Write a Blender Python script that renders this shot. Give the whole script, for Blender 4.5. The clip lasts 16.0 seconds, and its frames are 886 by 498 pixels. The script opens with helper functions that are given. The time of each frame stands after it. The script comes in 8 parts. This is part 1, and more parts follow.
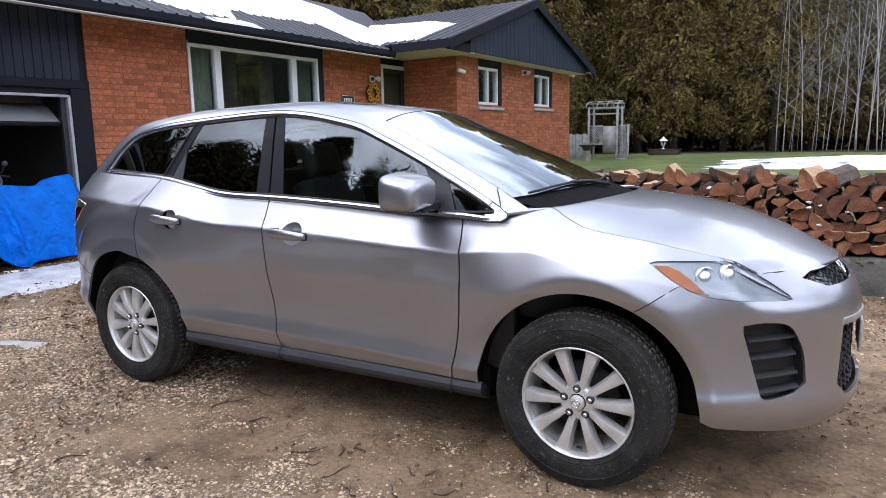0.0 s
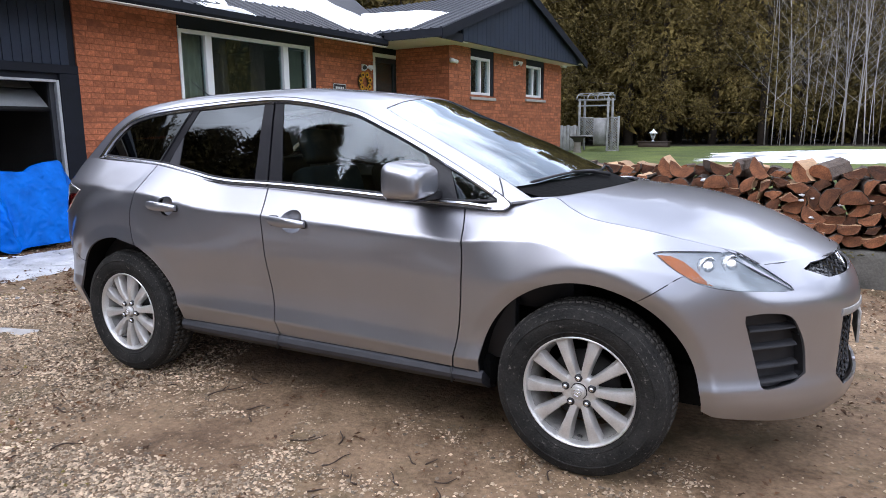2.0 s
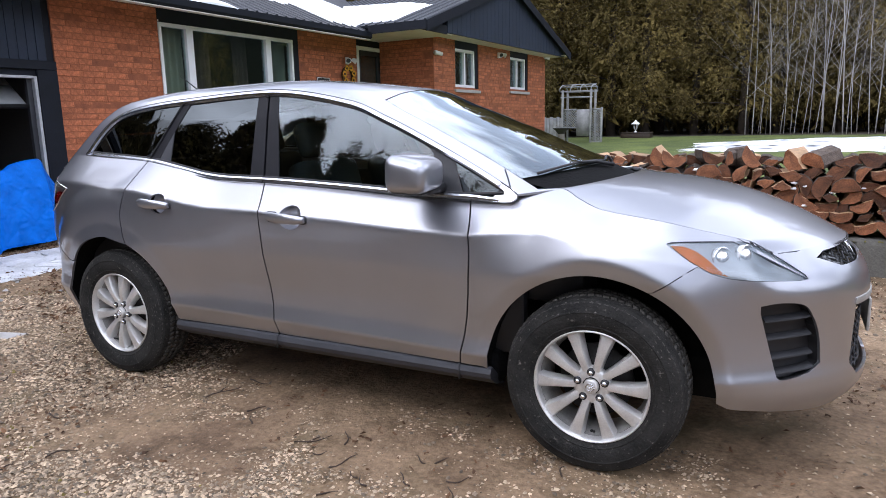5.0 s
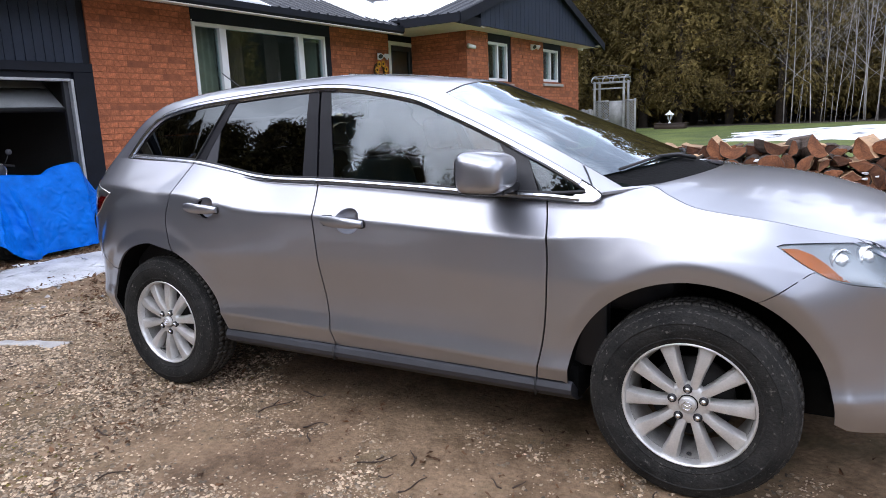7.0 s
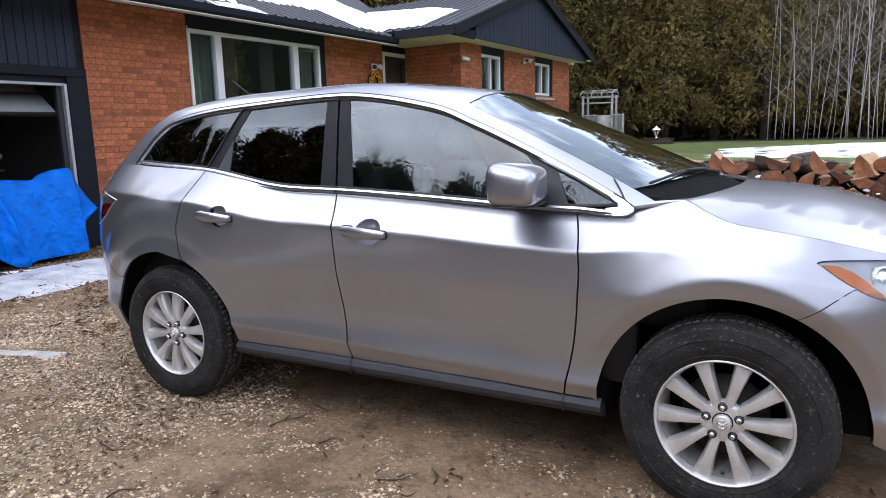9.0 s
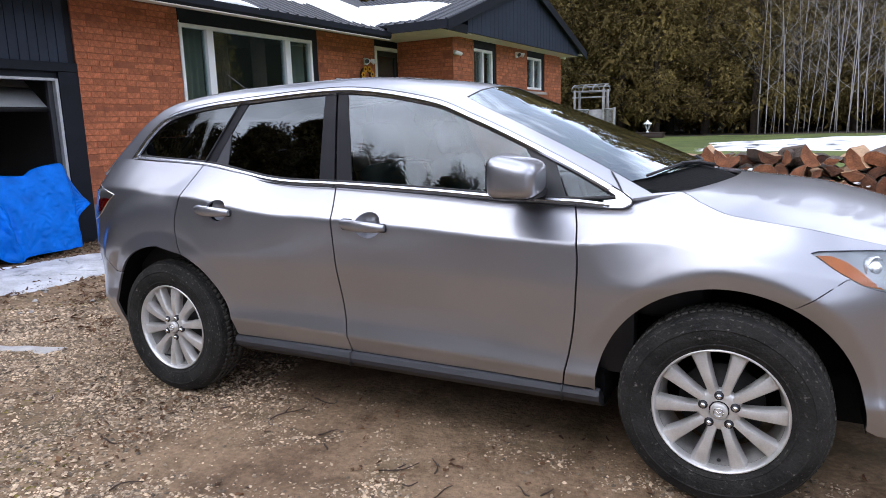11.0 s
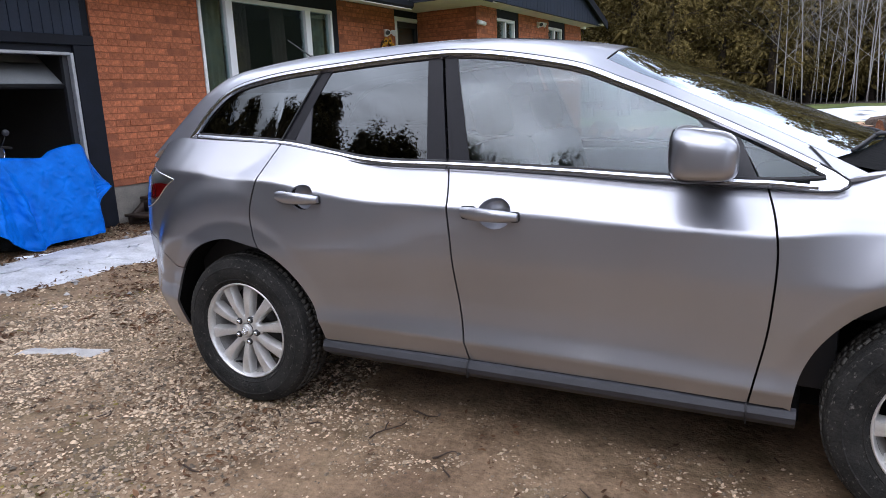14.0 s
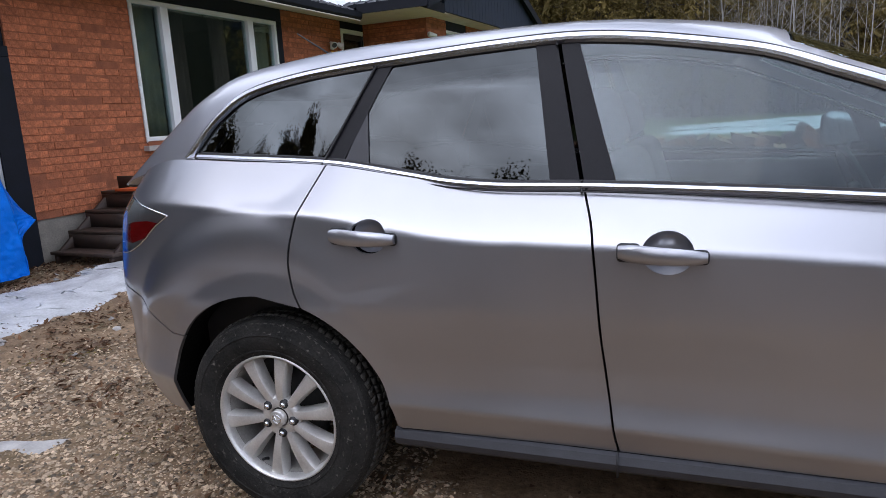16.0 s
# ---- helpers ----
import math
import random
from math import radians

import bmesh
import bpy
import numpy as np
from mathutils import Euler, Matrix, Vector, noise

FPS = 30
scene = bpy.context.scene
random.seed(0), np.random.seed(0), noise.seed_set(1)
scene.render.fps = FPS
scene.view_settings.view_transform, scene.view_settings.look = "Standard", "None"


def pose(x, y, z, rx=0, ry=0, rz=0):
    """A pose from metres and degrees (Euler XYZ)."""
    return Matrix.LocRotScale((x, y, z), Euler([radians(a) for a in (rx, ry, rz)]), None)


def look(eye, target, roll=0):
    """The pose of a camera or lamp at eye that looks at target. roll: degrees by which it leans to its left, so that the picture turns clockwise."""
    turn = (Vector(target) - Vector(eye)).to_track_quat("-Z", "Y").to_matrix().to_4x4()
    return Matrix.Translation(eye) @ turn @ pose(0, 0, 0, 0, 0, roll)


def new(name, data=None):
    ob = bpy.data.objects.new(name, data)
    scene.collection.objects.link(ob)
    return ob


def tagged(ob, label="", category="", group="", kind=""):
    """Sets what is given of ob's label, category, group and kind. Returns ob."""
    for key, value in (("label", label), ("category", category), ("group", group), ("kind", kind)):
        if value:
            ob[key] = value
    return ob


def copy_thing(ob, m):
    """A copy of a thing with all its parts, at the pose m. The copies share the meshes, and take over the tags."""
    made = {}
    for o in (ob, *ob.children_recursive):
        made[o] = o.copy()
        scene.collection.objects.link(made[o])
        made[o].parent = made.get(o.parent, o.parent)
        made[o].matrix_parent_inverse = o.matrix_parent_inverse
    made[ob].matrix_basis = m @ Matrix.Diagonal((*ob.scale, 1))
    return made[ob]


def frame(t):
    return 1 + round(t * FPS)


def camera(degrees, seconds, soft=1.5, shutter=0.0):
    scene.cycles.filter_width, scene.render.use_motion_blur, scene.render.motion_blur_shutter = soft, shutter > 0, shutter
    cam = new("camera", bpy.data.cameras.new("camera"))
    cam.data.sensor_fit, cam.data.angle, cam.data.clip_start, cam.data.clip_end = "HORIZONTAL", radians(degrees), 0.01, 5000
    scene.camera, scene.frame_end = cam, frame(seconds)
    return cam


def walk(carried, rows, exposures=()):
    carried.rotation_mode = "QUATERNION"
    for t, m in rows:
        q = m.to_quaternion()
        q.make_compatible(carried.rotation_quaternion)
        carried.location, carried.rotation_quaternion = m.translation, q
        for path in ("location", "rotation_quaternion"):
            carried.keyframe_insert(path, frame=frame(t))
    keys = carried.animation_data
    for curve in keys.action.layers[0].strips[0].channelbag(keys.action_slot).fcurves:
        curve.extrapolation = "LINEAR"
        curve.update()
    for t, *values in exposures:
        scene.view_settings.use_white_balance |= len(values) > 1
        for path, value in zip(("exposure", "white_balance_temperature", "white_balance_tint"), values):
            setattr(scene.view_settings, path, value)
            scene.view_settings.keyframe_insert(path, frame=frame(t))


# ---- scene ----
cam = camera(66.7, 16.0, soft=0.75)
PATH = [
    (0, (2.186, -3.392, 1.419), (1.214, -1.674, 1.099), -1.1),
    (0.5, (2.18, -3.387, 1.419), (1.213, -1.665, 1.103), -1.1),
    (1, (2.176, -3.386, 1.416), (1.217, -1.665, 1.073), -0.8),
    (1.5, (2.165, -3.396, 1.412), (1.22, -1.668, 1.067), -0.5),
    (2, (2.13, -3.414, 1.41), (1.19, -1.683, 1.062), -0.5),
    (2.5, (2.095, -3.44, 1.409), (1.166, -1.701, 1.075), -0.9),
    (3, (2.076, -3.459, 1.403), (1.171, -1.706, 1.074), -0.6),
    (5.5, (1.982, -3.346, 1.401), (1.087, -1.598, 1.021), -1.3),
    (6, (1.939, -3.281, 1.393), (0.968, -1.573, 1.015), -2.0),
    (6.5, (1.862, -3.258, 1.398), (0.879, -1.561, 1.005), -1.5),
    (7, (1.74, -3.272, 1.402), (0.776, -1.561, 1.024), -2.4),
    (7.5, (1.621, -3.301, 1.405), (0.66, -1.585, 1.042), -3.0),
    (8, (1.564, -3.325, 1.407), (0.588, -1.614, 1.064), -2.2),
    (8.5, (1.556, -3.318, 1.405), (0.607, -1.592, 1.06), -1.7),
    (8.7, (1.564, -3.303, 1.401), (0.626, -1.57, 1.056), -1.6),
    (10.8, (1.527, -3.368, 1.409), (0.654, -1.604, 1.049), -0.7),
    (11, (1.546, -3.345, 1.398), (0.646, -1.596, 1.036), -1.6),
    (11.5, (1.507, -3.344, 1.403), (0.523, -1.650, 1.001), -1.3),
    (12, (1.426, -3.277, 1.403), (0.416, -1.597, 1.005), -2.1),
    (12.5, (1.309, -3.212, 1.395), (0.245, -1.563, 1.009), -1.9),
    (13, (1.206, -3.181, 1.397), (0.183, -1.504, 1.017), -0.9),
    (13.5, (1.011, -3.189, 1.396), (0.068, -1.462, 1.040), -2.6),
    (14, (0.861, -3.161, 1.39), (-0.033, -1.425, 0.959), -2.3),
    (14.5, (0.652, -3.013, 1.372), (-0.291, -1.29, 0.995), -3.8),
    (15, (0.466, -2.898, 1.365), (-0.442, -1.165, 0.950), -1.5),
    (15.5, (0.166, -2.828, 1.343), (-0.585, -1.019, 0.941), -3.1),
    (16, (-0.032, -2.725, 1.365), (-0.726, -0.891, 0.975), -3.2),
]
walk(cam, [(t, look(eye, target, roll)) for t, eye, target, roll in PATH], [(t, e, 6520, 14) for t, e in ((0, 0.0), (8.5, -0.03), (12.5, -0.1), (14.5, -0.15), (15.2, -0.27), (16, -0.46))])


# ---- world and sun: a bright broken overcast ----
SUN_DIR = Vector((-0.42, -0.63, 0.65)).normalized()
world = bpy.data.worlds.new("sky")
scene.world = world
world.use_nodes = True
wn, wl = world.node_tree.nodes, world.node_tree.links
wn.clear()
w_out = wn.new("ShaderNodeOutputWorld")
w_bg = wn.new("ShaderNodeBackground")
w_sky = wn.new("ShaderNodeTexSky")
w_sky.sky_type = "NISHITA"
w_sky.sun_disc = False
w_sky.sun_elevation = math.asin(SUN_DIR.z)
w_sky.sun_rotation = math.atan2(SUN_DIR.x, SUN_DIR.y)
w_sky.air_density, w_sky.dust_density = 1.0, 3.0
w_co = wn.new("ShaderNodeTexCoord")
w_map = wn.new("ShaderNodeMapping")
w_map.inputs["Scale"].default_value = (1.0, 1.0, 2.2)
w_map.inputs["Location"].default_value = (3.7, 1.3, 0.4)
w_noise = wn.new("ShaderNodeTexNoise")
w_noise.inputs["Scale"].default_value = 2.3
w_noise.inputs["Detail"].default_value = 6.0
w_noise.inputs["Roughness"].default_value = 0.55
w_ramp = wn.new("ShaderNodeValToRGB")
w_ramp.color_ramp.elements[0].position, w_ramp.color_ramp.elements[0].color = 0.41, (3.9, 4.5, 5.8, 1)
w_ramp.color_ramp.elements[1].position, w_ramp.color_ramp.elements[1].color = 0.59, (15.0, 16.4, 19.5, 1)
w_mix = wn.new("ShaderNodeMixRGB")
w_mix.inputs[0].default_value = 0.86
wl.new(w_co.outputs["Generated"], w_map.inputs["Vector"])
wl.new(w_map.outputs["Vector"], w_noise.inputs["Vector"])
wl.new(w_noise.outputs["Fac"], w_ramp.inputs["Fac"])
wl.new(w_sky.outputs["Color"], w_mix.inputs[1])
# overcast sky: brighter towards the zenith and round the veiled sun
w_up = wn.new("ShaderNodeSeparateXYZ")
wl.new(w_co.outputs["Generated"], w_up.inputs[0])
w_zen = wn.new("ShaderNodeMapRange")
w_zen.inputs["To Min"].default_value, w_zen.inputs["To Max"].default_value = 0.74, 1.32
wl.new(w_up.outputs["Z"], w_zen.inputs["Value"])
w_dot = wn.new("ShaderNodeVectorMath")
w_dot.operation = "DOT_PRODUCT"
w_dot.inputs[1].default_value = SUN_DIR
wl.new(w_co.outputs["Generated"], w_dot.inputs[0])
w_glow = wn.new("ShaderNodeMapRange")
w_glow.interpolation_type = "SMOOTHSTEP"
w_glow.inputs["From Min"].default_value, w_glow.inputs["From Max"].default_value = 0.89, 1.0
w_glow.inputs["To Max"].default_value = 1.5
wl.new(w_dot.outputs["Value"], w_glow.inputs["Value"])
w_sum = wn.new("ShaderNodeMath")
w_sum.operation = "ADD"
wl.new(w_zen.outputs["Result"], w_sum.inputs[0])
wl.new(w_glow.outputs["Result"], w_sum.inputs[1])
w_lit = wn.new("ShaderNodeVectorMath")
w_lit.operation = "SCALE"
wl.new(w_ramp.outputs["Color"], w_lit.inputs[0])
wl.new(w_sum.outputs[0], w_lit.inputs["Scale"])
wl.new(w_lit.outputs["Vector"], w_mix.inputs[2])
wl.new(w_mix.outputs["Color"], w_bg.inputs["Color"])
w_bg.inputs["Strength"].default_value = 0.191
wl.new(w_bg.outputs["Background"], w_out.inputs["Surface"])
sun = new("sun", bpy.data.lights.new("sun", "SUN"))
sun.data.energy, sun.data.angle, sun.data.color = 0.7, radians(60), (1.0, 0.97, 0.93)
sun.matrix_world = look((0, 0, 30), Vector((0, 0, 30)) - SUN_DIR)


# ---- materials ----
def mat(name, base, rough=0.6, metal=0.0, var=0.25, scale=8.0, fine=90.0, bump=0.0, bump_scale=60.0, coat=0.0, tint=None, rnd=0.0, spec=0.5, stretch=(1, 1, 1), ridged=False):
    """Procedural surface: base colour varied at two scales, gloss varied, relief."""
    m = bpy.data.materials.new(name)
    m.use_nodes = True
    n, l = m.node_tree.nodes, m.node_tree.links
    b = n["Principled BSDF"]
    b.inputs["Metallic"].default_value = metal
    b.inputs["Roughness"].default_value = rough
    b.inputs["Specular IOR Level"].default_value = spec
    b.inputs["Coat Weight"].default_value = coat
    b.inputs["Coat Roughness"].default_value = 0.05
    co = n.new("ShaderNodeTexCoord")
    mp = n.new("ShaderNodeMapping")
    mp.inputs["Scale"].default_value = stretch
    l.new(co.outputs["Object"], mp.inputs["Vector"])
    big, small = n.new("ShaderNodeTexNoise"), n.new("ShaderNodeTexNoise")
    big.inputs["Scale"].default_value, big.inputs["Detail"].default_value = scale, 5
    small.inputs["Scale"].default_value, small.inputs["Detail"].default_value = fine, 3
    l.new(mp.outputs["Vector"], big.inputs["Vector"])
    l.new(mp.outputs["Vector"], small.inputs["Vector"])
    add = n.new("ShaderNodeMath")
    add.operation = "MULTIPLY_ADD"
    l.new(small.outputs["Fac"], add.inputs[0])
    add.inputs[1].default_value = 0.5
    l.new(big.outputs["Fac"], add.inputs[2])
    ramp = n.new("ShaderNodeValToRGB")
    tint = tint or base
    lo = [max(0.0, c * (1 - var)) for c in base]
    hi = [min(1.0, c * (1 + var)) for c in tint]
    ramp.color_ramp.elements[0].position, ramp.color_ramp.elements[0].color = 0.45, (*lo, 1)
    ramp.color_ramp.elements[1].position, ramp.color_ramp.elements[1].color = 1.05 if var < 0.1 else 0.98, (*hi, 1)
    l.new(add.outputs[0], ramp.inputs["Fac"])
    last = ramp.outputs["Color"]
    if rnd:
        info = n.new("ShaderNodeObjectInfo")
        geo = n.new("ShaderNodeNewGeometry")
        sm = n.new("ShaderNodeMath")
        sm.operation = "ADD"
        l.new(info.outputs["Random"], sm.inputs[0])
        l.new(geo.outputs["Random Per Island"], sm.inputs[1])
        fr = n.new("ShaderNodeMath")
        fr.operation = "FRACT"
        l.new(sm.outputs[0], fr.inputs[0])
        rg = n.new("ShaderNodeMapRange")
        rg.inputs["To Min"].default_value, rg.inputs["To Max"].default_value = 1 - rnd, 1 + rnd
        l.new(fr.outputs[0], rg.inputs["Value"])
        hs = n.new("ShaderNodeHueSaturation")
        l.new(rg.outputs["Result"], hs.inputs["Value"])
        l.new(last, hs.inputs["Color"])
        last = hs.outputs["Color"]
    l.new(last, b.inputs["Base Color"])
    rr = n.new("ShaderNodeMapRange")
    rr.inputs["To Min"].default_value, rr.inputs["To Max"].default_value = max(0.02, rough * 0.85), min(1, rough * 1.15)
    l.new(big.outputs["Fac"], rr.inputs["Value"])
    l.new(rr.outputs["Result"], b.inputs["Roughness"])
    if bump:
        bn = n.new("ShaderNodeTexNoise")
        bn.inputs["Scale"].default_value, bn.inputs["Detail"].default_value = bump_scale, 6
        if ridged:
            bn.noise_type = "RIDGED_MULTIFRACTAL"
        l.new(mp.outputs["Vector"], bn.inputs["Vector"])
        bp = n.new("ShaderNodeBump")
        bp.inputs["Strength"].default_value, bp.inputs["Distance"].default_value = bump, 0.02
        l.new(bn.outputs["Fac"], bp.inputs["Height"])
        l.new(bp.outputs["Normal"], b.inputs["Normal"])
    return m


def glass_mat(name, colour, rough=0.0, mixin=0.0, gloss=1.0):
    """Thin glass: clear, tinted, with real mirror gloss by Fresnel."""
    m = bpy.data.materials.new(name)
    m.use_nodes = True
    n, l = m.node_tree.nodes, m.node_tree.links
    n.clear()
    out, mix, tr, gl, fr = (n.new("ShaderNode" + k) for k in ("OutputMaterial", "MixShader", "BsdfTransparent", "BsdfGlossy", "Fresnel"))
    tr.inputs["Color"].default_value = (*colour, 1)
    gl.inputs["Roughness"].default_value = rough
    gl.inputs["Color"].default_value = (0.86, 0.95, 1.0, 1)
    fr.inputs["IOR"].default_value = 1.55
    mul = n.new("ShaderNodeMath")
    mul.operation = "MULTIPLY_ADD"
    mul.use_clamp = True
    l.new(fr.outputs[0], mul.inputs[0])
    mul.inputs[1].default_value, mul.inputs[2].default_value = gloss, mixin
    l.new(mul.outputs[0], mix.inputs[0])
    l.new(tr.outputs[0], mix.inputs[1])
    l.new(gl.outputs[0], mix.inputs[2])
    l.new(mix.outputs[0], out.inputs["Surface"])
    return m


PAINT = mat("silver_paint", (0.410, 0.414, 0.442), 0.37, 0.93, 0.05, 3, 900, coat=0.9)
BLACK_TRIM = mat("black_plastic", (0.017, 0.017, 0.019), 0.5, 0, 0.2, 12, 200, 0.08, 300)
UNDERSEAL = mat("underseal", (0.007, 0.007, 0.007), 0.95, 0, 0.3, 12, 90, 0.3, 60, spec=0.1)
BLACK_GLOSS = mat("black_gloss", (0.012, 0.012, 0.013), 0.2, 0, 0.1, 6, 100)
HEADLINER = mat("headliner_cloth", (0.10, 0.10, 0.098), 0.95, 0, 0.1, 6, 60, spec=0.1)
PILLAR = mat("satin_pillar", (0.011, 0.011, 0.014), 0.42, 0, 0.15, 10, 160, spec=0.16)
GREY_TRIM = mat("grey_plastic", (0.034, 0.035, 0.041), 0.5, 0, 0.2, 12, 200, 0.08, 300)
SILL = mat("stone_sill", (0.42, 0.39, 0.36), 0.8, 0, 0.2, 6, 60, 0.2, 40)
CHROME = mat("chrome", (0.76, 0.76, 0.78), 0.20, 1, 0.05, 8, 80)
ALLOY = mat("alloy", (0.66, 0.65, 0.63), 0.36, 0.6, 0.16, 14, 150, 0.02, 200)
RUBBER = mat("tyre_rubber", (0.010, 0.010, 0.010), 0.85, 0, 0.45, 14, 120, 0.35, 90, tint=(0.022, 0.021, 0.019), spec=0.25)
RUBBER_DIRT = RUBBER.node_tree.nodes.new("ShaderNodeTexNoise")
RUBBER_DIRT.inputs["Scale"].default_value, RUBBER_DIRT.inputs["Detail"].default_value = 42.0, 4.0
dirt_ramp = RUBBER.node_tree.nodes.new("ShaderNodeValToRGB")
dirt_ramp.color_ramp.elements[0].position, dirt_ramp.color_ramp.elements[1].position = 0.63, 0.80
dirt_mix = RUBBER.node_tree.nodes.new("ShaderNodeMixRGB")
dirt_mix.inputs[2].default_value = (0.19, 0.175, 0.155, 1)
rubber_in = RUBBER.node_tree.nodes["Principled BSDF"].inputs["Base Color"]
RUBBER.node_tree.links.new(rubber_in.links[0].from_socket, dirt_mix.inputs[1])
RUBBER.node_tree.links.new(RUBBER_DIRT.outputs["Fac"], dirt_ramp.inputs["Fac"])
RUBBER.node_tree.links.new(dirt_ramp.outputs["Color"], dirt_mix.inputs[0])
RUBBER.node_tree.links.new(dirt_mix.outputs["Color"], rubber_in)
TREAD = mat("dusty_tread", (0.010, 0.0098, 0.0095), 0.9, 0, 0.7, 60, 240, 0.4, 90, tint=(0.060, 0.056, 0.050), spec=0.2)
BARREL = mat("dusty_alloy", (0.36, 0.35, 0.33), 0.5, 0.35, 0.3, 10, 120, 0.05, 150)
DARK_METAL = mat("dark_metal", (0.035, 0.033, 0.032), 0.6, 0.4, 0.3, 14, 90, 0.1, 90)
GLASS = glass_mat("clear_car_glass", (0.46, 0.58, 0.58), mixin=0.0, gloss=1.4)
SCREEN_GLASS = glass_mat("windscreen_glass", (0.42, 0.60, 0.50), mixin=0.0, gloss=2.8)
PRIVACY = glass_mat("privacy_glass", (0.035, 0.036, 0.042), mixin=0.004, gloss=0.95)
LENS = glass_mat("lamp_lens", (0.9, 0.92, 0.93))
PROJ = mat("projector_white", (0.93, 0.93, 0.93), 0.12, 0.6, 0.04, 20, 120, coat=1)
BOWL = mat("lamp_bowl", (0.56, 0.565, 0.57), 0.30, 0.6, 0.08, 20, 120)
AMBER = mat("amber_reflector", (0.72, 0.23, 0.045), 0.3, 0, 0.15, 30, 300)
RED_LENS = mat("red_lens", (0.62, 0.03, 0.03), 0.15, 0, 0.2, 20, 200, coat=1)
SEAT = mat("seat_fabric", (0.03, 0.03, 0.032), 0.85, 0, 0.25, 10, 300, 0.2, 400)


# ---- building helpers ----
def link_mesh(name, bm, material, smooth=True, angle=None):
    me = bpy.data.meshes.new(name)
    if angle:
        for e in bm.edges:
            if len(e.link_faces) == 2 and e.calc_face_angle(0) > radians(angle):
                e.smooth = False
    bm.to_mesh(me)
    bm.free()
    for p in me.polygons:
        p.use_smooth = smooth
    for k in material if isinstance(material, (list, tuple)) else [material]:
        me.materials.append(k)
    return new(name, me)


def part(name, bm, material, parent, label="", smooth=True, angle=35):
    ob = link_mesh(name, bm, material, smooth, angle)
    ob.parent = parent
    if label:
        ob["label"] = label
    return ob


def thing(name, label, category, m=None, group="", kind=""):
    ob = new(name)
    ob.empty_display_size = 0.1
    if m is not None:
        ob.matrix_world = m
    return tagged(ob, label, category, group, kind)


def box(bm, x0, x1, y0, y1, z0, z1, bev=0.0, m=None, segs=2):
    """Adds a box, its edges rounded by bev."""
    g = bmesh.ops.create_cube(bm, size=1.0)
    vs = g["verts"]
    for v in vs:
        v.co = Vector(((x0 + x1) / 2 + v.co.x * (x1 - x0), (y0 + y1) / 2 + v.co.y * (y1 - y0), (z0 + z1) / 2 + v.co.z * (z1 - z0)))
    if bev:
        es = list({e for v in vs for e in v.link_edges})
        r = bmesh.ops.bevel(bm, geom=es, offset=bev, segments=segs, affect="EDGES", profile=0.5)
        vs = list({v for f in r["faces"] for v in f.verts} | {v for v in vs if v.is_valid})
    if m is not None:
        bmesh.ops.transform(bm, matrix=m, verts=vs)
    return vs


def boxed(*a, **k):
    bm = bmesh.new()
    box(bm, *a, **k)
    return bm


def cyl(bm, p0, p1, r0, r1=None, seg=12, caps=True):
    p0, p1 = Vector(p0), Vector(p1)
    r1 = r0 if r1 is None else r1
    q = (p1 - p0).to_track_quat("Z", "Y").to_matrix()
    rings = []
    for p, r in ((p0, r0), (p1, r1)):
        rings.append([bm.verts.new(p + q @ Vector((r * math.cos(2 * math.pi * i / seg), r * math.sin(2 * math.pi * i / seg), 0))) for i in range(seg)])
    for i in range(seg):
        j = (i + 1) % seg
        bm.faces.new((rings[0][i], rings[0][j], rings[1][j], rings[1][i]))
    if caps:
        bm.faces.new(rings[0][::-1])
        bm.faces.new(rings[1])


def tube(bm, pts, radii, seg=6, caps=True):
    pts = [Vector(p) for p in pts]
    if not isinstance(radii, (list, tuple)):
        radii = [radii] * len(pts)
    rings, up = [], None
    for i, p in enumerate(pts):
        d = (pts[min(i + 1, len(pts) - 1)] - pts[max(i - 1, 0)]).normalized()
        if up is None:
            up = d.orthogonal().normalized()
        up = (up - d * up.dot(d)).normalized()
        s = d.cross(up)
        rings.append([bm.verts.new(p + radii[i] * (math.cos(2 * math.pi * k / seg) * up + math.sin(2 * math.pi * k / seg) * s)) for k in range(seg)])
    for a, b in zip(rings, rings[1:]):
        for k in range(seg):
            j = (k + 1) % seg
            bm.faces.new((a[k], a[j], b[j], b[k]))
    if caps and seg > 2:
        bm.faces.new(rings[0][::-1])
        bm.faces.new(rings[-1])


def lathe(bm, prof, seg, axis="Y"):
    """Turns a profile of (along, radius) about an axis through the origin."""
    rings = []
    for a, r in prof:
        ring = []
        for i in range(seg):
            c, s = math.cos(2 * math.pi * i / seg), math.sin(2 * math.pi * i / seg)
            ring.append(bm.verts.new((r * c, a, r * s) if axis == "Y" else (r * c, r * s, a)))
        rings.append(ring)
    for a, b in zip(rings, rings[1:]):
        for i in range(seg):
            j = (i + 1) % seg
            bm.faces.new((a[i], a[j], b[j], b[i]))
    return rings


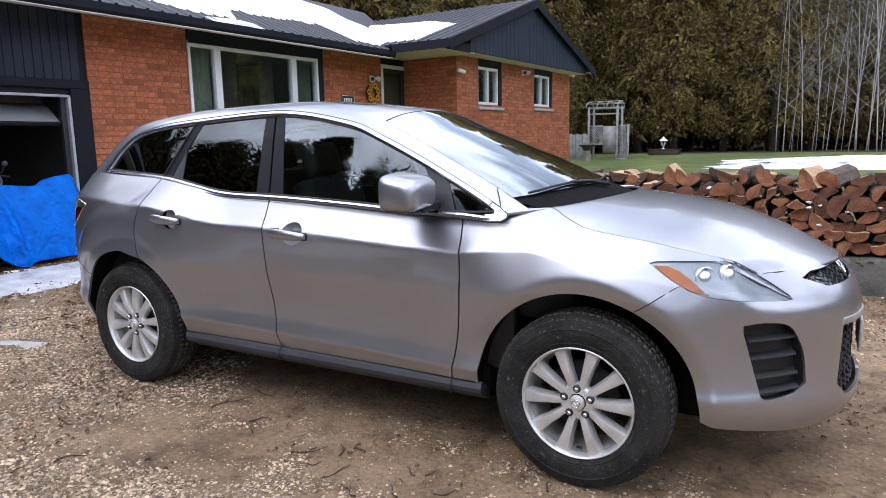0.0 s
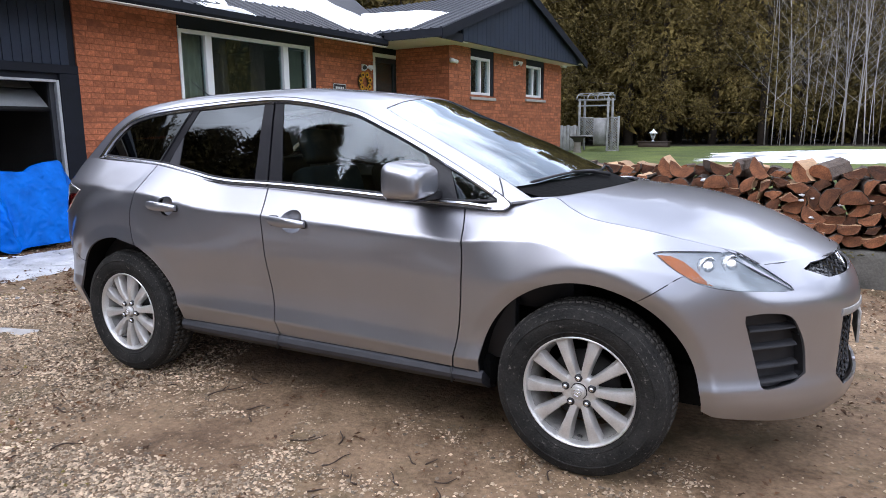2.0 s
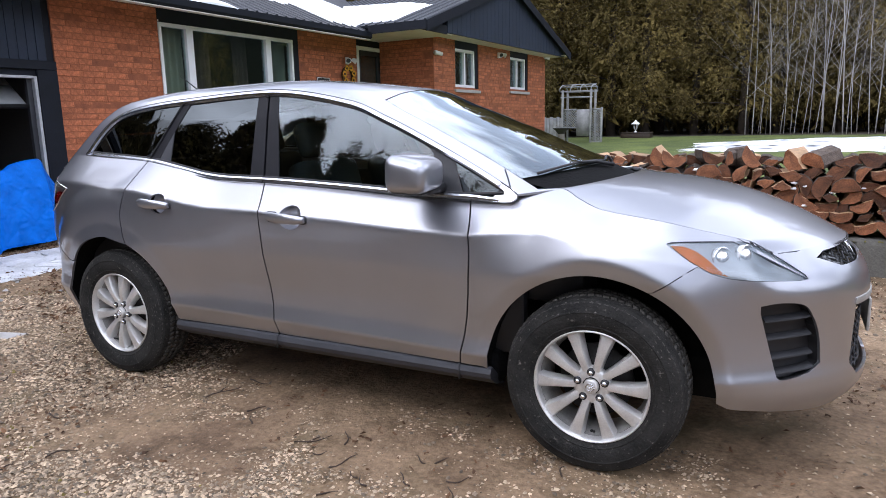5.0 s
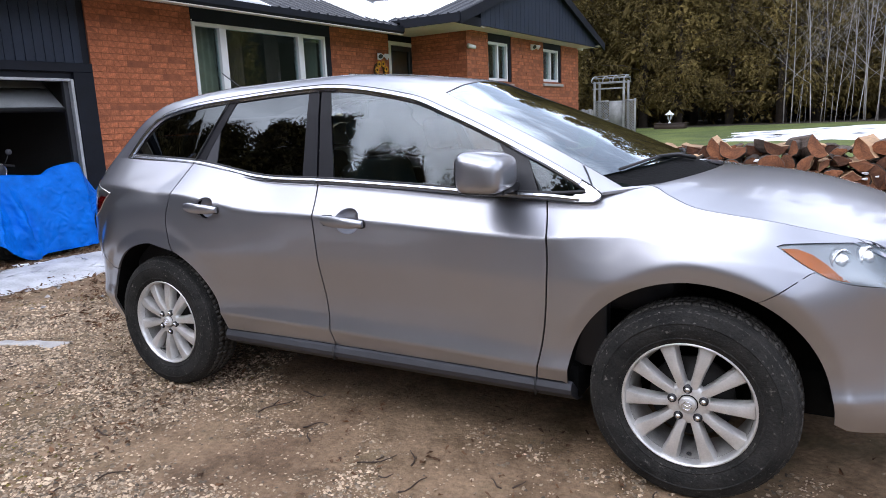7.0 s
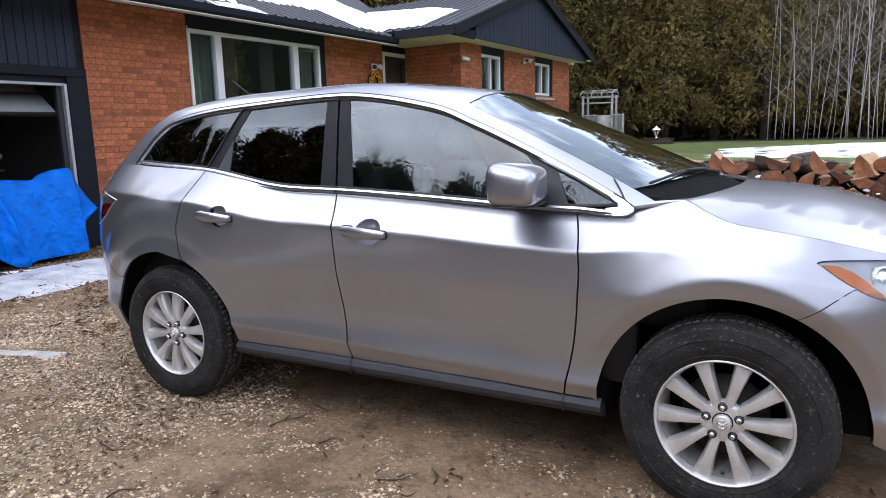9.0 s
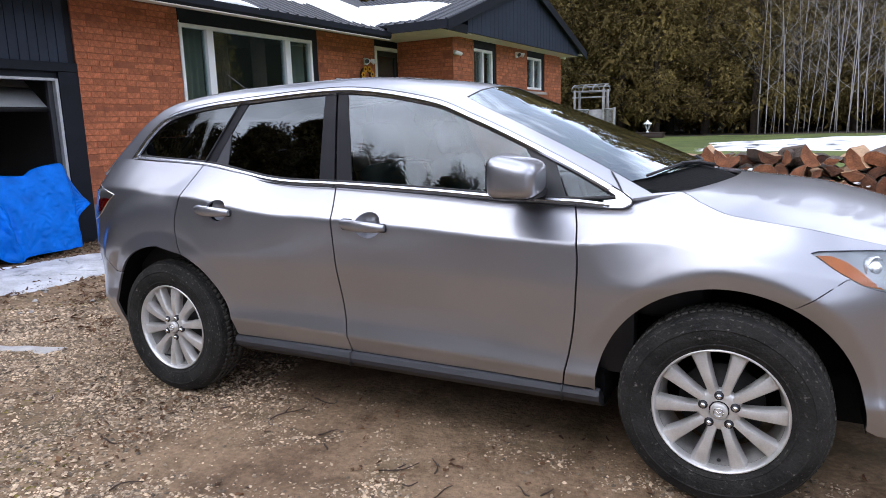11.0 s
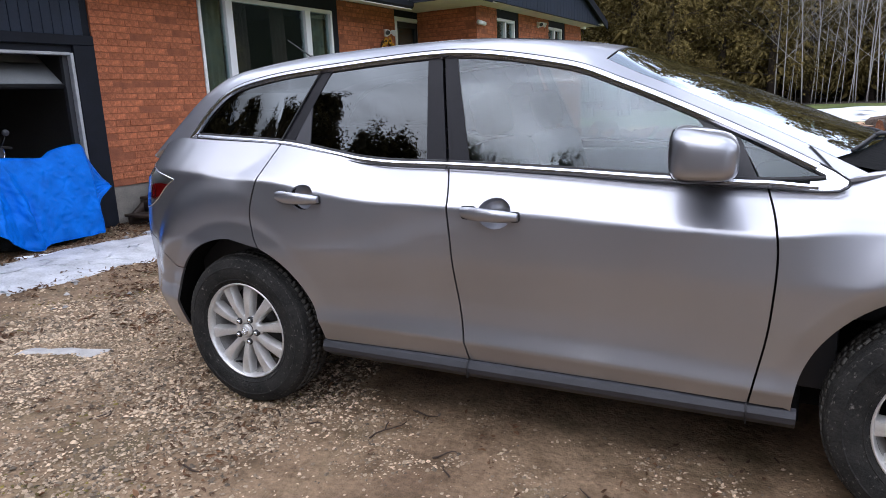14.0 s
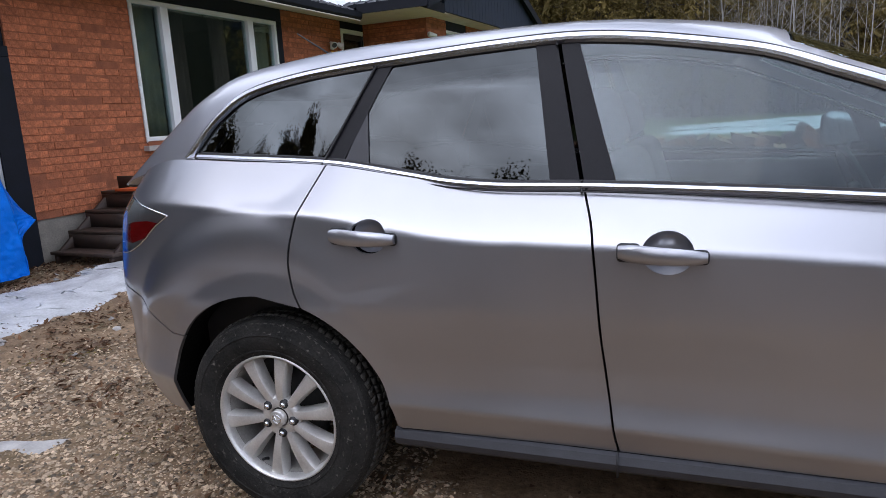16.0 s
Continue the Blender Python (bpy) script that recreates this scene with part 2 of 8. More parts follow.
def curve(xs, ys):
    """A smooth function through points (monotone cubic)."""
    xs, ys = np.array(xs, float), np.array(ys, float)
    h, d = np.diff(xs), np.diff(ys) / np.diff(xs)
    m = np.zeros(len(xs))
    m[0], m[-1] = d[0], d[-1]
    for i in range(1, len(xs) - 1):
        m[i] = 0 if d[i - 1] * d[i] <= 0 else 2 * d[i - 1] * d[i] / (d[i - 1] + d[i])

    def f(x):
        x = min(max(x, xs[0]), xs[-1])
        i = min(int(np.searchsorted(xs, x, "right")) - 1, len(h) - 1)
        t = (x - xs[i]) / h[i]
        return float(ys[i] * (1 + 2 * t) * (1 - t) ** 2 + m[i] * h[i] * t * (1 - t) ** 2 + ys[i + 1] * t * t * (3 - 2 * t) + m[i + 1] * h[i] * t * t * (t - 1))
    return f


def smooth_line(pts, per=8):
    """Catmull-Rom line through points of any dimension."""
    p = [np.array(q, float) for q in pts]
    p = [2 * p[0] - p[1]] + p + [2 * p[-1] - p[-2]]
    out = []
    for i in range(1, len(p) - 2):
        for k in range(per):
            t = k / per
            out.append(0.5 * (2 * p[i] + (p[i + 1] - p[i - 1]) * t + (2 * p[i - 1] - 5 * p[i] + 4 * p[i + 1] - p[i + 2]) * t * t + (3 * p[i] - p[i - 1] - 3 * p[i + 1] + p[i + 2]) * t ** 3))
    out.append(p[-2])
    return [tuple(q) for q in out]


def step(a, b, x):
    t = min(max((x - a) / (b - a), 0), 1)
    return t * t * (3 - 2 * t)


def inside(px, py, poly):
    x, y = poly[:, 0], poly[:, 1]
    x2, y2 = np.roll(x, -1), np.roll(y, -1)
    hit = np.zeros(px.shape, bool)
    for a, b, c, d in zip(x, y, x2, y2):
        if b == d:
            continue
        hit ^= ((b > py) != (d > py)) & (px < (c - a) * (py - b) / (d - b) + a)
    return hit


def patch(surf, poly, ca, cb, holes=(), depth=0.012, side=-1, centre=(0, 0, 0.8), shift=0.0):
    """A sheet on a surface surf(a, b), cut to an outline, with holes and a turned-in rim. The surface is given for the right side;
    side=1 mirrors it."""
    loops = [np.array(q, float) / (ca, cb) for q in (poly, *holes)]
    lo, hi = np.floor(loops[0].min(0)) - 1, np.ceil(loops[0].max(0)) + 1
    nx, ny = int(hi[0] - lo[0]), int(hi[1] - lo[1])
    gx, gy = np.meshgrid(lo[0] + np.arange(nx) + 0.5, lo[1] + np.arange(ny) + 0.5, indexing="ij")
    keep = inside(gx, gy, loops[0])
    for q in loops[1:]:
        keep &= ~inside(gx, gy, q)
    pad = np.pad(keep, 1)
    used = pad[:-1, :-1] | pad[1:, :-1] | pad[:-1, 1:] | pad[1:, 1:]
    full = pad[:-1, :-1] & pad[1:, :-1] & pad[:-1, 1:] & pad[1:, 1:]
    vx, vy = np.meshgrid(lo[0] + np.arange(nx + 1), lo[1] + np.arange(ny + 1), indexing="ij")
    pos = np.stack([vx, vy], -1).astype(float)
    edge = np.argwhere(used & ~full)
    segs = np.concatenate([np.stack([q, np.roll(q, -1, 0)], 1) for q in loops])
    for i, j in edge:
        p = pos[i, j]
        d = segs[:, 1] - segs[:, 0]
        t = np.clip(((p - segs[:, 0]) * d).sum(1) / np.maximum((d * d).sum(1), 1e-12), 0, 1)
        q = segs[:, 0] + t[:, None] * d
        pos[i, j] = q[np.argmin(((q - p) ** 2).sum(1))]
    for q in loops:
        u, w = q - np.roll(q, 1, 0), np.roll(q, -1, 0) - q
        turn = np.abs(np.arctan2(u[:, 0] * w[:, 1] - u[:, 1] * w[:, 0], (u * w).sum(1)))
        for c in q[turn > 0.6]:
            k = np.argmin([((np.array((vx[i, j], vy[i, j])) - c) ** 2).sum() for i, j in edge])
            pos[tuple(edge[k])] = c
    bm = bmesh.new()
    vid = {}
    for i, j in np.argwhere(used):
        p = surf(pos[i, j][0] * ca, pos[i, j][1] * cb)
        vid[(i, j)] = bm.verts.new((p[0], p[1] if side < 0 else -p[1], p[2]))
    for i, j in np.argwhere(keep):
        f = [vid[(i, j)], vid[(i + 1, j)], vid[(i + 1, j + 1)], vid[(i, j + 1)]]
        bm.faces.new(f)
    bmesh.ops.dissolve_degenerate(bm, dist=1e-5, edges=bm.edges[:])
    bm.normal_update()
    c = Vector(centre)
    if sum(f.normal.dot(f.calc_center_median() - c) * f.calc_area() for f in bm.faces) < 0:
        bmesh.ops.reverse_faces(bm, faces=bm.faces[:])
    bm.normal_update()
    if shift:
        for v, nn in [(v, v.normal.copy()) for v in bm.verts]:
            v.co += nn * shift
    if depth:
        rim = [e for e in bm.edges if len(e.link_faces) == 1]
        nor = {v: v.normal.copy() for e in rim for v in e.verts}
        g = bmesh.ops.extrude_edge_only(bm, edges=rim)
        for e in rim:
            e.smooth = False
        made = [v for v in g["geom"] if isinstance(v, bmesh.types.BMVert)]
        old = {tuple(round(c, 6) for c in v.co): n for v, n in nor.items()}
        for v in made:
            v.co -= old.get(tuple(round(c, 6) for c in v.co), Vector()) * depth
    return bm


def ribbon(bm, pts, nors, width, height, closed=False):
    """A rounded strip that lies on a surface, along pts with surface normals nors."""
    pts = [Vector(p) for p in pts]
    prof = [(-0.5, -0.3), (-0.42, 0.6), (-0.2, 1.0), (0.2, 1.0), (0.42, 0.6), (0.5, -0.3)]
    rings, n = [], len(pts)
    for i, p in enumerate(pts):
        a, b = (pts[(i - 1) % n], pts[(i + 1) % n]) if closed else (pts[max(i - 1, 0)], pts[min(i + 1, n - 1)])
        d = (b - a).normalized()
        s = d.cross(Vector(nors[i])).normalized()
        rings.append([bm.verts.new(p + s * (u * width) + Vector(nors[i]) * (w * height)) for u, w in prof])
    for i in range(n if closed else n - 1):
        a, b = rings[i], rings[(i + 1) % n]
        for k in range(len(prof) - 1):
            bm.faces.new((a[k], a[k + 1], b[k + 1], b[k]))
    if not closed:
        bm.faces.new(rings[0])
        bm.faces.new(rings[-1][::-1])
    bmesh.ops.recalc_face_normals(bm, faces=bm.faces[:])


# ---- the car: surfaces (right side; x to its front, y to its left) ----
AXLE, HUB_Z, ARCH_R = 1.375, 0.362, 0.452
low_w = curve([0.20, 0.30, 0.372, 0.4284, 0.441, 0.4536, 0.48, 0.53, 0.59, 0.68, 0.80, 0.95, 1.4], [0.80, 0.838, 0.861, 0.8770, 0.8815, 0.8790, 0.8725, 0.8640, 0.8625, 0.8720, 0.888, 0.890, 0.890])
TOP_X = [-2.4, -1.81, -1.55, -1.18, -0.86, -0.735, -0.57, -0.33, 0.15, 0.54, 0.81, 1.03]
TOP_Z = [1.13, 1.258, 1.247, 1.226, 1.177, 1.157, 1.144, 1.139, 1.119, 1.098, 1.09, 1.102]
FORE_X, FORE_Z = [1.52, 1.63, 1.74, 1.84, 1.925, 2.03, 2.11, 2.4], [1.032, 1.016, 0.992, 0.968, 0.946, 0.894, 0.889, 0.905]
skin_top = curve(TOP_X + [1.10, 1.19, 1.27, 1.37] + FORE_X, TOP_Z + [1.124, 1.128, 1.092, 1.054] + FORE_Z)
skin_ref = curve(TOP_X + [1.15, 1.27, 1.37] + FORE_X, TOP_Z + [1.100, 1.080, 1.058] + FORE_Z)
nose_x = curve([0.2, 0.26, 0.35, 0.5, 0.7, 0.8, 0.9, 1.1], [2.24, 2.31, 2.355, 2.365, 2.365, 2.34, 2.28, 2.2])
tail_x = curve([0.2, 0.31, 0.47, 0.67, 0.9, 1.08, 1.2, 1.3], [-2.2, -2.29, -2.37, -2.38, -2.355, -2.30, -2.23, -2.15])
NC, NK, TC, TK = 1.4, 0.9, -1.5, 0.8
NOSE_END, TAIL_END = NC + NK * math.pi / 2, TC - TK * math.pi / 2


def plan_x(a, z):
    if a > NC:
        th = min((a - NC) / NK, math.pi / 2)
        return NC + (nose_x(z) - NC) * math.sin(th), th
    if a < TC:
        th = min((TC - a) / TK, math.pi / 2)
        return TC + (tail_x(z) - TC) * math.sin(th), -th
    return a, 0.0


def at_x(x, z):
    """The skin's long parameter for a place x at the height z."""
    if x > NC:
        return NC + NK * math.asin(min(1, (x - NC) / (nose_x(z) - NC)))
    if x < TC:
        return TC - TK * math.asin(min(1, (x - TC) / (tail_x(z) - TC)))
    return x


def soft_max(d, r=0.014):
    return 0.5 * (d + math.sqrt(d * d + r * r))


def skin(a, z):
    """The lower body's right side, from the tail's middle round to the nose's middle."""
    x, th = plan_x(a, z)
    c, s = max(0.0, math.cos(th)), math.sin(th)
    w = low_w(z + 0.021 * min(max(x, -0.95), 0.9) * step(0.75, 0.55, z))
    for ax in (AXLE, -AXLE):
        dx, dz = x - ax, (z - HUB_Z) * 0.98
        r = math.hypot(dx, dz)
        fade = step(-0.15, 0.25, z - HUB_Z) * 0.6 + 0.4
        soft_side = step(0.02, 0.42, -dx if ax > 0 else dx)
        if ax > 0:
            f = min(soft_max(r - 0.505 + 0.06 * soft_side) / (0.16 + 0.31 * soft_side), 1)
            swell = 0.044 * (1 - f) ** 1.3 - 0.42 * soft_max(0.505 - r)
        else:
            f = min(soft_max(r - 0.655 + 0.16 * soft_side, 0.04) / (0.085 + 0.48 * soft_side), 1)
            swell = 0.040 * (1 - f) ** 1.35 + 0.010 * max(0.0, (0.515 - r) / 0.063)
        w += swell * fade * (1 - 0.45 * soft_side * step(0.1, -0.1, z - HUB_Z - 0.2))
    y = w * c ** (0.80 if th >= 0 else 0.52)
    lip = 0.017 * step(0.15, 0.6, th) * step(0.47, 0.36, z) * step(0.20, 0.33, z)
    x, y = x + lip * s, y + lip * c
    d = skin_ref(x) - z
    blend = step(0.80, 1.30, x)
    inset = (0.118 + 0.03 * blend) * (1 - 0.42 * step(1.15, 1.75, x)) * max(0.0, 1 - d / (0.150 - 0.015 * blend)) ** (1.07 + 0.45 * blend)
    inset += 0.045 * step(0.86, 1.15, x) * (1 - step(1.62, 1.85, x)) * min(max((z - 0.80) / 0.25, 0), 1) * (1 - max(0.0, 1 - d / 0.12))
    if th < 0:
        inset *= c
    y = max(0.0, y - inset * c ** 0.5)
    return x - inset * s * 0.5, -y, z


def glass_side(x, z):
    return x, -(0.785 - 0.44 * (z - 1.12) - 0.07 * max(0.0, (-x - 1.2) / 0.65) ** 1.5 - 0.05 * max(0, z - 1.45)), z


S_KEYS = [0, 0.08, 0.15, 0.22, 0.3, 0.45, 0.6, 0.7, 0.8, 0.9, 1.0]
up_x = curve(S_KEYS, [-1.81, -1.69, -1.55, -1.3, -1.01, -0.43, 0.10, 0.3325, 0.565, 0.7975, 1.03])
up_z = curve(S_KEYS, [1.258, 1.401, 1.487, 1.533, 1.557, 1.584, 1.512, 1.430, 1.332, 1.225, 1.108])
mid_x = curve(S_KEYS, [-2.335, -2.149, -1.923, -1.731, -1.157, -0.51, 0.167, 0.450, 0.733, 1.017, 1.30])
mid_z = curve(S_KEYS, [1.129, 1.292, 1.473, 1.568, 1.639, 1.658, 1.600, 1.500, 1.388, 1.270, 1.147])


def roof(s, v):
    """Roof, pillars, windscreen and tailgate as one sheet: s from tail to cowl, v from the side (0) to the middle (1)."""
    xs, zs = up_x(s), up_z(s)
    ys = -glass_side(xs, zs)[1]
    tail = 1 - step(0.05, 0.45, s)
    f = 1 - max(0.0, 1 - v) ** (4.32 + 4.83 * tail - 2.3 * step(0.5, 0.66, s))
    g = 1 - max(0.0, 1 - v) ** (4.5 + 3.0 * tail - 2.5 * step(0.5, 0.66, s))
    return xs + (mid_x(s) - xs) * f, -ys * (1 - v), zs + (mid_z(s) - zs) * g


def hood(s, v):
    """Bonnet: s from cowl to nose, v from the wing (0) to the middle (1)."""
    xa = 1.19 + s * 0.84
    e = skin(at_x(xa, skin_top(xa)), skin_top(xa) - 0.002)
    xm, zm = 1.355 + s * 0.915, hood_mid(s)
    f = 1 - max(0.0, 1 - v) ** 2.0
    bulge = 0.010 * step(0.30, 0.62, v) * step(0, 0.5, s) * (1 - 0.8 * s)
    return e[0] + (xm - e[0]) * f, e[1] * (1 - v), e[2] + (zm - 0.02 - e[2]) * f + bulge


hood_mid = curve([0, 0.25, 0.5, 0.75, 0.9, 1.0], [1.168, 1.145, 1.10, 1.023, 0.957, 0.908])


def arch(ax, t0, t1, n=28, r=ARCH_R):
    return [(ax + r * math.cos(radians(t0 + (t1 - t0) * i / n)), HUB_Z + r * math.sin(radians(t0 + (t1 - t0) * i / n))) for i in range(n + 1)]


def line(p, q, n=6):
    return [(p[0] + (q[0] - p[0]) * i / n, p[1] + (q[1] - p[1]) * i / n) for i in range(n)]


def top_line(x0, x1, n=24, drop=0.0):
    return [(x0 + (x1 - x0) * i / n, skin_top(x0 + (x1 - x0) * i / n) - drop) for i in range(n + 1)]


def on_skin(pts):
    return [(at_x(x, z), z) for x, z in pts]


# outlines on the side, as (x, z)
BASE_Z = 0.372
gap_mid = smooth_line([(-0.327, 1.139), (-0.295, 1.03), (-0.283, 0.917), (-0.267, 0.693), (-0.239, 0.463), (-0.224, BASE_Z)])
gap_front = smooth_line([(0.81, 1.09), (0.842, 0.989), (0.856, 0.883), (0.852, 0.75), (0.838, 0.60), (0.806, 0.43), (0.796, BASE_Z)])
gap_rear = smooth_line([(-1.165, 1.225), (-1.20, 1.12), (-1.228, 1.025), (-1.245, 0.922), (-1.235, 0.84), (-1.21, HUB_Z + 0.42)])
G = 0.0035
rear_arch_door = [p for p in arch(-AXLE, 90, 2, 40) if p[0] > -1.21]
rear_arch_wing = [p for p in arch(-AXLE, 90, 208, 60)]
front_door = [(x + G, z) for x, z in gap_mid] + line((-0.22, BASE_Z), (0.79, BASE_Z), 20) + [(x - G, z) for x, z in gap_front[::-1]] + top_line(0.80, -0.32)
rear_door = [(x + G, z) for x, z in gap_rear] + rear_arch_door + line((-0.91, BASE_Z), (-0.232, BASE_Z), 12) + [(x - G, z) for x, z in gap_mid[::-1]] + top_line(-0.335, -1.16)
seam_rear = smooth_line([(-1.80, 0.645), (-1.90, 0.70), (-2.02, 0.755), (-2.2, 0.78)])
lamp = smooth_line([(1.636, 0.943), (1.67, 0.950), (1.80, 0.950), (1.918, 0.943)], 5)[:-1] + smooth_line([(1.922, 0.941), (1.98, 0.912), (2.033, 0.880), (2.083, 0.843), (2.120, 0.813)], 5)[:-1] + smooth_line(
    [(2.122, 0.803), (2.08, 0.801), (1.996, 0.806), (1.895, 0.815), (1.834, 0.827), (1.766, 0.854), (1.689, 0.904)], 5)
seam_front = line((1.60, 0.768), (1.745, 0.868), 6)
front_arch_wing = [p for p in arch(AXLE, 180, 62, 50)]
front_arch_bump = [p for p in arch(AXLE, 62, -3, 30)]
wing = [(x + G, z) for x, z in gap_front] + line((0.80, BASE_Z), (0.925, BASE_Z)) + front_arch_wing + line(front_arch_wing[-1], (1.745, 0.868), 8) + line((1.745, 0.868), (1.885, 0.93), 5) + top_line(1.885, 0.82, 34)

# ---- car: assembly ----
car = thing("car", "silver metallic crossover car parked on the gravel drive", "car")
C = 0.013


def a_loop(pts):
    return on_skin(pts)


def shell(pts, nor_eps=0.004):
    """Points of the side skin with outward normals, for strips laid on it."""
    out, nors = [], []
    for a, z in pts:
        p = Vector(skin(a, z))
        u = Vector(skin(a + nor_eps, z)) - p
        w = Vector(skin(a, z + nor_eps)) - p
        n = u.cross(w).normalized()
        out.append(p)
        nors.append(n if n.y < 0.2 else -n)
    return out, nors


def mirrored(bm):
    for v in bm.verts:
        v.co.y = -v.co.y
    bmesh.ops.reverse_faces(bm, faces=bm.faces[:])
    return bm


def ellipse(cx, cz, rx, rz, n=28):
    return [(cx + rx * math.cos(2 * math.pi * i / n), cz + rz * math.sin(2 * math.pi * i / n)) for i in range(n)]


duct = smooth_line([(1.962, 0.715), (2.03, 0.725), (2.105, 0.712), (2.14, 0.66), (2.165, 0.58), (2.176, 0.475)], 5) + smooth_line([(2.14, 0.445), (2.08, 0.43), (2.035, 0.43), (2.02, 0.47), (1.99, 0.58), (1.962, 0.69)], 5)
duct_a = on_skin(duct)
grille_up = [(at_x(2.165, 0.865), 0.865), (at_x(2.24, 0.835), 0.828), (NOSE_END + 0.1, 0.822), (NOSE_END + 0.1, 0.885), (at_x(2.2, 0.875), 0.882)]
grille_low = [(2.46, 0.695), (NOSE_END + 0.1, 0.70), (NOSE_END + 0.1, 0.385), (2.50, 0.385), (2.44, 0.44)]
lamp_a = on_skin(lamp)
bumper = on_skin([(1.60 + G, 0.768)] + line((1.61, 0.772), (1.75, 0.868), 6) + line((1.75, 0.868), (1.89, 0.93), 5)) + on_skin(top_line(1.89, 2.1, 8)) + [
    (a, 0.897) for a in np.linspace(at_x(2.13, 0.9), NOSE_END, 14)] + [(NOSE_END, 0.6), (NOSE_END, 0.27)] + [(a, 0.27 + 0.05 * max(0, (2.4 - a) / 0.55) ** 2) for a in np.linspace(NOSE_END - 0.05, 1.86, 20)] + on_skin(
    front_arch_bump[::-1])
handle_cups = {"front": ellipse(-0.093, 0.972, 0.068, 0.057), "rear": ellipse(-0.965, 1.012, 0.062, 0.053)}

def crease_row(a, z):
    """How far the crease along the sill climbs at a."""
    return 0.021 * min(max(a, -0.95), 0.9) * step(0.75, 0.55, z)


def door_skin(a, q):
    z = q
    for _ in range(3):
        z = q - crease_row(a, z)
    return skin(a, z)


def door_loop(pts):
    return [(a, z + crease_row(a, z)) for a, z in on_skin(pts)]


CR = 0.0126
for side in (-1, 1):
    fd = part("front_door", patch(door_skin, door_loop(front_door), C, CR, [handle_cups["front"]], side=side), PAINT, car)
    rd = part("rear_door", patch(door_skin, door_loop(rear_door), C, CR, [handle_cups["rear"]], side=side), PAINT, car)
    part("front_wing", patch(skin, a_loop(wing), 0.009, 0.009, [lamp_a], side=side), PAINT, car)
    quarter = [(x - G, z) for x, z in gap_rear] + [p for p in rear_arch_wing if p[0] < -1.22 and p[1] > 0.642] + seam_rear + [(-2.3, 0.79), (-2.27, 1.0), (-2.24, 1.10)] + top_line(-2.22, -1.17, 26)
    quarter_a = on_skin([p for p in quarter])
    quarter_a = [(max(a, TAIL_END), z) for a, z in quarter_a]
    tail_lamp = smooth_line([(-1.762, 1.070), (-1.84, 1.030), (-1.93, 0.970), (-2.03, 0.925), (-2.13, 0.905)], 5) + smooth_line([(-2.28, 0.915), (-2.27, 1.05), (-2.20, 1.125), (-2.03, 1.120), (-1.88, 1.095)], 5)
    tail_a = on_skin(tail_lamp)
    part("rear_wing", patch(skin, quarter_a, C, C, [tail_a], side=side), PAINT, car)
    rb = [(-1.80 + 0.0, 0.640)] + [(x, z - 2 * G) for x, z in seam_rear] + [(-2.3, 0.78)]
    rbp = on_skin(rb) + [(TAIL_END, 0.775), (TAIL_END, 0.30)] + [(a, 0.30) for a in np.linspace(TAIL_END + 0.1, at_x(-1.86, 0.30), 14)] + on_skin([p for p in arch(-AXLE, 187, 142, 20)])
    part("rear_bumper", patch(skin, rbp, C, C, side=side), PAINT, car)
    tl = part("tail_lamp", patch(skin, tail_a, 0.009, 0.009, side=side, depth=0.01), LENS, car, "clear tail lamp lens over red reflector")
    part("lamp_bowl", patch(skin, tail_a, 0.012, 0.012, side=side, depth=0, shift=-0.014), BOWL, tl)
    red = on_skin([(-1.835, 1.040), (-1.88, 1.008), (-1.95, 0.975), (-2.04, 0.950), (-2.12, 0.955), (-2.10, 1.015), (-2.0, 1.036), (-1.9, 1.045)])
    part("red_reflector", patch(skin, red, 0.010, 0.010, side=side, depth=0.01, shift=-0.006), RED_LENS, tl)
    bm = bmesh.new()
    pts, nors = shell(tail_a + tail_a[:1])
    tube(bm, [p + n * 0.001 for p, n in zip(pts, nors)], 0.0032, 5)
    if side > 0:
        mirrored(bm)
    part("lamp_edge", bm, CHROME, tl)
    # door handles with their cups
    for door, hx, hz, hl in ((fd, -0.106, 0.978, 0.226), (rd, -0.978, 1.018, 0.214)):
        key = "front" if door is fd else "rear"

        def cup(a, z, key=key, hx=handle_cups[key][0][0] - (0.066 if key == "front" else 0.062), hz=0.972 if key == "front" else 1.012):
            p = skin(a, z)
            q = max(0.0, 1 - ((a - hx) / 0.067) ** 2 - ((z - hz) / 0.055) ** 2)
            return p[0], p[1] + 0.075 * q ** 0.42, p[2]
        part("handle_cup", patch(cup, handle_cups[key], 0.007, 0.007, side=side, depth=0), PAINT, door)
        bm = bmesh.new()
        n = 18
        pts = []
        for i in range(n + 1):
            t = i / n
            x = hx - hl / 2 + hl * t
            z = hz - 0.012 * t
            p = Vector(skin(x, z))
            pts.append((x, p.y - 0.036 * math.sin(math.pi * min(1, max(0, 0.06 + t * 0.9))) ** 0.45, z))
        rings = []
        for i, p in enumerate(pts):
            t = i / n
            hgt = (0.0270 - 0.006 * t) * (1 - 0.35 * abs(2 * t - 1) ** 4)
            rings.append([bm.verts.new((p[0], p[1] + 0.013 * math.sin(a), p[2] + hgt * math.cos(a))) for a in np.linspace(0, 2 * math.pi, 13)[:-1]])
        for r0, r1 in zip(rings, rings[1:]):
            for k in range(12):
                bm.faces.new((r0[k], r0[(k + 1) % 12], r1[(k + 1) % 12], r1[k]))
        bm.faces.new(rings[0]), bm.faces.new(rings[-1])
        bmesh.ops.recalc_face_normals(bm, faces=bm.faces[:])
        if side > 0:
            mirrored(bm)
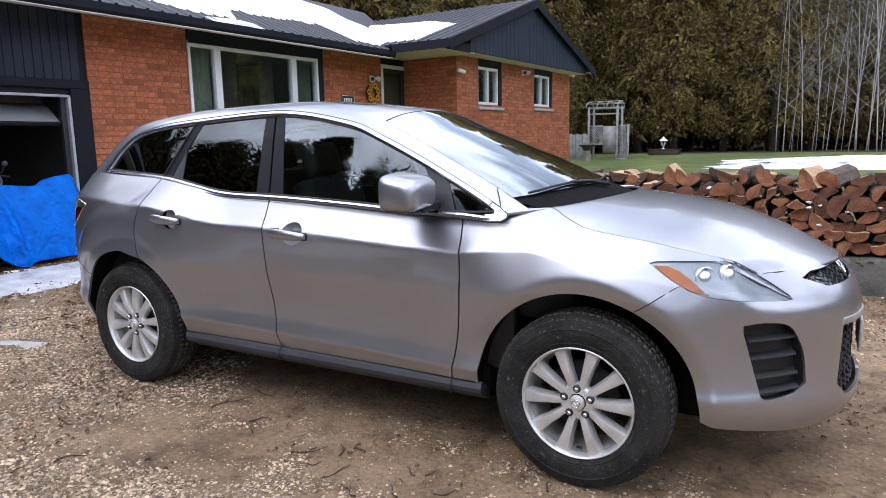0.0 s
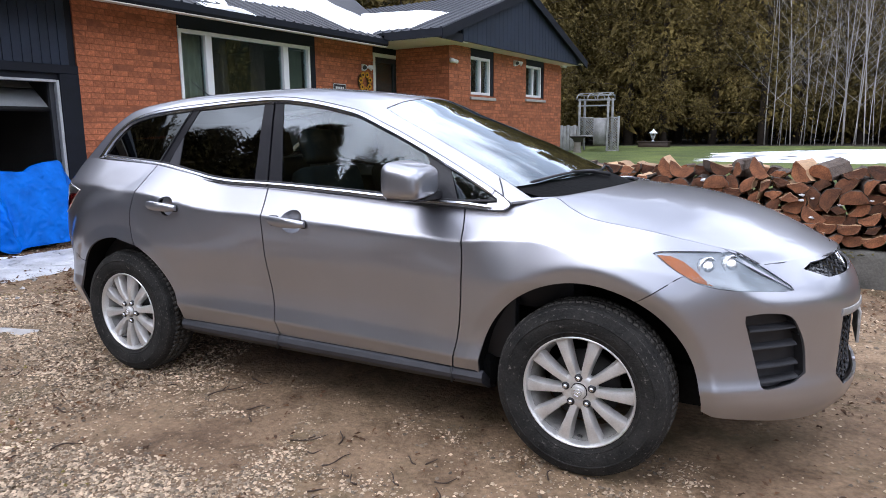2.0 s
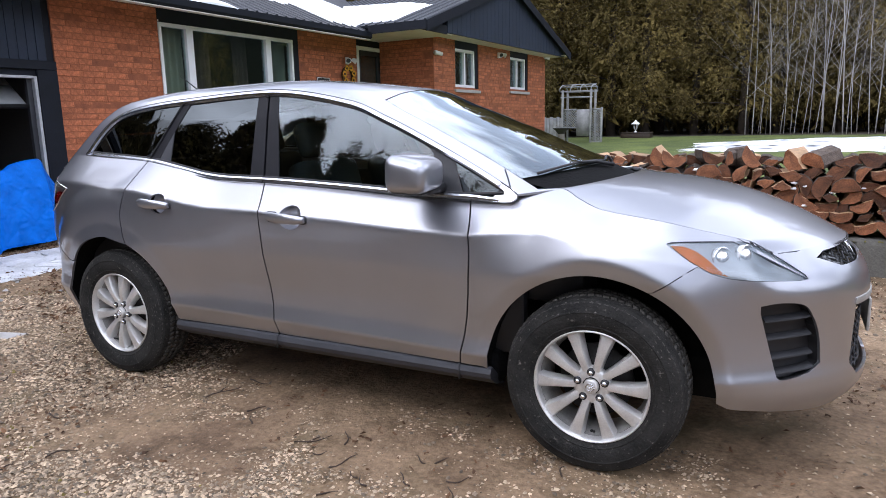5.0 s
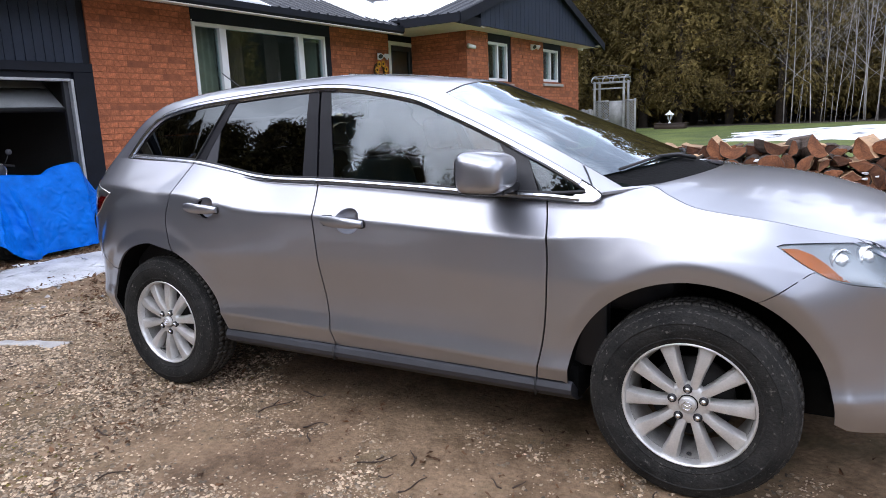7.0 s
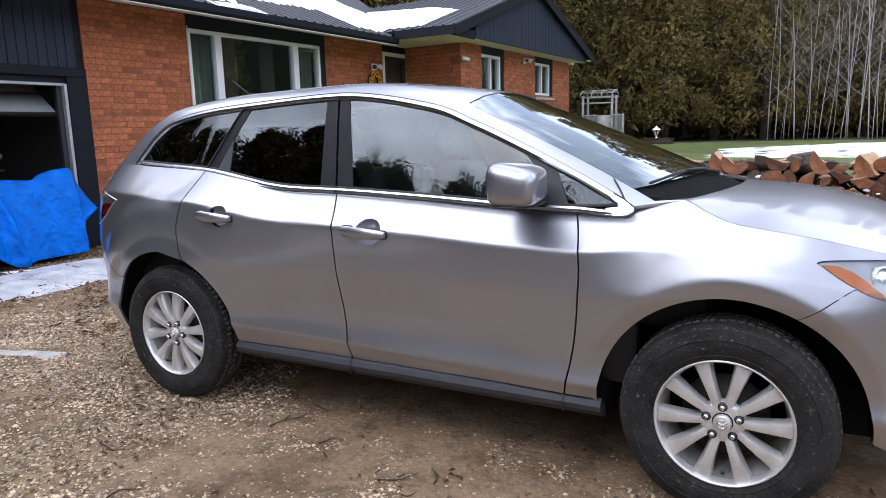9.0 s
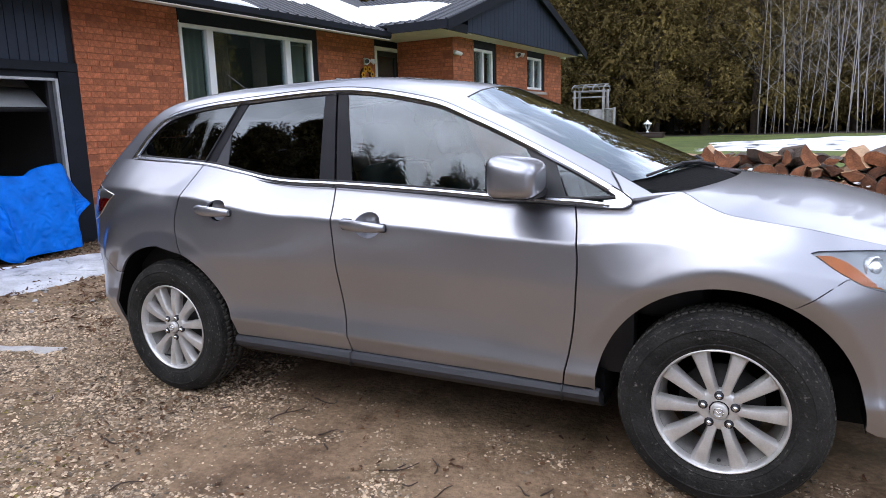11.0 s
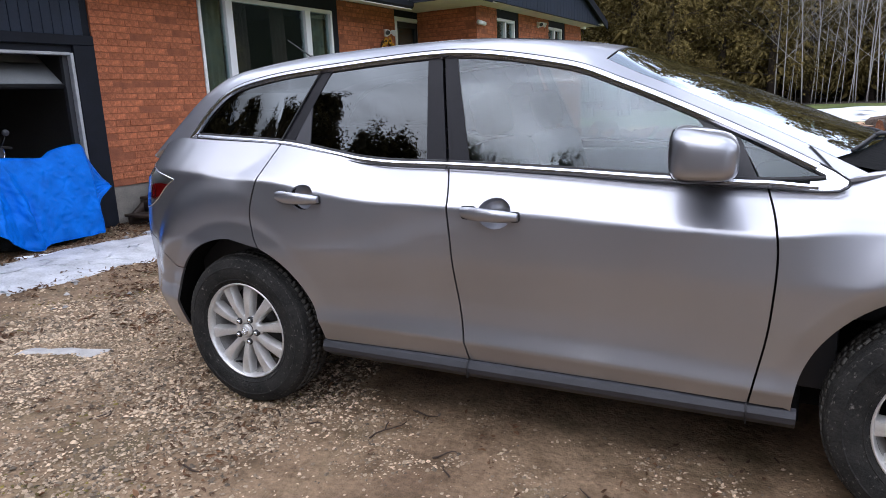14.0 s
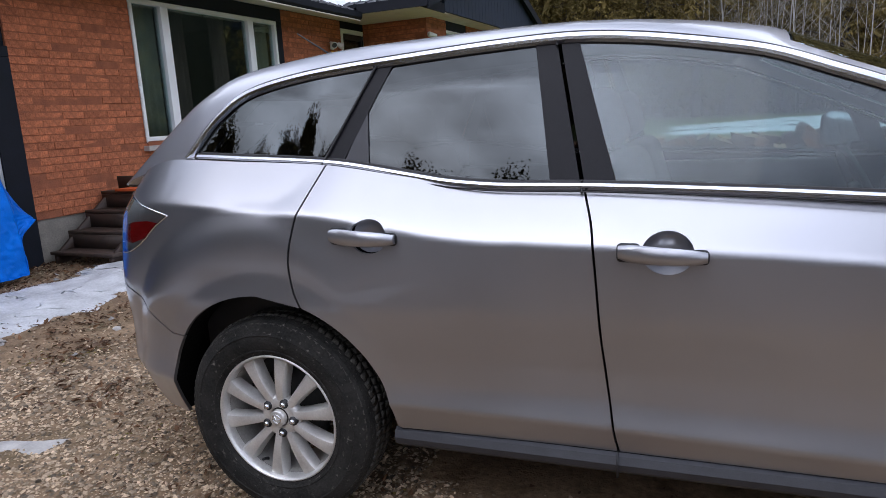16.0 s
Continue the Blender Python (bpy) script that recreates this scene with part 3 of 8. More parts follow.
        part("handle", bm, PAINT, door)
        bm = bmesh.new()
        xs = hx - hl / 2 + 0.075
        tube(bm, [(xs, skin(xs, hz)[1] - 0.037 + 0.012 * abs(math.cos(a)) - 0.0105 * 0, hz + 0.018 * math.sin(a)) for a in np.linspace(-1.5, 1.5, 7)], 0.0016, 4)
        if side > 0:
            mirrored(bm)
        part("handle_seam", bm, BLACK_TRIM, door)
        # black pads stand in for the dark gaps at the handle's ends
        for hx0, ln, up in ((hx - hl / 2 + 0.026, 0.031, 0.026), (hx + hl / 2 - 0.018, 0.022, 0.020)):
            hy = skin(hx0, hz)[1]
            zc = hz - 0.012 * (hx0 - hx + hl / 2) / hl - 0.002
            bm = boxed(hx0 - ln, hx0 + ln, hy - 0.015, hy + 0.004, zc - up, zc + up, bev=0.012, segs=3)
            if side > 0:
                mirrored(bm)
            part("handle_base", bm, BLACK_TRIM, door, "black pad for the dark gap under the handle")
    # sill trim
    bm = bmesh.new()
    prof = [(0.858, 0.369), (0.872, 0.362), (0.882, 0.34), (0.875, 0.318), (0.85, 0.30), (0.80, 0.27), (0.72, 0.25)]
    rows = []
    for x in np.linspace(-0.935, 0.94, 30):
        rows.append([bm.verts.new((x, side * w, z)) for w, z in prof])
    for a, b in zip(rows, rows[1:]):
        for k in range(len(prof) - 1):
            bm.faces.new((a[k], a[k + 1], b[k + 1], b[k]) if side < 0 else (a[k], b[k], b[k + 1], a[k + 1]))
    bm.faces.new(rows[0]), bm.faces.new(rows[-1])
    bmesh.ops.recalc_face_normals(bm, faces=bm.faces[:])
    part("sill_trim", bm, GREY_TRIM, car, "dark grey plastic sill")
    for x in (-0.226, 0.792):
        bm = bmesh.new()
        box(bm, x - 0.003, x + 0.003, min(side * 0.84, side * 0.885), max(side * 0.84, side * 0.885), 0.30, 0.37)
        part("sill_joint", bm, BLACK_TRIM, car)
    # bumper with its openings
    part("front_bumper", patch(skin, bumper, C, C, [lamp_a, duct_a, grille_up, grille_low], side=side), PAINT, car)
    # headlamp
    hl = part("headlamp", patch(skin, lamp_a, 0.009, 0.009, side=side, depth=0.012, shift=-0.001), LENS, car, "clear headlamp lens with amber corner")
    part("lamp_bowl", patch(skin, [(1.93 + (a - 1.93) * 1.06, 0.877 + (z - 0.877) * 1.10) for a, z in lamp_a], 0.012, 0.012, side=side, depth=0, shift=-0.008), BOWL, hl, "silver lamp bowl")
    amber = on_skin([(1.654, 0.938), (1.70, 0.936), (1.745, 0.918), (1.785, 0.888), (1.819, 0.855), (1.851, 0.830), (1.793, 0.845), (1.715, 0.892)])
    part("amber_reflector", patch(skin, amber, 0.008, 0.008, side=side, depth=0.02, shift=-0.004), AMBER, hl, "amber reflector")
    for lx, lz in ((1.845, 0.887), (1.930, 0.891)):
        p = Vector(skin(at_x(lx, lz), lz))
        q = Vector(skin(at_x(lx + 0.03, lz), lz)) - p
        nrm = Vector((-q.y * -1, q.x * -1, 0)).normalized()
        if nrm.dot(p) < 0:
            nrm = -nrm
        nrm = (nrm + Vector((0.4, 0, 0.06))).normalized()
        bm = bmesh.new()
        lathe(bm, [(-0.05, 0.030), (-0.03, 0.044), (0.002, 0.046), (0.005, 0.043), (-0.006, 0.038), (-0.004, 0.033), (0.008, 0.027), (0.016, 0.016), (0.018, 0.003)], 28, "Z")
        bmesh.ops.transform(bm, matrix=Matrix.Translation(p - nrm * 0.023) @ nrm.to_track_quat("Z", "Y").to_matrix().to_4x4(), verts=bm.verts[:])
        bmesh.ops.recalc_face_normals(bm, faces=bm.faces[:])
        if side > 0:
            mirrored(bm)
        part("projector", bm, PROJ, hl, "chrome-ringed projector")
    bm = bmesh.new()
    pts, nors = shell(lamp_a + lamp_a[:1])
    tube(bm, [p - n * 0.003 for p, n in zip(pts, nors)], 0.0024, 5)
    if side > 0:
        mirrored(bm)
    part("lamp_seal", bm, BLACK_TRIM, hl)
    # black air duct beside the lamp
    big_duct = [(2.09 + (a - 2.09) * 1.10, 0.575 + (z - 0.575) * 1.08) for a, z in duct_a]
    part("duct_rim", patch(skin, big_duct, 0.010, 0.010, [duct_a], side=side, depth=0.062, shift=-0.0135), BLACK_TRIM, car)
    dp = part("air_duct", patch(skin, [(2.14 + (a - 2.14) * 1.5, 0.575 + (z - 0.575) * 1.14) for a, z in duct_a], 0.012, 0.012, side=side, depth=0, shift=-0.055), BLACK_TRIM, car, "black plastic air duct with three slats")
    for zz in (0.655, 0.585, 0.510, 0.455):
        bm = bmesh.new()
        aa = np.linspace(at_x(1.975 + (0.70 - zz) * 0.17, zz), at_x(2.13 + (0.7 - zz) * 0.12, zz), 10)
        pts, nors = shell([(a, zz + 0.012 * k / 9) for k, a in enumerate(aa)])
        ribbon(bm, [p - n * 0.026 for p, n in zip(pts, nors)], [Vector((0, 0, 1)) * 0.7 + n * 0.3 for n in nors], 0.040, 0.006)
        if side > 0:
            mirrored(bm)
        part("slat", bm, BLACK_TRIM, dp)
    # grilles
    gl = [(at_x(2.15, 0.865), 0.868), (at_x(2.24, 0.835), 0.822), (NOSE_END, 0.815), (NOSE_END, 0.89), (at_x(2.2, 0.875), 0.887)]
    part("upper_grille", patch(skin, gl, 0.012, 0.012, side=side, depth=0, shift=-0.03), BLACK_GLOSS, car, "black mesh upper grille")
    part("lower_grille", patch(skin, [(a if a > 2.6 else a - 0.02, z) for a, z in [(2.44, 0.705), (NOSE_END, 0.71), (NOSE_END, 0.375), (2.48, 0.375), (2.42, 0.44)]], 0.014, 0.014, side=side, depth=0, shift=-0.045), BLACK_GLOSS, car)
    bm = bmesh.new()
    for k in range(9):
        z0 = 0.40 + 0.026 * k
        pts, nors = shell([(2.47 + 0.03 * i + (0.005 if (i + k) % 2 else -0.005), z0 + (0.012 if i % 2 else -0.012)) for i in range(12)])
        tube(bm, [p - n * 0.03 for p, n in zip(pts, nors)], 0.0045, 4)
    if side > 0:
        mirrored(bm)
    part("grille_mesh", bm, BLACK_TRIM, car)
    bm = bmesh.new()
    for k in range(3):
        pts, nors = shell([(at_x(2.2, 0.86) + 0.045 * i, 0.838 + 0.018 * k + (0.009 if i % 2 else -0.009)) for i in range(13) if at_x(2.2, 0.86) + 0.045 * i < NOSE_END])
        tube(bm, [p - n * 0.018 for p, n in zip(pts, nors)], 0.0035, 4)
    if side > 0:
        mirrored(bm)
    part("grille_mesh", bm, BLACK_TRIM, car)
    bm = bmesh.new()
    pts, nors = shell([(a, 0.69 - 0.03 * (a - 2.44)) for a in np.linspace(2.445, NOSE_END, 12)])
    ribbon(bm, pts, nors, 0.032, 0.006)
    if side > 0:
        mirrored(bm)
    part("grille_bar", bm, BARREL, car, "satin grey grille bar")
    # glazing band
    belt = lambda x: skin_top(x)
    up_pts = [(up_x(s), up_z(s)) for s in np.linspace(0, 1, 90)]
    lip = 0.012

    def top_at(x):
        return float(np.interp(x, [p[0] for p in up_pts], [p[1] for p in up_pts]))

    def pane(x0b, x0t, x1b, x1t, inset=0.02, n=16):
        """Outline between two slanted edges, belt and roof line."""
        b = [(x, belt(x) + inset) for x in np.linspace(x0b, x1b, n)]
        t = [(x, top_at(x) - inset) for x in np.linspace(x1t, x0t, n)]
        return b + t
    qt = [(up_x(s) + 0.020, up_z(s) - 0.012) for s in np.linspace(0.02, 0.14, 8)]
    quarter_pane = [(x, belt(x) + 0.018) for x in np.linspace(-1.775, -1.197, 14)] + [(x, top_at(x) - 0.024) for x in np.linspace(-1.036, -1.5, 12)] + qt[::-1]
    part("quarter_glass", patch(glass_side, quarter_pane, 0.014, 0.014, side=side, depth=0.004, shift=0.002), PRIVACY, car, "dark tinted quarter glass")
    rear_pane = [(x, belt(x) + 0.018) for x in np.linspace(-1.020, -0.425, 14)] + [(x, top_at(x) - 0.020) for x in np.linspace(-0.497, -0.968, 14)] + [(-1.048, 1.406)]
    part("door_glass", patch(glass_side, rear_pane, 0.016, 0.016, side=side, depth=0.004), PRIVACY, rd, "dark tinted door glass")
    part("fixed_panel", patch(glass_side, [(x, belt(x) + 0.014) for x in np.linspace(-1.112, -1.023, 5)] + [(-1.051, 1.398)], 0.010, 0.010, side=side, depth=0.006, shift=0.002), GREY_TRIM, rd, "dark grey fixed corner panel")
    fglass = [(x, belt(x) + 0.018) for x in np.linspace(-0.236, 0.70, 16)] + [(x, top_at(x) - 0.022) for x in np.linspace(0.60, -0.365, 20)]
    part("door_glass", patch(glass_side, fglass, 0.016, 0.016, side=side, depth=0.004), GLASS, fd, "clear door glass")
    tri = [(x, belt(x) + 0.018) for x in np.linspace(0.79, 0.985, 8)] + [(x, top_at(x) - 0.024) for x in np.linspace(0.96, 0.715, 10)]
    part("quarter_light", patch(glass_side, tri, 0.010, 0.010, side=side, depth=0.004), GLASS, car)
    for nm, x0b, x0t, x1b, x1t, own in (("pillar_trim", -0.425, -0.497, -0.338, -0.432, rd), ("pillar_trim", -0.325, -0.42, -0.236, -0.365, fd), ("pillar_trim", -1.188, -1.030, -1.118, -0.972, rd)):
        part(nm, patch(glass_side, pane(x0b, x0t, x1b, x1t, 0.012, 8), 0.010, 0.010, side=side, depth=0.015, shift=0.003), PILLAR, own, "satin black pillar")
    part("mirror_sail", patch(glass_side, [(0.69, belt(0.69) + 0.01), (0.785, belt(0.785) + 0.01), (0.715, top_at(0.715) - 0.016), (0.655, top_at(0.655) - 0.016), (0.565, top_at(0.565) - 0.016), (0.605, 1.27)], 0.008, 0.008, side=side, depth=0.015, shift=0.004), BLACK_TRIM, fd)
    # chrome round the glass: along the belt, over the roof line
    bm = bmesh.new()
    pts = [(x, belt(x) + 0.004 - 0.018 * step(0.8, 1.0, x)) for x in np.linspace(-1.76, 0.955, 70)]
    P = [Vector(glass_side(x, z)) + Vector((0, -0.006, 0)) for x, z in pts]
    ribbon(bm, P, [Vector((0, -0.80, 0.60))] * len(P), 0.022, 0.009)
    if side > 0:
        mirrored(bm)
    part("belt_strip", bm, CHROME, car, "chrome belt strip")
    bm = bmesh.new()
    loop = [(up_x(s), up_z(s) - 0.008) for s in np.linspace(0.0, 0.965, 106)]
    loop = [(-1.765, belt(-1.765) + 0.004), (-1.80, 1.256)] + loop
    P = [Vector(glass_side(x, z)) + Vector((0, -0.008, 0)) for x, z in loop]
    ribbon(bm, P, [Vector((0, -0.82, 0.57))] * len(P), 0.033, 0.013)
    if side > 0:
        mirrored(bm)
    part("window_strip", bm, CHROME, car, "chrome window surround")
    tip = [(up_x(s), up_z(s) + 0.006) for s in np.linspace(0.955, 0.995, 5)] + [(1.022 + 0.011 * math.cos(a), 1.096 + 0.012 * math.sin(a)) for a in np.linspace(0.9, -1.5, 8)] + [
        (x, belt(x) - 0.008 - 0.018 * step(0.8, 1.0, x)) for x in np.linspace(1.01, 0.93, 6)] + [(0.93, belt(0.93) + 0.016 - 0.018 * step(0.8, 1.0, 0.93)), (0.975, belt(0.975) + 0.004), (up_x(0.975), up_z(0.975) - 0.020), (up_x(0.955), up_z(0.955) - 0.019)]
    part("strip_corner", patch(glass_side, tip, 0.006, 0.006, side=side, depth=0.014, shift=0.009), CHROME, car, "rounded chrome corner")
    # fine black lines outside the chrome
    bm = bmesh.new()
    edge = [(up_x(s), up_z(s) + 0.0085) for s in np.linspace(0.02, 0.985, 90)] + [(1.024 + 0.014 * math.cos(a), 1.096 + 0.016 * math.sin(a)) for a in np.linspace(0.8, -1.4, 7)] + [(x, belt(x) - 0.010 - 0.018 * step(0.8, 1.0, x)) for x in np.linspace(1.01, -1.74, 70)]
    tube(bm, [Vector(glass_side(x, z)) + Vector((0, -0.012, 0)) for x, z in edge], 0.0027, 5)
    if side > 0:
        mirrored(bm)
    part("strip_seal", bm, BLACK_TRIM, car)
    bm = bmesh.new()
    loop = [(up_x(s), up_z(s) - 0.020) for s in np.linspace(0.06, 0.985, 100)]
    P = [Vector(glass_side(x, z)) + Vector((0, -0.003, 0)) for x, z in loop]
    ribbon(bm, P, [Vector((0, -0.93, 0.36))] * len(P), 0.016, 0.005)
    P = [Vector(glass_side(x, belt(x) + 0.016)) + Vector((0, -0.003, 0)) for x in np.linspace(-1.75, 0.98, 60)]
    ribbon(bm, P, [Vector((0, -0.93, 0.36))] * len(P), 0.012, 0.005)
    if side > 0:
        mirrored(bm)
    part("window_seal", bm, BLACK_TRIM, car)
    # joints in the chrome and down the rear pillar
    for (xa, za), (xb, zb) in (((-1.197, belt(-1.197) - 0.012), (-1.024, top_at(-1.024) + 0.006)), ((-0.331, belt(-0.331) - 0.012), (-0.331, belt(-0.331) + 0.02)), ((-0.428, top_at(-0.428) - 0.03), (-0.434, top_at(-0.434) + 0.006))):
        bm = bmesh.new()
        tube(bm, [Vector(glass_side(xa + (xb - xa) * t, za + (zb - za) * t)) + Vector((0, -0.016 if t in (0, 1) else -0.010, 0)) for t in (0, 0.08, 0.5, 0.92, 1)], 0.0042, 5)
        if side > 0:
            mirrored(bm)
        part("strip_joint", bm, BLACK_TRIM, car)
    # roof side, pillar, roof, screens
    screen_v = lambda s: float(np.interp(s, [0.60, 0.635, 0.70, 0.80, 1.0], [0.235, 0.215, 0.185, 0.156, 0.125]))
    rail = [(s, 0.0) for s in np.linspace(0, 1, 60)] + [(s, screen_v(s) - 0.004) for s in np.linspace(1, 0.634, 30)] + [(0.626, 0.45), (0.622, 1.0), (0.115, 1.0), (0.11, 0.50), (0.0, 0.50)]
    part("roof_side", patch(roof, rail, 0.006, 0.018, side=side, depth=0.006,
                            holes=[[(0.405, 0.355), (0.535, 0.355), (0.560, 0.46), (0.574, 0.70), (0.576, 1.2), (0.405, 1.2)]]), PAINT, car)
    part("sunroof", patch(roof, [(0.406, 0.360), (0.534, 0.360), (0.559, 0.465), (0.573, 0.705), (0.575, 1.0), (0.406, 1.0)], 0.008, 0.03, side=side, depth=0.006), BLACK_GLOSS, car, "dark glass sunroof")
    part("windscreen", patch(roof, [(s, screen_v(s)) for s in np.linspace(0.637, 0.962, 14)] + [(0.962, 1.0), (0.625, 1.0), (0.629, 0.45)], 0.010, 0.025, side=side, depth=0.004), SCREEN_GLASS, car, "clear windscreen")
    part("tailgate_glass", patch(roof, [(0.0, 0.51), (0.108, 0.51), (0.108, 1.0), (0.0, 1.0)], 0.010, 0.03, side=side, depth=0.004), PRIVACY, car)
    part("bonnet", patch(hood, [(0.0, 0.011), (0.0, 1.0), (0.995, 1.0), (0.995, 0.011)], 0.013, 0.02, side=side, depth=0.02), PAINT, car)
    # black tube stands in for the shade in the bonnet's side gap
    bm = bmesh.new()
    P = []
    for q in np.linspace(0.0, 0.99, 40):
        P.append(Vector(hood(q, 0.0055)) + Vector((0, 0, -0.004)))
    tube(bm, P, 0.003, 5)
    if side > 0:
        mirrored(bm)
    part("bonnet_seal", bm, BLACK_TRIM, car)
    # black tube for the shaded gap along the bonnet's front edge
    bm = bmesh.new()
    tube(bm, [Vector(hood(0.998, v)) + Vector((0.002, 0, -0.004)) for v in np.linspace(0.006, 1.0, 30)], 0.0036, 5)
    if side > 0:
        mirrored(bm)
    part("bonnet_front_seal", bm, BLACK_TRIM, car)
    cap = lambda s, v: tuple(Vector(roof(1.0, v)).lerp(Vector(hood(0.0, v)), s))
    # black tube draws the dark gap at the pillar's foot
    bm = bmesh.new()
    tube(bm, [Vector(roof(0.985 - 0.45 * v, v)) + Vector((0.002, -0.001, 0.002)) for v in np.linspace(0.01, 0.118, 8)], 0.0028, 5)
    if side > 0:
        mirrored(bm)
    part("wing_seam", bm, BLACK_TRIM, car)
    part("wing_cap", patch(cap, [(-0.02, 0.0), (-0.02, 0.15), (0.97, 0.11), (0.97, 0.0)], 0.08, 0.015, side=side, depth=0.01), PAINT, car)
    # cowl panel under the wipers
    cowl = lambda s, v: tuple(Vector(roof(0.955, v)).lerp(Vector(hood(0.0, v)), s) - Vector((0, 0, 0.012 + 0.02 * s)))
    part("cowl", patch(cowl, [(0.0, 0.10), (0.0, 1.0), (1.1, 1.0), (1.1, 0.10)], 0.1, 0.03, side=side, depth=0.0), UNDERSEAL, car, "black cowl panel")
    # door mirror
    def mirror_shell(grow, keep):
        bm = bmesh.new()
        box(bm, 0.515, 0.735, -1.075, -0.875, 1.120, 1.275, 0.0)
        bmesh.ops.subdivide_edges(bm, edges=bm.edges[:], cuts=10, use_grid_fill=True)
        c = Vector((0.625, -0.975, 1.1975))
        mid = Vector((0.634, -0.948, 1.197))
        gone = []
        for v in bm.verts:
            d = v.co - c
            u = Vector((d.x / 0.11, d.y / 0.10, d.z / 0.0775))
            u /= (abs(u.x) ** 4.2 + abs(u.y) ** 4.8 + abs(u.z) ** 4.2) ** (1 / 4.3)
            if not keep(u):
                gone.append(v)
            lift = 1 - 0.20 * u.x if u.z > 0 else 1 - 0.10 * u.x
            v.co = mid + grow * Vector((u.x * 0.100 - 0.012 * u.y, u.y * 0.130, u.z * 0.076 * lift + 0.006 * u.y - 0.004 * u.x))
        bmesh.ops.delete(bm, geom=gone, context="VERTS")
        if side > 0:
            mirrored(bm)
        return bm
    mir = part("door_mirror", mirror_shell(1.0, lambda u: True), PAINT, fd, "silver door mirror")
    part("mirror_bezel", mirror_shell(1.022, lambda u: u.x < -0.90 or u.z < -0.84 - 0.08 * u.x), BLACK_TRIM, mir, "black plastic mirror rim")
    bm = bmesh.new()
    box(bm, 0.625, 0.70, -0.93, -0.77, 1.108, 1.150, 0.015)
    box(bm, 0.590, 0.690, -0.99, -0.885, 1.112, 1.126, 0.006)
    if side > 0:
        mirrored(bm)
    part("mirror_foot", bm, BLACK_TRIM, fd)
    # wheel housings
    for ax in (AXLE, -AXLE):
        bm = bmesh.new()
        R = ARCH_R + 0.012
        rows = []
        for i in range(29):
            a = radians(-6 + 192 * i / 28)
            x, z = ax + R * math.cos(a), HUB_Z + R * math.sin(a)
            lip_y = -skin(at_x(x, z), z)[1] - 0.010
            rows.append([bm.verts.new((x, side * yy, z)) for yy in (lip_y, 0.52)])
        for a, b in zip(rows, rows[1:]):
            bm.faces.new((a[0], a[1], b[1], b[0]))
        bm.faces.new([r[1] for r in rows])
        part("wheel_housing", bm, UNDERSEAL, car, "matt black wheel housing")

# underside, floor and cabin
for side in (-1, 1):
    part("headliner", patch(roof, [(0.16, 0.10), (0.60, 0.10), (0.615, 1.0), (0.16, 1.0)], 0.02, 0.05, side=side, depth=0, shift=-0.022), HEADLINER, car, "grey cloth headliner")
bm = bmesh.new()
box(bm, -2.15, -0.95, -0.60, 0.60, 0.24, 0.44, 0.05)
box(bm, -0.95, 0.95, -0.80, 0.80, 0.26, 0.42, 0.03)
box(bm, 0.9, 2.1, -0.56, 0.56, 0.24, 0.44, 0.05)
part("underbody", bm, UNDERSEAL, car)
bm = bmesh.new()
for side in (-1, 1):
    box(bm, -1.75, 1.05, min(side * 0.70, side * 0.76), max(side * 0.70, side * 0.76), 0.40, 1.09, 0.02)
box(bm, 0.72, 1.30, -0.70, 0.70, 0.62, 1.03, 0.06)
box(bm, -0.2, 0.8, -0.12, 0.12, 0.40, 0.72, 0.04)
part("cabin_trim", bm, BLACK_TRIM, car)
for x in (0.15, -0.85):
    for y in (-0.38, 0.38):
        bm = bmesh.new()
        box(bm, x - 0.25, x + 0.27, y - 0.25, y + 0.25, 0.50, 0.68, 0.06, segs=3)
        box(bm, -0.08, 0.08, y - 0.25, y + 0.25, 0.0, 0.62, 0.06, Matrix.Translation((x - 0.25, 0, 0.62)) @ Matrix.Rotation(radians(-16), 4, "Y"), segs=3)
        box(bm, -0.05, 0.05, y - 0.13, y + 0.13, 0.64, 0.83, 0.04, Matrix.Translation((x - 0.25, 0, 0.62)) @ Matrix.Rotation(radians(-16), 4, "Y"), segs=3)
        part("seat", bm, SEAT, car, "dark fabric seat with headrest")
bm = bmesh.new()
n = 28
tube(bm, [Vector((0.60, 0.38, 0.98)) + Matrix.Rotation(radians(-25), 3, "Y") @ Vector((0, 0.185 * math.cos(2 * math.pi * i / n), 0.185 * math.sin(2 * math.pi * i / n))) for i in range(n + 1)], 0.015, 8)
for a in (0, math.pi, -math.pi / 2):
    tube(bm, [(0.62, 0.38, 0.98), Vector((0.60, 0.38, 0.98)) + Matrix.Rotation(radians(-25), 3, "Y") @ Vector((0, 0.185 * math.cos(a), 0.185 * math.sin(a)))], 0.018, 6)
part("steering_wheel", bm, BLACK_TRIM, car)
bm = bmesh.new()
box(bm, 0.33, 0.36, -0.12, 0.12, 1.435, 1.50, 0.012)
part("inside_mirror", bm, BLACK_TRIM, car)
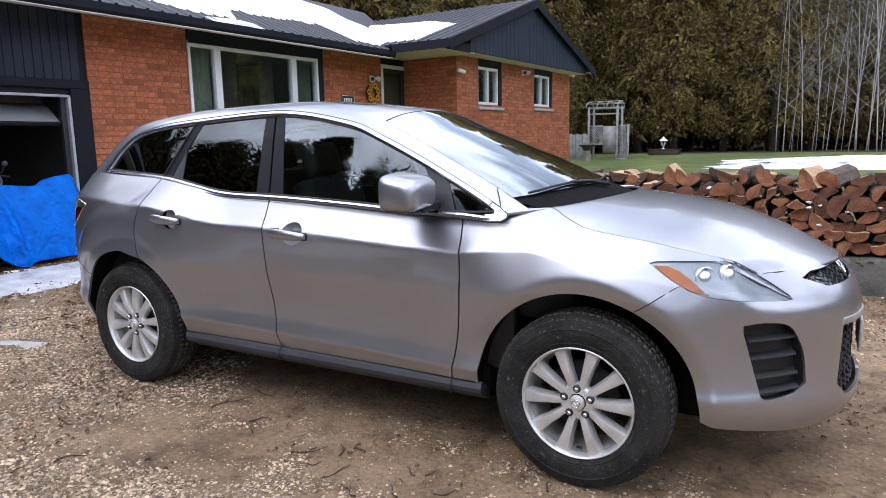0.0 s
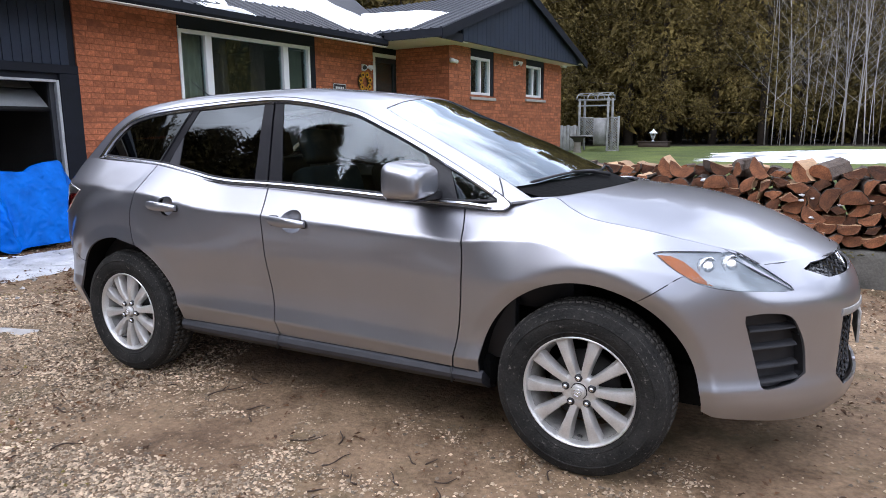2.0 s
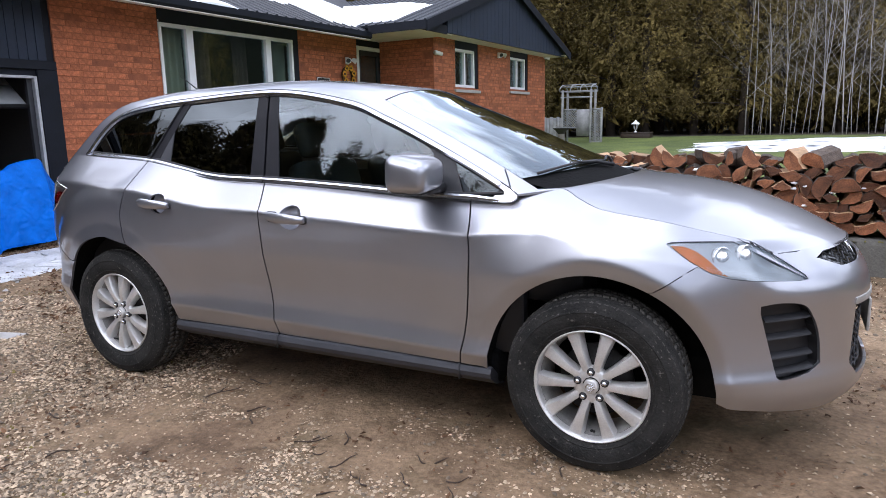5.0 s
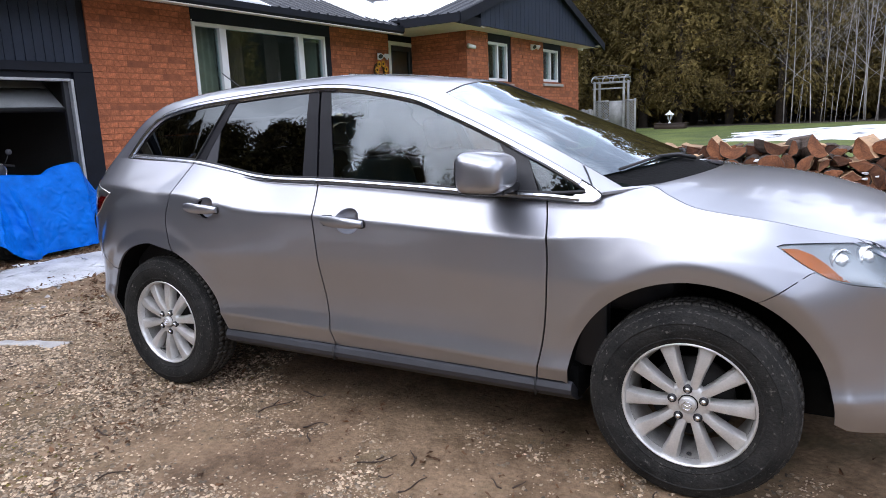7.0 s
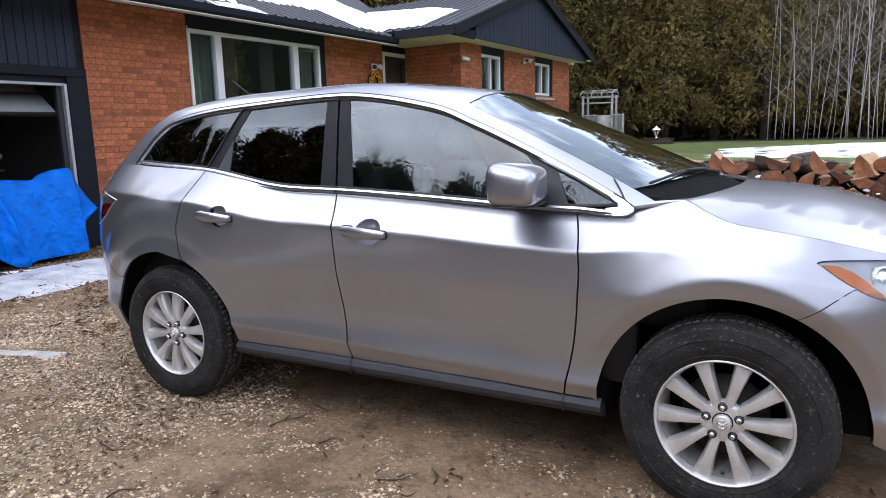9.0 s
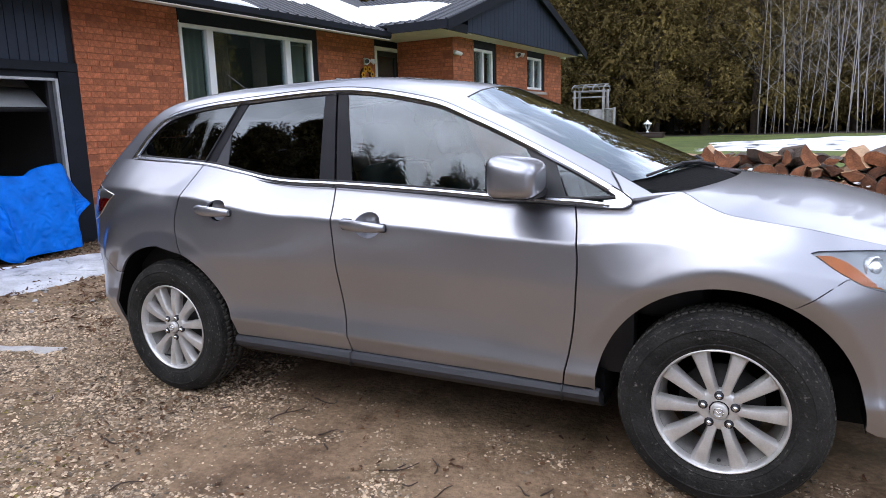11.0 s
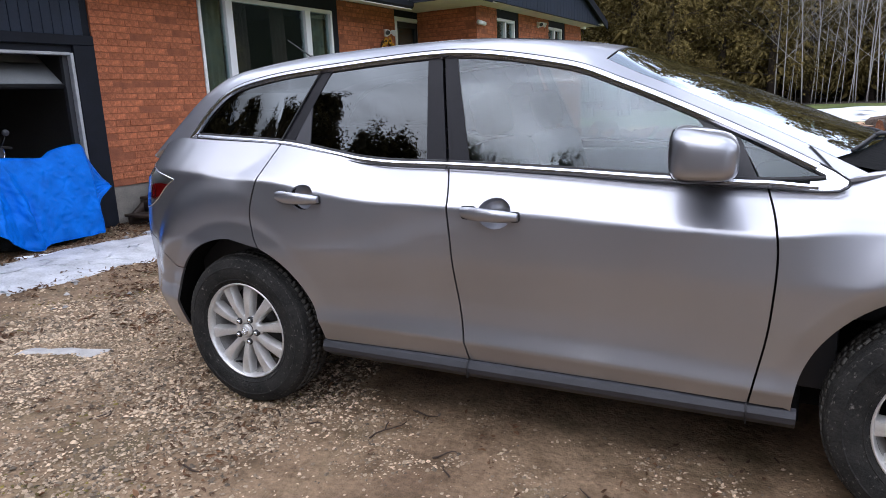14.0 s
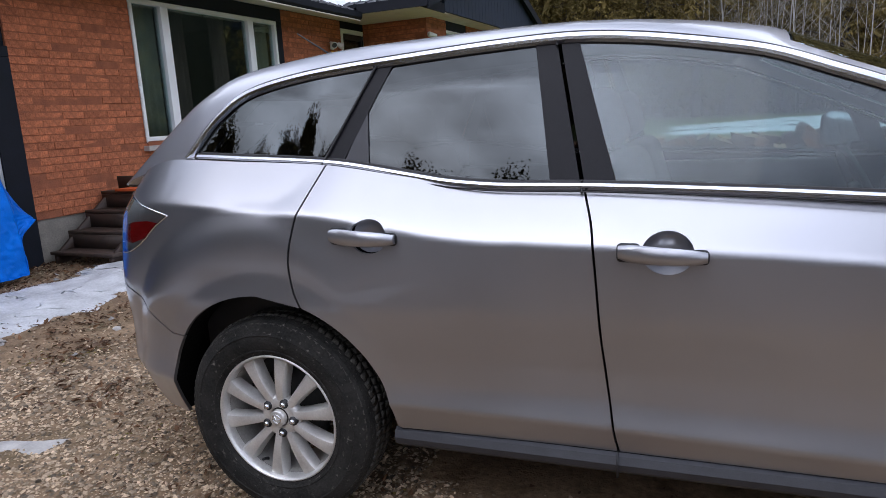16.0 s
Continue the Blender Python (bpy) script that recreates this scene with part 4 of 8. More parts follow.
# wipers, aerial, badge
for y0, y1, x0 in ((-0.60, 0.02, 1.17), (0.02, 0.60, 1.32)):
    bm = bmesh.new()
    P = []
    for i in range(9):
        t = i / 8
        v = 1 - abs(y0 + (y1 - y0) * t) / 0.80
        q = Vector(roof(0.960 - 0.008 * math.sin(math.pi * t), max(0.05, min(1, v))))
        q.y = y0 + (y1 - y0) * t
        P.append(q + Vector((0.003, 0, 0.006)))
    tube(bm, P, 0.006, 6)
    tube(bm, [P[4] + Vector((0.0, 0, 0.004)), P[6] + Vector((0.02, 0, -0.002)), P[8] + Vector((0.045, 0.0, -0.020))], [0.006, 0.008, 0.011], 6)
    part("wiper", bm, BLACK_TRIM, car, "black wiper arm and blade")
bm = bmesh.new()
tube(bm, [(-1.52, 0.0, 1.63), (-1.545, 0, 1.66)], [0.018, 0.008], 8)
tube(bm, [(-1.545, 0, 1.655), (-1.70, 0.0, 1.755)], [0.0045, 0.003], 6)
part("aerial", bm, BLACK_TRIM, car, "short black roof aerial")
bm = bmesh.new()
n = 30
tube(bm, [(2.262 - 0.035 * (math.sin(2 * math.pi * i / n)), 0.066 * math.cos(2 * math.pi * i / n), 0.855 + 0.052 * math.sin(2 * math.pi * i / n)) for i in range(n + 1)], 0.008, 6)
tube(bm, [(2.258, -0.05, 0.87), (2.275, 0, 0.838), (2.258, 0.05, 0.87)], 0.006, 6)
part("badge", bm, CHROME, car, "round chrome badge")
bm = bmesh.new()
box(bm, 2.358, 2.370, -0.15, 0.15, 0.50, 0.64, 0.004)
part("plate_holder", bm, SILL, car, "pale number plate on its holder")

# ---- wheels ----
def tyre_mesh():
    bm = bmesh.new()
    half = [(0.0, 0.364), (0.055, 0.3625), (0.088, 0.356), (0.102, 0.345), (0.112, 0.325), (0.1155, 0.314), (0.1183, 0.310), (0.1158, 0.306), (0.117, 0.295), (0.114, 0.270), (0.1085, 0.256), (0.1105, 0.252), (0.1060, 0.248), (0.100, 0.235), (0.085, 0.222)]
    lathe(bm, half[::-1] + [(-a, r) for a, r in half[1:]], 72)
    bmesh.ops.recalc_face_normals(bm, faces=bm.faces[:])
    return bm


def tread_mesh():
    bm = bmesh.new()
    for i in range(76):
        for row, (ya, yb) in enumerate(((-0.102, -0.064), (-0.058, -0.022), (-0.016, 0.016), (0.022, 0.058), (0.064, 0.102))):
            m = Matrix.Rotation(2 * math.pi * (i + 0.5 * (row % 2)) / 76, 4, "Y")
            edge = row in (0, 4)
            vs = box(bm, -0.0118, 0.0118, ya, yb, 0.338 if edge else 0.355, 0.3605 if edge else 0.3665, 0)
            for v in vs:
                if abs(v.co.y) > 0.10:
                    v.co.z -= 0.0135 if v.co.z > 0.35 else 0.010
            bmesh.ops.transform(bm, matrix=m @ Matrix.Rotation(0.22 * (1 if row % 2 else -1), 4, "Z"), verts=vs)
    bmesh.ops.recalc_face_normals(bm, faces=bm.faces[:])
    return bm


def rim_mesh():
    bm = bmesh.new()
    lathe(bm, [(-0.098, 0.234), (-0.104, 0.231), (-0.102, 0.2265), (-0.088, 0.2225), (-0.066, 0.217)], 72)
    return bm


def barrel_mesh():
    bm = bmesh.new()
    lathe(bm, [(-0.066, 0.2165), (-0.045, 0.211), (0.02, 0.200), (0.09, 0.205), (0.10, 0.22)], 48)
    return bm


def spoke_mesh(k):
    bm = bmesh.new()
    sect = []
    for r, w, y, d in ((0.034, 0.0155, -0.076, 0.03), (0.056, 0.0175, -0.079, 0.034), (0.080, 0.0162, -0.085, 0.044), (0.115, 0.0178, -0.091, 0.048), (0.155, 0.0212, -0.092, 0.048), (0.195, 0.0260, -0.089, 0.044), (0.2205, 0.0310, -0.084, 0.038)):
        sect.append([bm.verts.new((x, yy, r)) for x, yy in ((-w * 1.12, y + d), (-w * 1.03, y + 0.012), (-w * 0.80, y + 0.001), (-w * 0.45, y - 0.001), (w * 0.45, y - 0.001), (w * 0.80, y + 0.001), (w * 1.03, y + 0.012), (w * 1.12, y + d))])
    for a, b in zip(sect, sect[1:]):
        for i in range(7):
            bm.faces.new((a[i], a[i + 1], b[i + 1], b[i]))
    bm.faces.new(sect[-1])
    bmesh.ops.transform(bm, matrix=Matrix.Rotation(2 * math.pi * (k + 0.5) / 10, 4, "Y"), verts=bm.verts[:])
    bmesh.ops.recalc_face_normals(bm, faces=bm.faces[:])
    return bm


def make_wheel(x, side, turn):
    w = new("wheel")
    w.parent = car
    w.matrix_basis = pose(x, side * 0.80, HUB_Z, 0, turn, 0) @ Matrix.Diagonal((1, 1 if side < 0 else -1, 1, 1))
    part("tyre", tyre_mesh(), RUBBER, w, "worn black all-season tyre", angle=25)
    part("tread", tread_mesh(), TREAD, w, "dusty scuffed tread blocks", angle=25)
    part("rim", rim_mesh(), ALLOY, w, "silver alloy rim", angle=30)
    part("rim_barrel", barrel_mesh(), BARREL, w, "brake-dusted rim barrel")
    bm = bmesh.new()
    tube(bm, [(0, -0.052, -0.205), (0, -0.078, -0.190), (0, -0.090, -0.186)], [0.006, 0.005, 0.0055], 8)
    part("valve", bm, BLACK_TRIM, w)
    for k in range(10):
        part("spoke", spoke_mesh(k), ALLOY, w, angle=40)
    bm = bmesh.new()
    lathe(bm, [(-0.050, 0.078), (-0.072, 0.076), (-0.081, 0.066), (-0.083, 0.042), (-0.080, 0.036)], 40)
    part("hub", bm, ALLOY, w, angle=50)
    bm = bmesh.new()
    lathe(bm, [(-0.080, 0.031), (-0.096, 0.030), (-0.099, 0.026), (-0.099, 0.001)], 32)
    part("centre_cap", bm, ALLOY, w, angle=40)
    bm = bmesh.new()
    tube(bm, [(0.017 * math.cos(2 * math.pi * i / 20), -0.100, 0.015 * math.sin(2 * math.pi * i / 20)) for i in range(21)], 0.002, 5)
    tube(bm, [(-0.012, -0.100, 0.006), (0, -0.100, -0.004), (0.012, -0.100, 0.006)], 0.002, 5)
    part("cap_badge", bm, CHROME, w)
    for k in range(5):
        a = 2 * math.pi * k / 5
        bm = bmesh.new()
        c = Vector((0.057 * math.sin(a), 0, 0.057 * math.cos(a)))
        cyl(bm, c + Vector((0, -0.060, 0)), c + Vector((0, -0.0845, 0)), 0.0165, 0.0165, 16)
        part("nut_recess", bm, BLACK_TRIM, w)
        bm = bmesh.new()
        cyl(bm, c + Vector((0, -0.080, 0)), c + Vector((0, -0.097, 0)), 0.0105, 0.009, 6)
        part("wheel_nut", bm, CHROME, w)
    bm = bmesh.new()
    cyl(bm, (0, 0.0, 0), (0, 0.022, 0), 0.15, 0.15, 40)
    cyl(bm, (0, 0.022, 0), (0, 0.09, 0), 0.08, 0.08, 24)
    part("brake_disc", bm, DARK_METAL, w)
    return w


for x in (AXLE, -AXLE):
    for side in (-1, 1):
        make_wheel(x, side, -2 if x > 0 else 26)


# ---- ground: gravel drive, raised lawn, one sheet to the horizon ----
def ground_mat():
    m = bpy.data.materials.new("gravel_earth")
    m.use_nodes = True
    n, l = m.node_tree.nodes, m.node_tree.links
    b = n["Principled BSDF"]
    co = n.new("ShaderNodeTexCoord")

    def noise_of(scale, detail=5.0, rough=0.55):
        t = n.new("ShaderNodeTexNoise")
        t.inputs["Scale"].default_value, t.inputs["Detail"].default_value, t.inputs["Roughness"].default_value = scale, detail, rough
        l.new(co.outputs["Object"], t.inputs["Vector"])
        return t

    def ramp_of(src, stops):
        r = n.new("ShaderNodeValToRGB")
        while len(r.color_ramp.elements) < len(stops):
            r.color_ramp.elements.new(0.5)
        for e, (p, c) in zip(r.color_ramp.elements, stops):
            e.position, e.color = p, (*c, 1)
        l.new(src, r.inputs["Fac"])
        return r
    big = ramp_of(noise_of(0.9, 6).outputs["Fac"], [(0.3, (0.150, 0.090, 0.049)), (0.5, (0.268, 0.176, 0.102)), (0.72, (0.365, 0.252, 0.152))])
    small = ramp_of(noise_of(38, 4).outputs["Fac"], [(0.3, (0.55, 0.52, 0.48)), (0.62, (1.0, 1.0, 1.0)), (0.8, (1.35, 1.3, 1.2))])
    mul = n.new("ShaderNodeMixRGB")
    mul.blend_type = "MULTIPLY"
    mul.inputs[0].default_value = 0.85
    l.new(big.outputs["Color"], mul.inputs[1])
    l.new(small.outputs["Color"], mul.inputs[2])
    patchy = ramp_of(noise_of(5.5, 7, 0.65).outputs["Fac"], [(0.34, (0.56, 0.53, 0.46)), (0.52, (1.0, 1.0, 1.0)), (0.7, (1.12, 1.12, 1.12))])
    mul2 = n.new("ShaderNodeMixRGB")
    mul2.blend_type = "MULTIPLY"
    mul2.inputs[0].default_value = 1.0
    l.new(mul.outputs["Color"], mul2.inputs[1])
    l.new(patchy.outputs["Color"], mul2.inputs[2])
    moss = ramp_of(noise_of(1.7, 6, 0.6).outputs["Fac"], [(0.54, (0, 0, 0)), (0.68, (0.7, 0.7, 0.7))])
    mul3 = n.new("ShaderNodeMixRGB")
    l.new(moss.outputs["Color"], mul3.inputs[0])
    l.new(mul2.outputs["Color"], mul3.inputs[1])
    mul3.inputs[2].default_value = (0.085, 0.066, 0.026, 1)
    # unseen open side, darkened with a ragged edge to dim the doors' reflection
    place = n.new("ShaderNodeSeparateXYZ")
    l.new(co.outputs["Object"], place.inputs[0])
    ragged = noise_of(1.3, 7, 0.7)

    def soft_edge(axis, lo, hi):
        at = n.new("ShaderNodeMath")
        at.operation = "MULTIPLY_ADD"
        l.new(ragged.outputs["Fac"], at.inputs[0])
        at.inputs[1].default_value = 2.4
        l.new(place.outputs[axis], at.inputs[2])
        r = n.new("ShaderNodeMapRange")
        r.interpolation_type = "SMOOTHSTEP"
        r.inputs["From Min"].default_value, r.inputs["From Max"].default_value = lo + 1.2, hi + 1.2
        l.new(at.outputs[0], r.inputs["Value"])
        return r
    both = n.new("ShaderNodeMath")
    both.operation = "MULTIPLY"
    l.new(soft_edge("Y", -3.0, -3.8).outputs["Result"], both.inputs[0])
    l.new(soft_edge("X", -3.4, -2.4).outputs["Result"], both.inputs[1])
    darkened = n.new("ShaderNodeMixRGB")
    darkened.blend_type = "MULTIPLY"
    l.new(both.outputs[0], darkened.inputs[0])
    l.new(mul3.outputs["Color"], darkened.inputs[1])
    darkened.inputs[2].default_value = (0.34, 0.34, 0.36, 1)
    l.new(darkened.outputs["Color"], b.inputs["Base Color"])
    b.inputs["Roughness"].default_value = 0.88
    h = n.new("ShaderNodeMath")
    h.operation = "MULTIPLY_ADD"
    l.new(noise_of(110, 3).outputs["Fac"], h.inputs[0])
    h.inputs[1].default_value = 0.35
    l.new(noise_of(30, 5).outputs["Fac"], h.inputs[2])
    bp = n.new("ShaderNodeBump")
    bp.inputs["Strength"].default_value, bp.inputs["Distance"].default_value = 0.7, 0.02
    l.new(h.outputs[0], bp.inputs["Height"])
    l.new(bp.outputs["Normal"], b.inputs["Normal"])
    return m


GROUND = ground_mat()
FOREST = mat("forest_floor", (0.028, 0.02, 0.012), 0.95, 0, 0.5, 1.2, 20, 0.8, 12)
LAWN = mat("winter_grass", (0.036, 0.066, 0.009), 0.9, 0, 0.45, 0.7, 14, 0.8, 25, tint=(0.10, 0.125, 0.028))
GRAVEL = mat("pale_pebbles", (0.315, 0.225, 0.140), 0.8, 0, 0.45, 3, 120, 0.1, 150, rnd=0.78, tint=(0.33, 0.25, 0.17))
LITTER = mat("dead_leaves", (0.098, 0.047, 0.020), 0.85, 0, 0.4, 9, 90, rnd=0.5)
MOSS = mat("moss", (0.10, 0.085, 0.02), 0.95, 0, 0.5, 20, 150, 0.8, 120)
GREY_SNOW = mat("dirty_snow", (0.43, 0.435, 0.445), 0.6, 0, 0.24, 4, 50, 0.45, 30, tint=(0.53, 0.535, 0.545))
SNOW = mat("old_snow", (0.80, 0.82, 0.85), 0.55, 0, 0.10, 5, 60, 0.5, 40)
ICE = mat("thin_ice", (0.40, 0.38, 0.355), 0.4, 0, 0.25, 12, 90, 0.2, 60)

WALL_Y = 3.56


def edge_y(x):
    return WALL_Y if x > -1.6 else WALL_Y + 0.35 * (-1.6 - x)


def height(x, y):
    d = y - edge_y(x)
    h = 0.010 * noise.noise((x * 0.9, y * 0.9, 1.7)) + 0.006 * noise.noise((x * 3.1, y * 3.1, 4.2))
    if d > 0:
        h += 0.30 + 0.30 * step(3, 26, d) + 0.04 * noise.noise((x * 0.3, y * 0.3, 9.0))
    far = math.hypot(x, y)
    return h * (1.0 if far < 60 else 0.4)


def spaced(lo, hi, fine0, fine1, d, out):
    a = list(np.arange(fine0, fine1, d))
    g, p = d, fine1
    while p < hi:
        a.append(p)
        g = min(g * 1.35, out)
        p += g
    g, p, low = d, fine0 - d, []
    while p > lo:
        low.append(p)
        g = min(g * 1.35, out)
        p -= g
    return [lo] + low[::-1] + a + [hi]


gx = spaced(-220, 220, -6.0, 5.0, 0.14, 30)
gy = sorted(set([round(v, 4) for v in spaced(-220, 260, -3.5, 3.4, 0.14, 30) if abs(v - WALL_Y) > 0.12] + [WALL_Y - 0.10, WALL_Y + 0.03, WALL_Y + 0.1]))
bm = bmesh.new()
gv = [[bm.verts.new((x, y, height(x, y))) for y in gy] for x in gx]
for i in range(len(gx) - 1):
    for j in range(len(gy) - 1):
        f = bm.faces.new((gv[i][j], gv[i + 1][j], gv[i + 1][j + 1], gv[i][j + 1]))
        cx, cy = (gx[i] + gx[i + 1]) / 2, (gy[j] + gy[j + 1]) / 2
        f.material_index = 2 if cy > 29.6 or cx < -13 and cy > -6.5 or cy < -7.6 + 0.8 * noise.noise((cx * 0.4, 0, 3)) else 1 if cy > edge_y(cx) + 0.02 else 0
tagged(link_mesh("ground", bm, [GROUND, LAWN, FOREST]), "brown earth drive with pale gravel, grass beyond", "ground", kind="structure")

rng = np.random.default_rng(11)
ICO = None


def stone_shapes(k):
    bm = bmesh.new()
    bmesh.ops.create_icosphere(bm, subdivisions=1, radius=1)
    bmesh.ops.delete(bm, geom=bm.verts[:], context="VERTS")
    o = [bm.verts.new(p) for p in ((1, 0, 0.1), (0.35, 0.9, -0.1), (-0.8, 0.55, 0.1), (-0.75, -0.6, -0.1), (0.4, -0.9, 0.1), (0.1, 0.05, 0.95))]
    for k in range(5):
        bm.faces.new((o[k], o[(k + 1) % 5], o[5]))
    bm.verts.index_update()
    v = np.array([q.co[:] for q in bm.verts])
    f = np.array([[q.index for q in p.verts] for p in bm.faces])
    bm.free()
    out = []
    for _ in range(k):
        out.append(v * rng.uniform(0.75, 1.2, (len(v), 1)) * rng.uniform(0.7, 1.25, 3) * (1, 1, 0.62))
    return out, f


def scatter(name, pts, sizes, shapes, faces, material, label, sink=0.25, category="gravel"):
    """Joins many small solids, each turned and sized by chance, into one mesh."""
    n, nv = len(pts), len(shapes[0])
    co = np.empty((n, nv, 3))
    pick = rng.integers(0, len(shapes), n)
    ang = rng.uniform(0, 2 * np.pi, n)
    tilt = rng.normal(0, 0.28, n)
    base = np.array(shapes)[pick] * np.asarray(sizes)[:, None, None]
    ct, st = np.cos(tilt)[:, None], np.sin(tilt)[:, None]
    x, z = base[..., 0] * ct + base[..., 2] * st, -base[..., 0] * st + base[..., 2] * ct
    y = base[..., 1]
    ca, sa = np.cos(ang)[:, None], np.sin(ang)[:, None]
    co[..., 0], co[..., 1], co[..., 2] = x * ca - y * sa, x * sa + y * ca, z
    p = np.array(pts)
    p[:, 2] += np.asarray(sizes) * sink
    co += p[:, None, :]
    fs = (faces[None] + (np.arange(n) * nv)[:, None, None]).reshape(-1, faces.shape[1])
    me = bpy.data.meshes.new(name)
    me.from_pydata(co.reshape(-1, 3).tolist(), [], fs.tolist())
    me.materials.append(material)
    return tagged(new(name, me), label, category, kind="stuff")


def bare(x, y):
    """1 where the drive is bare trodden earth, 0 on thick gravel."""
    b = step(-1.75, -1.05, y + 0.30 * noise.noise((x * 1.1, y * 1.1, 3.0)) + 0.25 * noise.noise((x * 3, y * 3, 8.0)) - 0.30 * (x - 0.6))
    b *= step(-1.35, -0.75, x + 0.25 * noise.noise((x * 1.4, y * 1.4, 6.0)))
    return b * (1 - step(1.9, 2.5, x))


pts, sizes = [], []
tries = np.concatenate([rng.uniform((-6.6, -4.4), (4.4, 3.4), (56000, 2)), np.stack([1.9 - 6.2 * rng.beta(1.3, 1.7, 116000), -2.75 + 3.95 * rng.beta(1.15, 1.9, 116000)], 1), rng.uniform((-1.2, -2.3), (1.9, -0.7), (14000, 2))])
for (x, y), r in zip(tries, rng.uniform(0, 1, len(tries))):
    if -1.0 < x < 1.9 and -0.55 < y < 2.0:
        continue
    d = math.hypot(x - 1.0, y + 3.0)
    k = (1 - (0.93 - 0.66 * step(0.0, 0.34, noise.noise((x * 2.3, y * 2.3, 51.0)) + 0.5 * noise.noise((x * 7, y * 7, 52.0)))) * bare(x, y)) * (1 - 0.85 * step(-2.2, -4.4, y + 0.5 * noise.noise((x, y, 40.0)))) * (1 - 0.8 * step(3.4, 4.4, x))
    k *= 0.45 + 0.85 * step(-0.35, 0.3, noise.noise((x * 0.8, y * 0.8, 15.0)) + 0.5 * noise.noise((x * 3, y * 3, 2.0)))
    
    if r < k * 0.70:
        pts.append((x, y, height(x, y)))
        sizes.append((0.0042 + 0.0100 * rng.uniform() ** 3.2 + (0.003 if d > 4.8 else 0)) * (1 - 0.20 * bare(x, y)))
shapes, faces = stone_shapes(14)
scatter("gravel", pts, sizes, shapes, faces, GRAVEL, "pale rounded gravel lying on the drive")
cob = [(x, y, height(x, y)) for x, y in rng.uniform((-6.1, 1.9), (-5.3, 3.8), (26, 2))] + [(x, y, height(x, y)) for x, y in rng.uniform((-5.9, -0.9), (-3.6, 2.6), (26, 2))]
scatter("cobbles", cob, rng.uniform(0.015, 0.038, len(cob)), shapes, faces, mat("grey_cobble", (0.32, 0.30, 0.28), 0.8, 0, 0.3, 9, 80, 0.2, 60, rnd=0.3), "grey cobbles strewn beside the snow", 0.3, "cobbles")

# tufts of moss and yellowed grass in the gravel
mp_, ms_ = [], []
for (x, y), r in zip(rng.uniform((-5.4, -3.0), (0.4, 1.0), (9000, 2)), rng.uniform(0, 1, 9000)):
    if r < step(0.22, 0.55, noise.noise((x * 1.9, y * 1.9, 71.0)) + 0.5 * noise.noise((x * 7, y * 7, 72.0))) * (1 - bare(x, y)) and not (-3.45 < x < -2.5 and -1.15 < y < -0.5):
        mp_.append((x, y, height(x, y)))
        ms_.append(rng.uniform(0.004, 0.012))
scatter("moss_tufts", mp_, ms_, shapes, faces, mat("yellow_moss", (0.15, 0.115, 0.028), 0.95, 0, 0.5, 20, 150, 0.8, 120, rnd=0.5), "yellow green moss tufts among the gravel", 0.1, "moss")

# dead leaves, needles and twigs
pts, sizes = [], []
for (x, y), r in zip(rng.uniform((-4.6, -3.2), (3.4, 3.3), (34000, 2)), rng.uniform(0, 1, 34000)):
    k = step(-0.12, 0.42, noise.noise((x * 1.3, y * 1.3, 30.0)) + 0.5 * noise.noise((x * 4, y * 4, 31.0))) * (1 - 0.85 * bare(x, y))
    if -3.45 < x < -2.5 and -1.15 < y < -0.5:
        continue
    k = max(k, (0.05 + 0.75 * step(0.16, 0.5, noise.noise((x * 3.1, y * 3.1, 61.0)) + 0.4 * noise.noise((x * 9, y * 9, 62.0)))) * bare(x, y), 0.05)
    if r < k * 0.85 and not (-1.0 < x < 1.9 and -0.4 < y < 2.0):
        pts.append((x, y, height(x, y) + 0.004))
        sizes.append(0.005 + 0.018 * rng.uniform() ** 2)
leaf = []
for _ in range(8):
    a = rng.uniform(0.07, 0.5)
    leaf.append(np.array([(-1, 0, 0), (-0.3, a, 0.15), (0.5, a * 0.7, 0.1), (1, 0, 0.1), (0.4, -a * 0.8, 0.2), (-0.4, -a, 0.1)]) + rng.normal(0, 0.13, (6, 3)))
for (x, y), r in zip(rng.uniform((-6.75, -3.2), (-2.6, 3.6), (15000, 2)), rng.uniform(0, 1, 15000)):
    if r < 0.85 and not (-3.45 < x < -2.5 and -1.15 < y < -0.5) and (x < -5.75 or noise.noise((x * 1.6, y * 1.6, 12.0)) + 0.4 * noise.noise((x * 6, y * 6, 13.0)) > 0.08):
        pts.append((x, y, height(x, y) + 0.006))
        sizes.append(rng.uniform(0.012, 0.032))
scatter("leaf_litter", pts, sizes, leaf, np.array([(0, 1, 2), (0, 2, 3), (0, 3, 4), (0, 4, 5)]), LITTER, "dark dead leaves and bark scraps on the gravel", 0.3, "leaves")
TWIG = mat("twig_bark", (0.045, 0.028, 0.018), 0.85, 0, 0.3, 40, 200)
twig_spots = [(-0.60, -0.90, 0.20, 75), (-0.52, -0.72, 0.12, 10), (-0.28, -1.0, 0.10, 30), (0.18, -1.15, 0.18, 40), (0.42, -1.25, 0.14, 60), (0.95, -1.30, 0.10, 120)]
for i in range(34):
    twig_spots.append((rng.uniform(-2.6, 2.6), rng.uniform(-2.0, -0.95), rng.uniform(0.05, 0.13), rng.uniform(0, 180)))
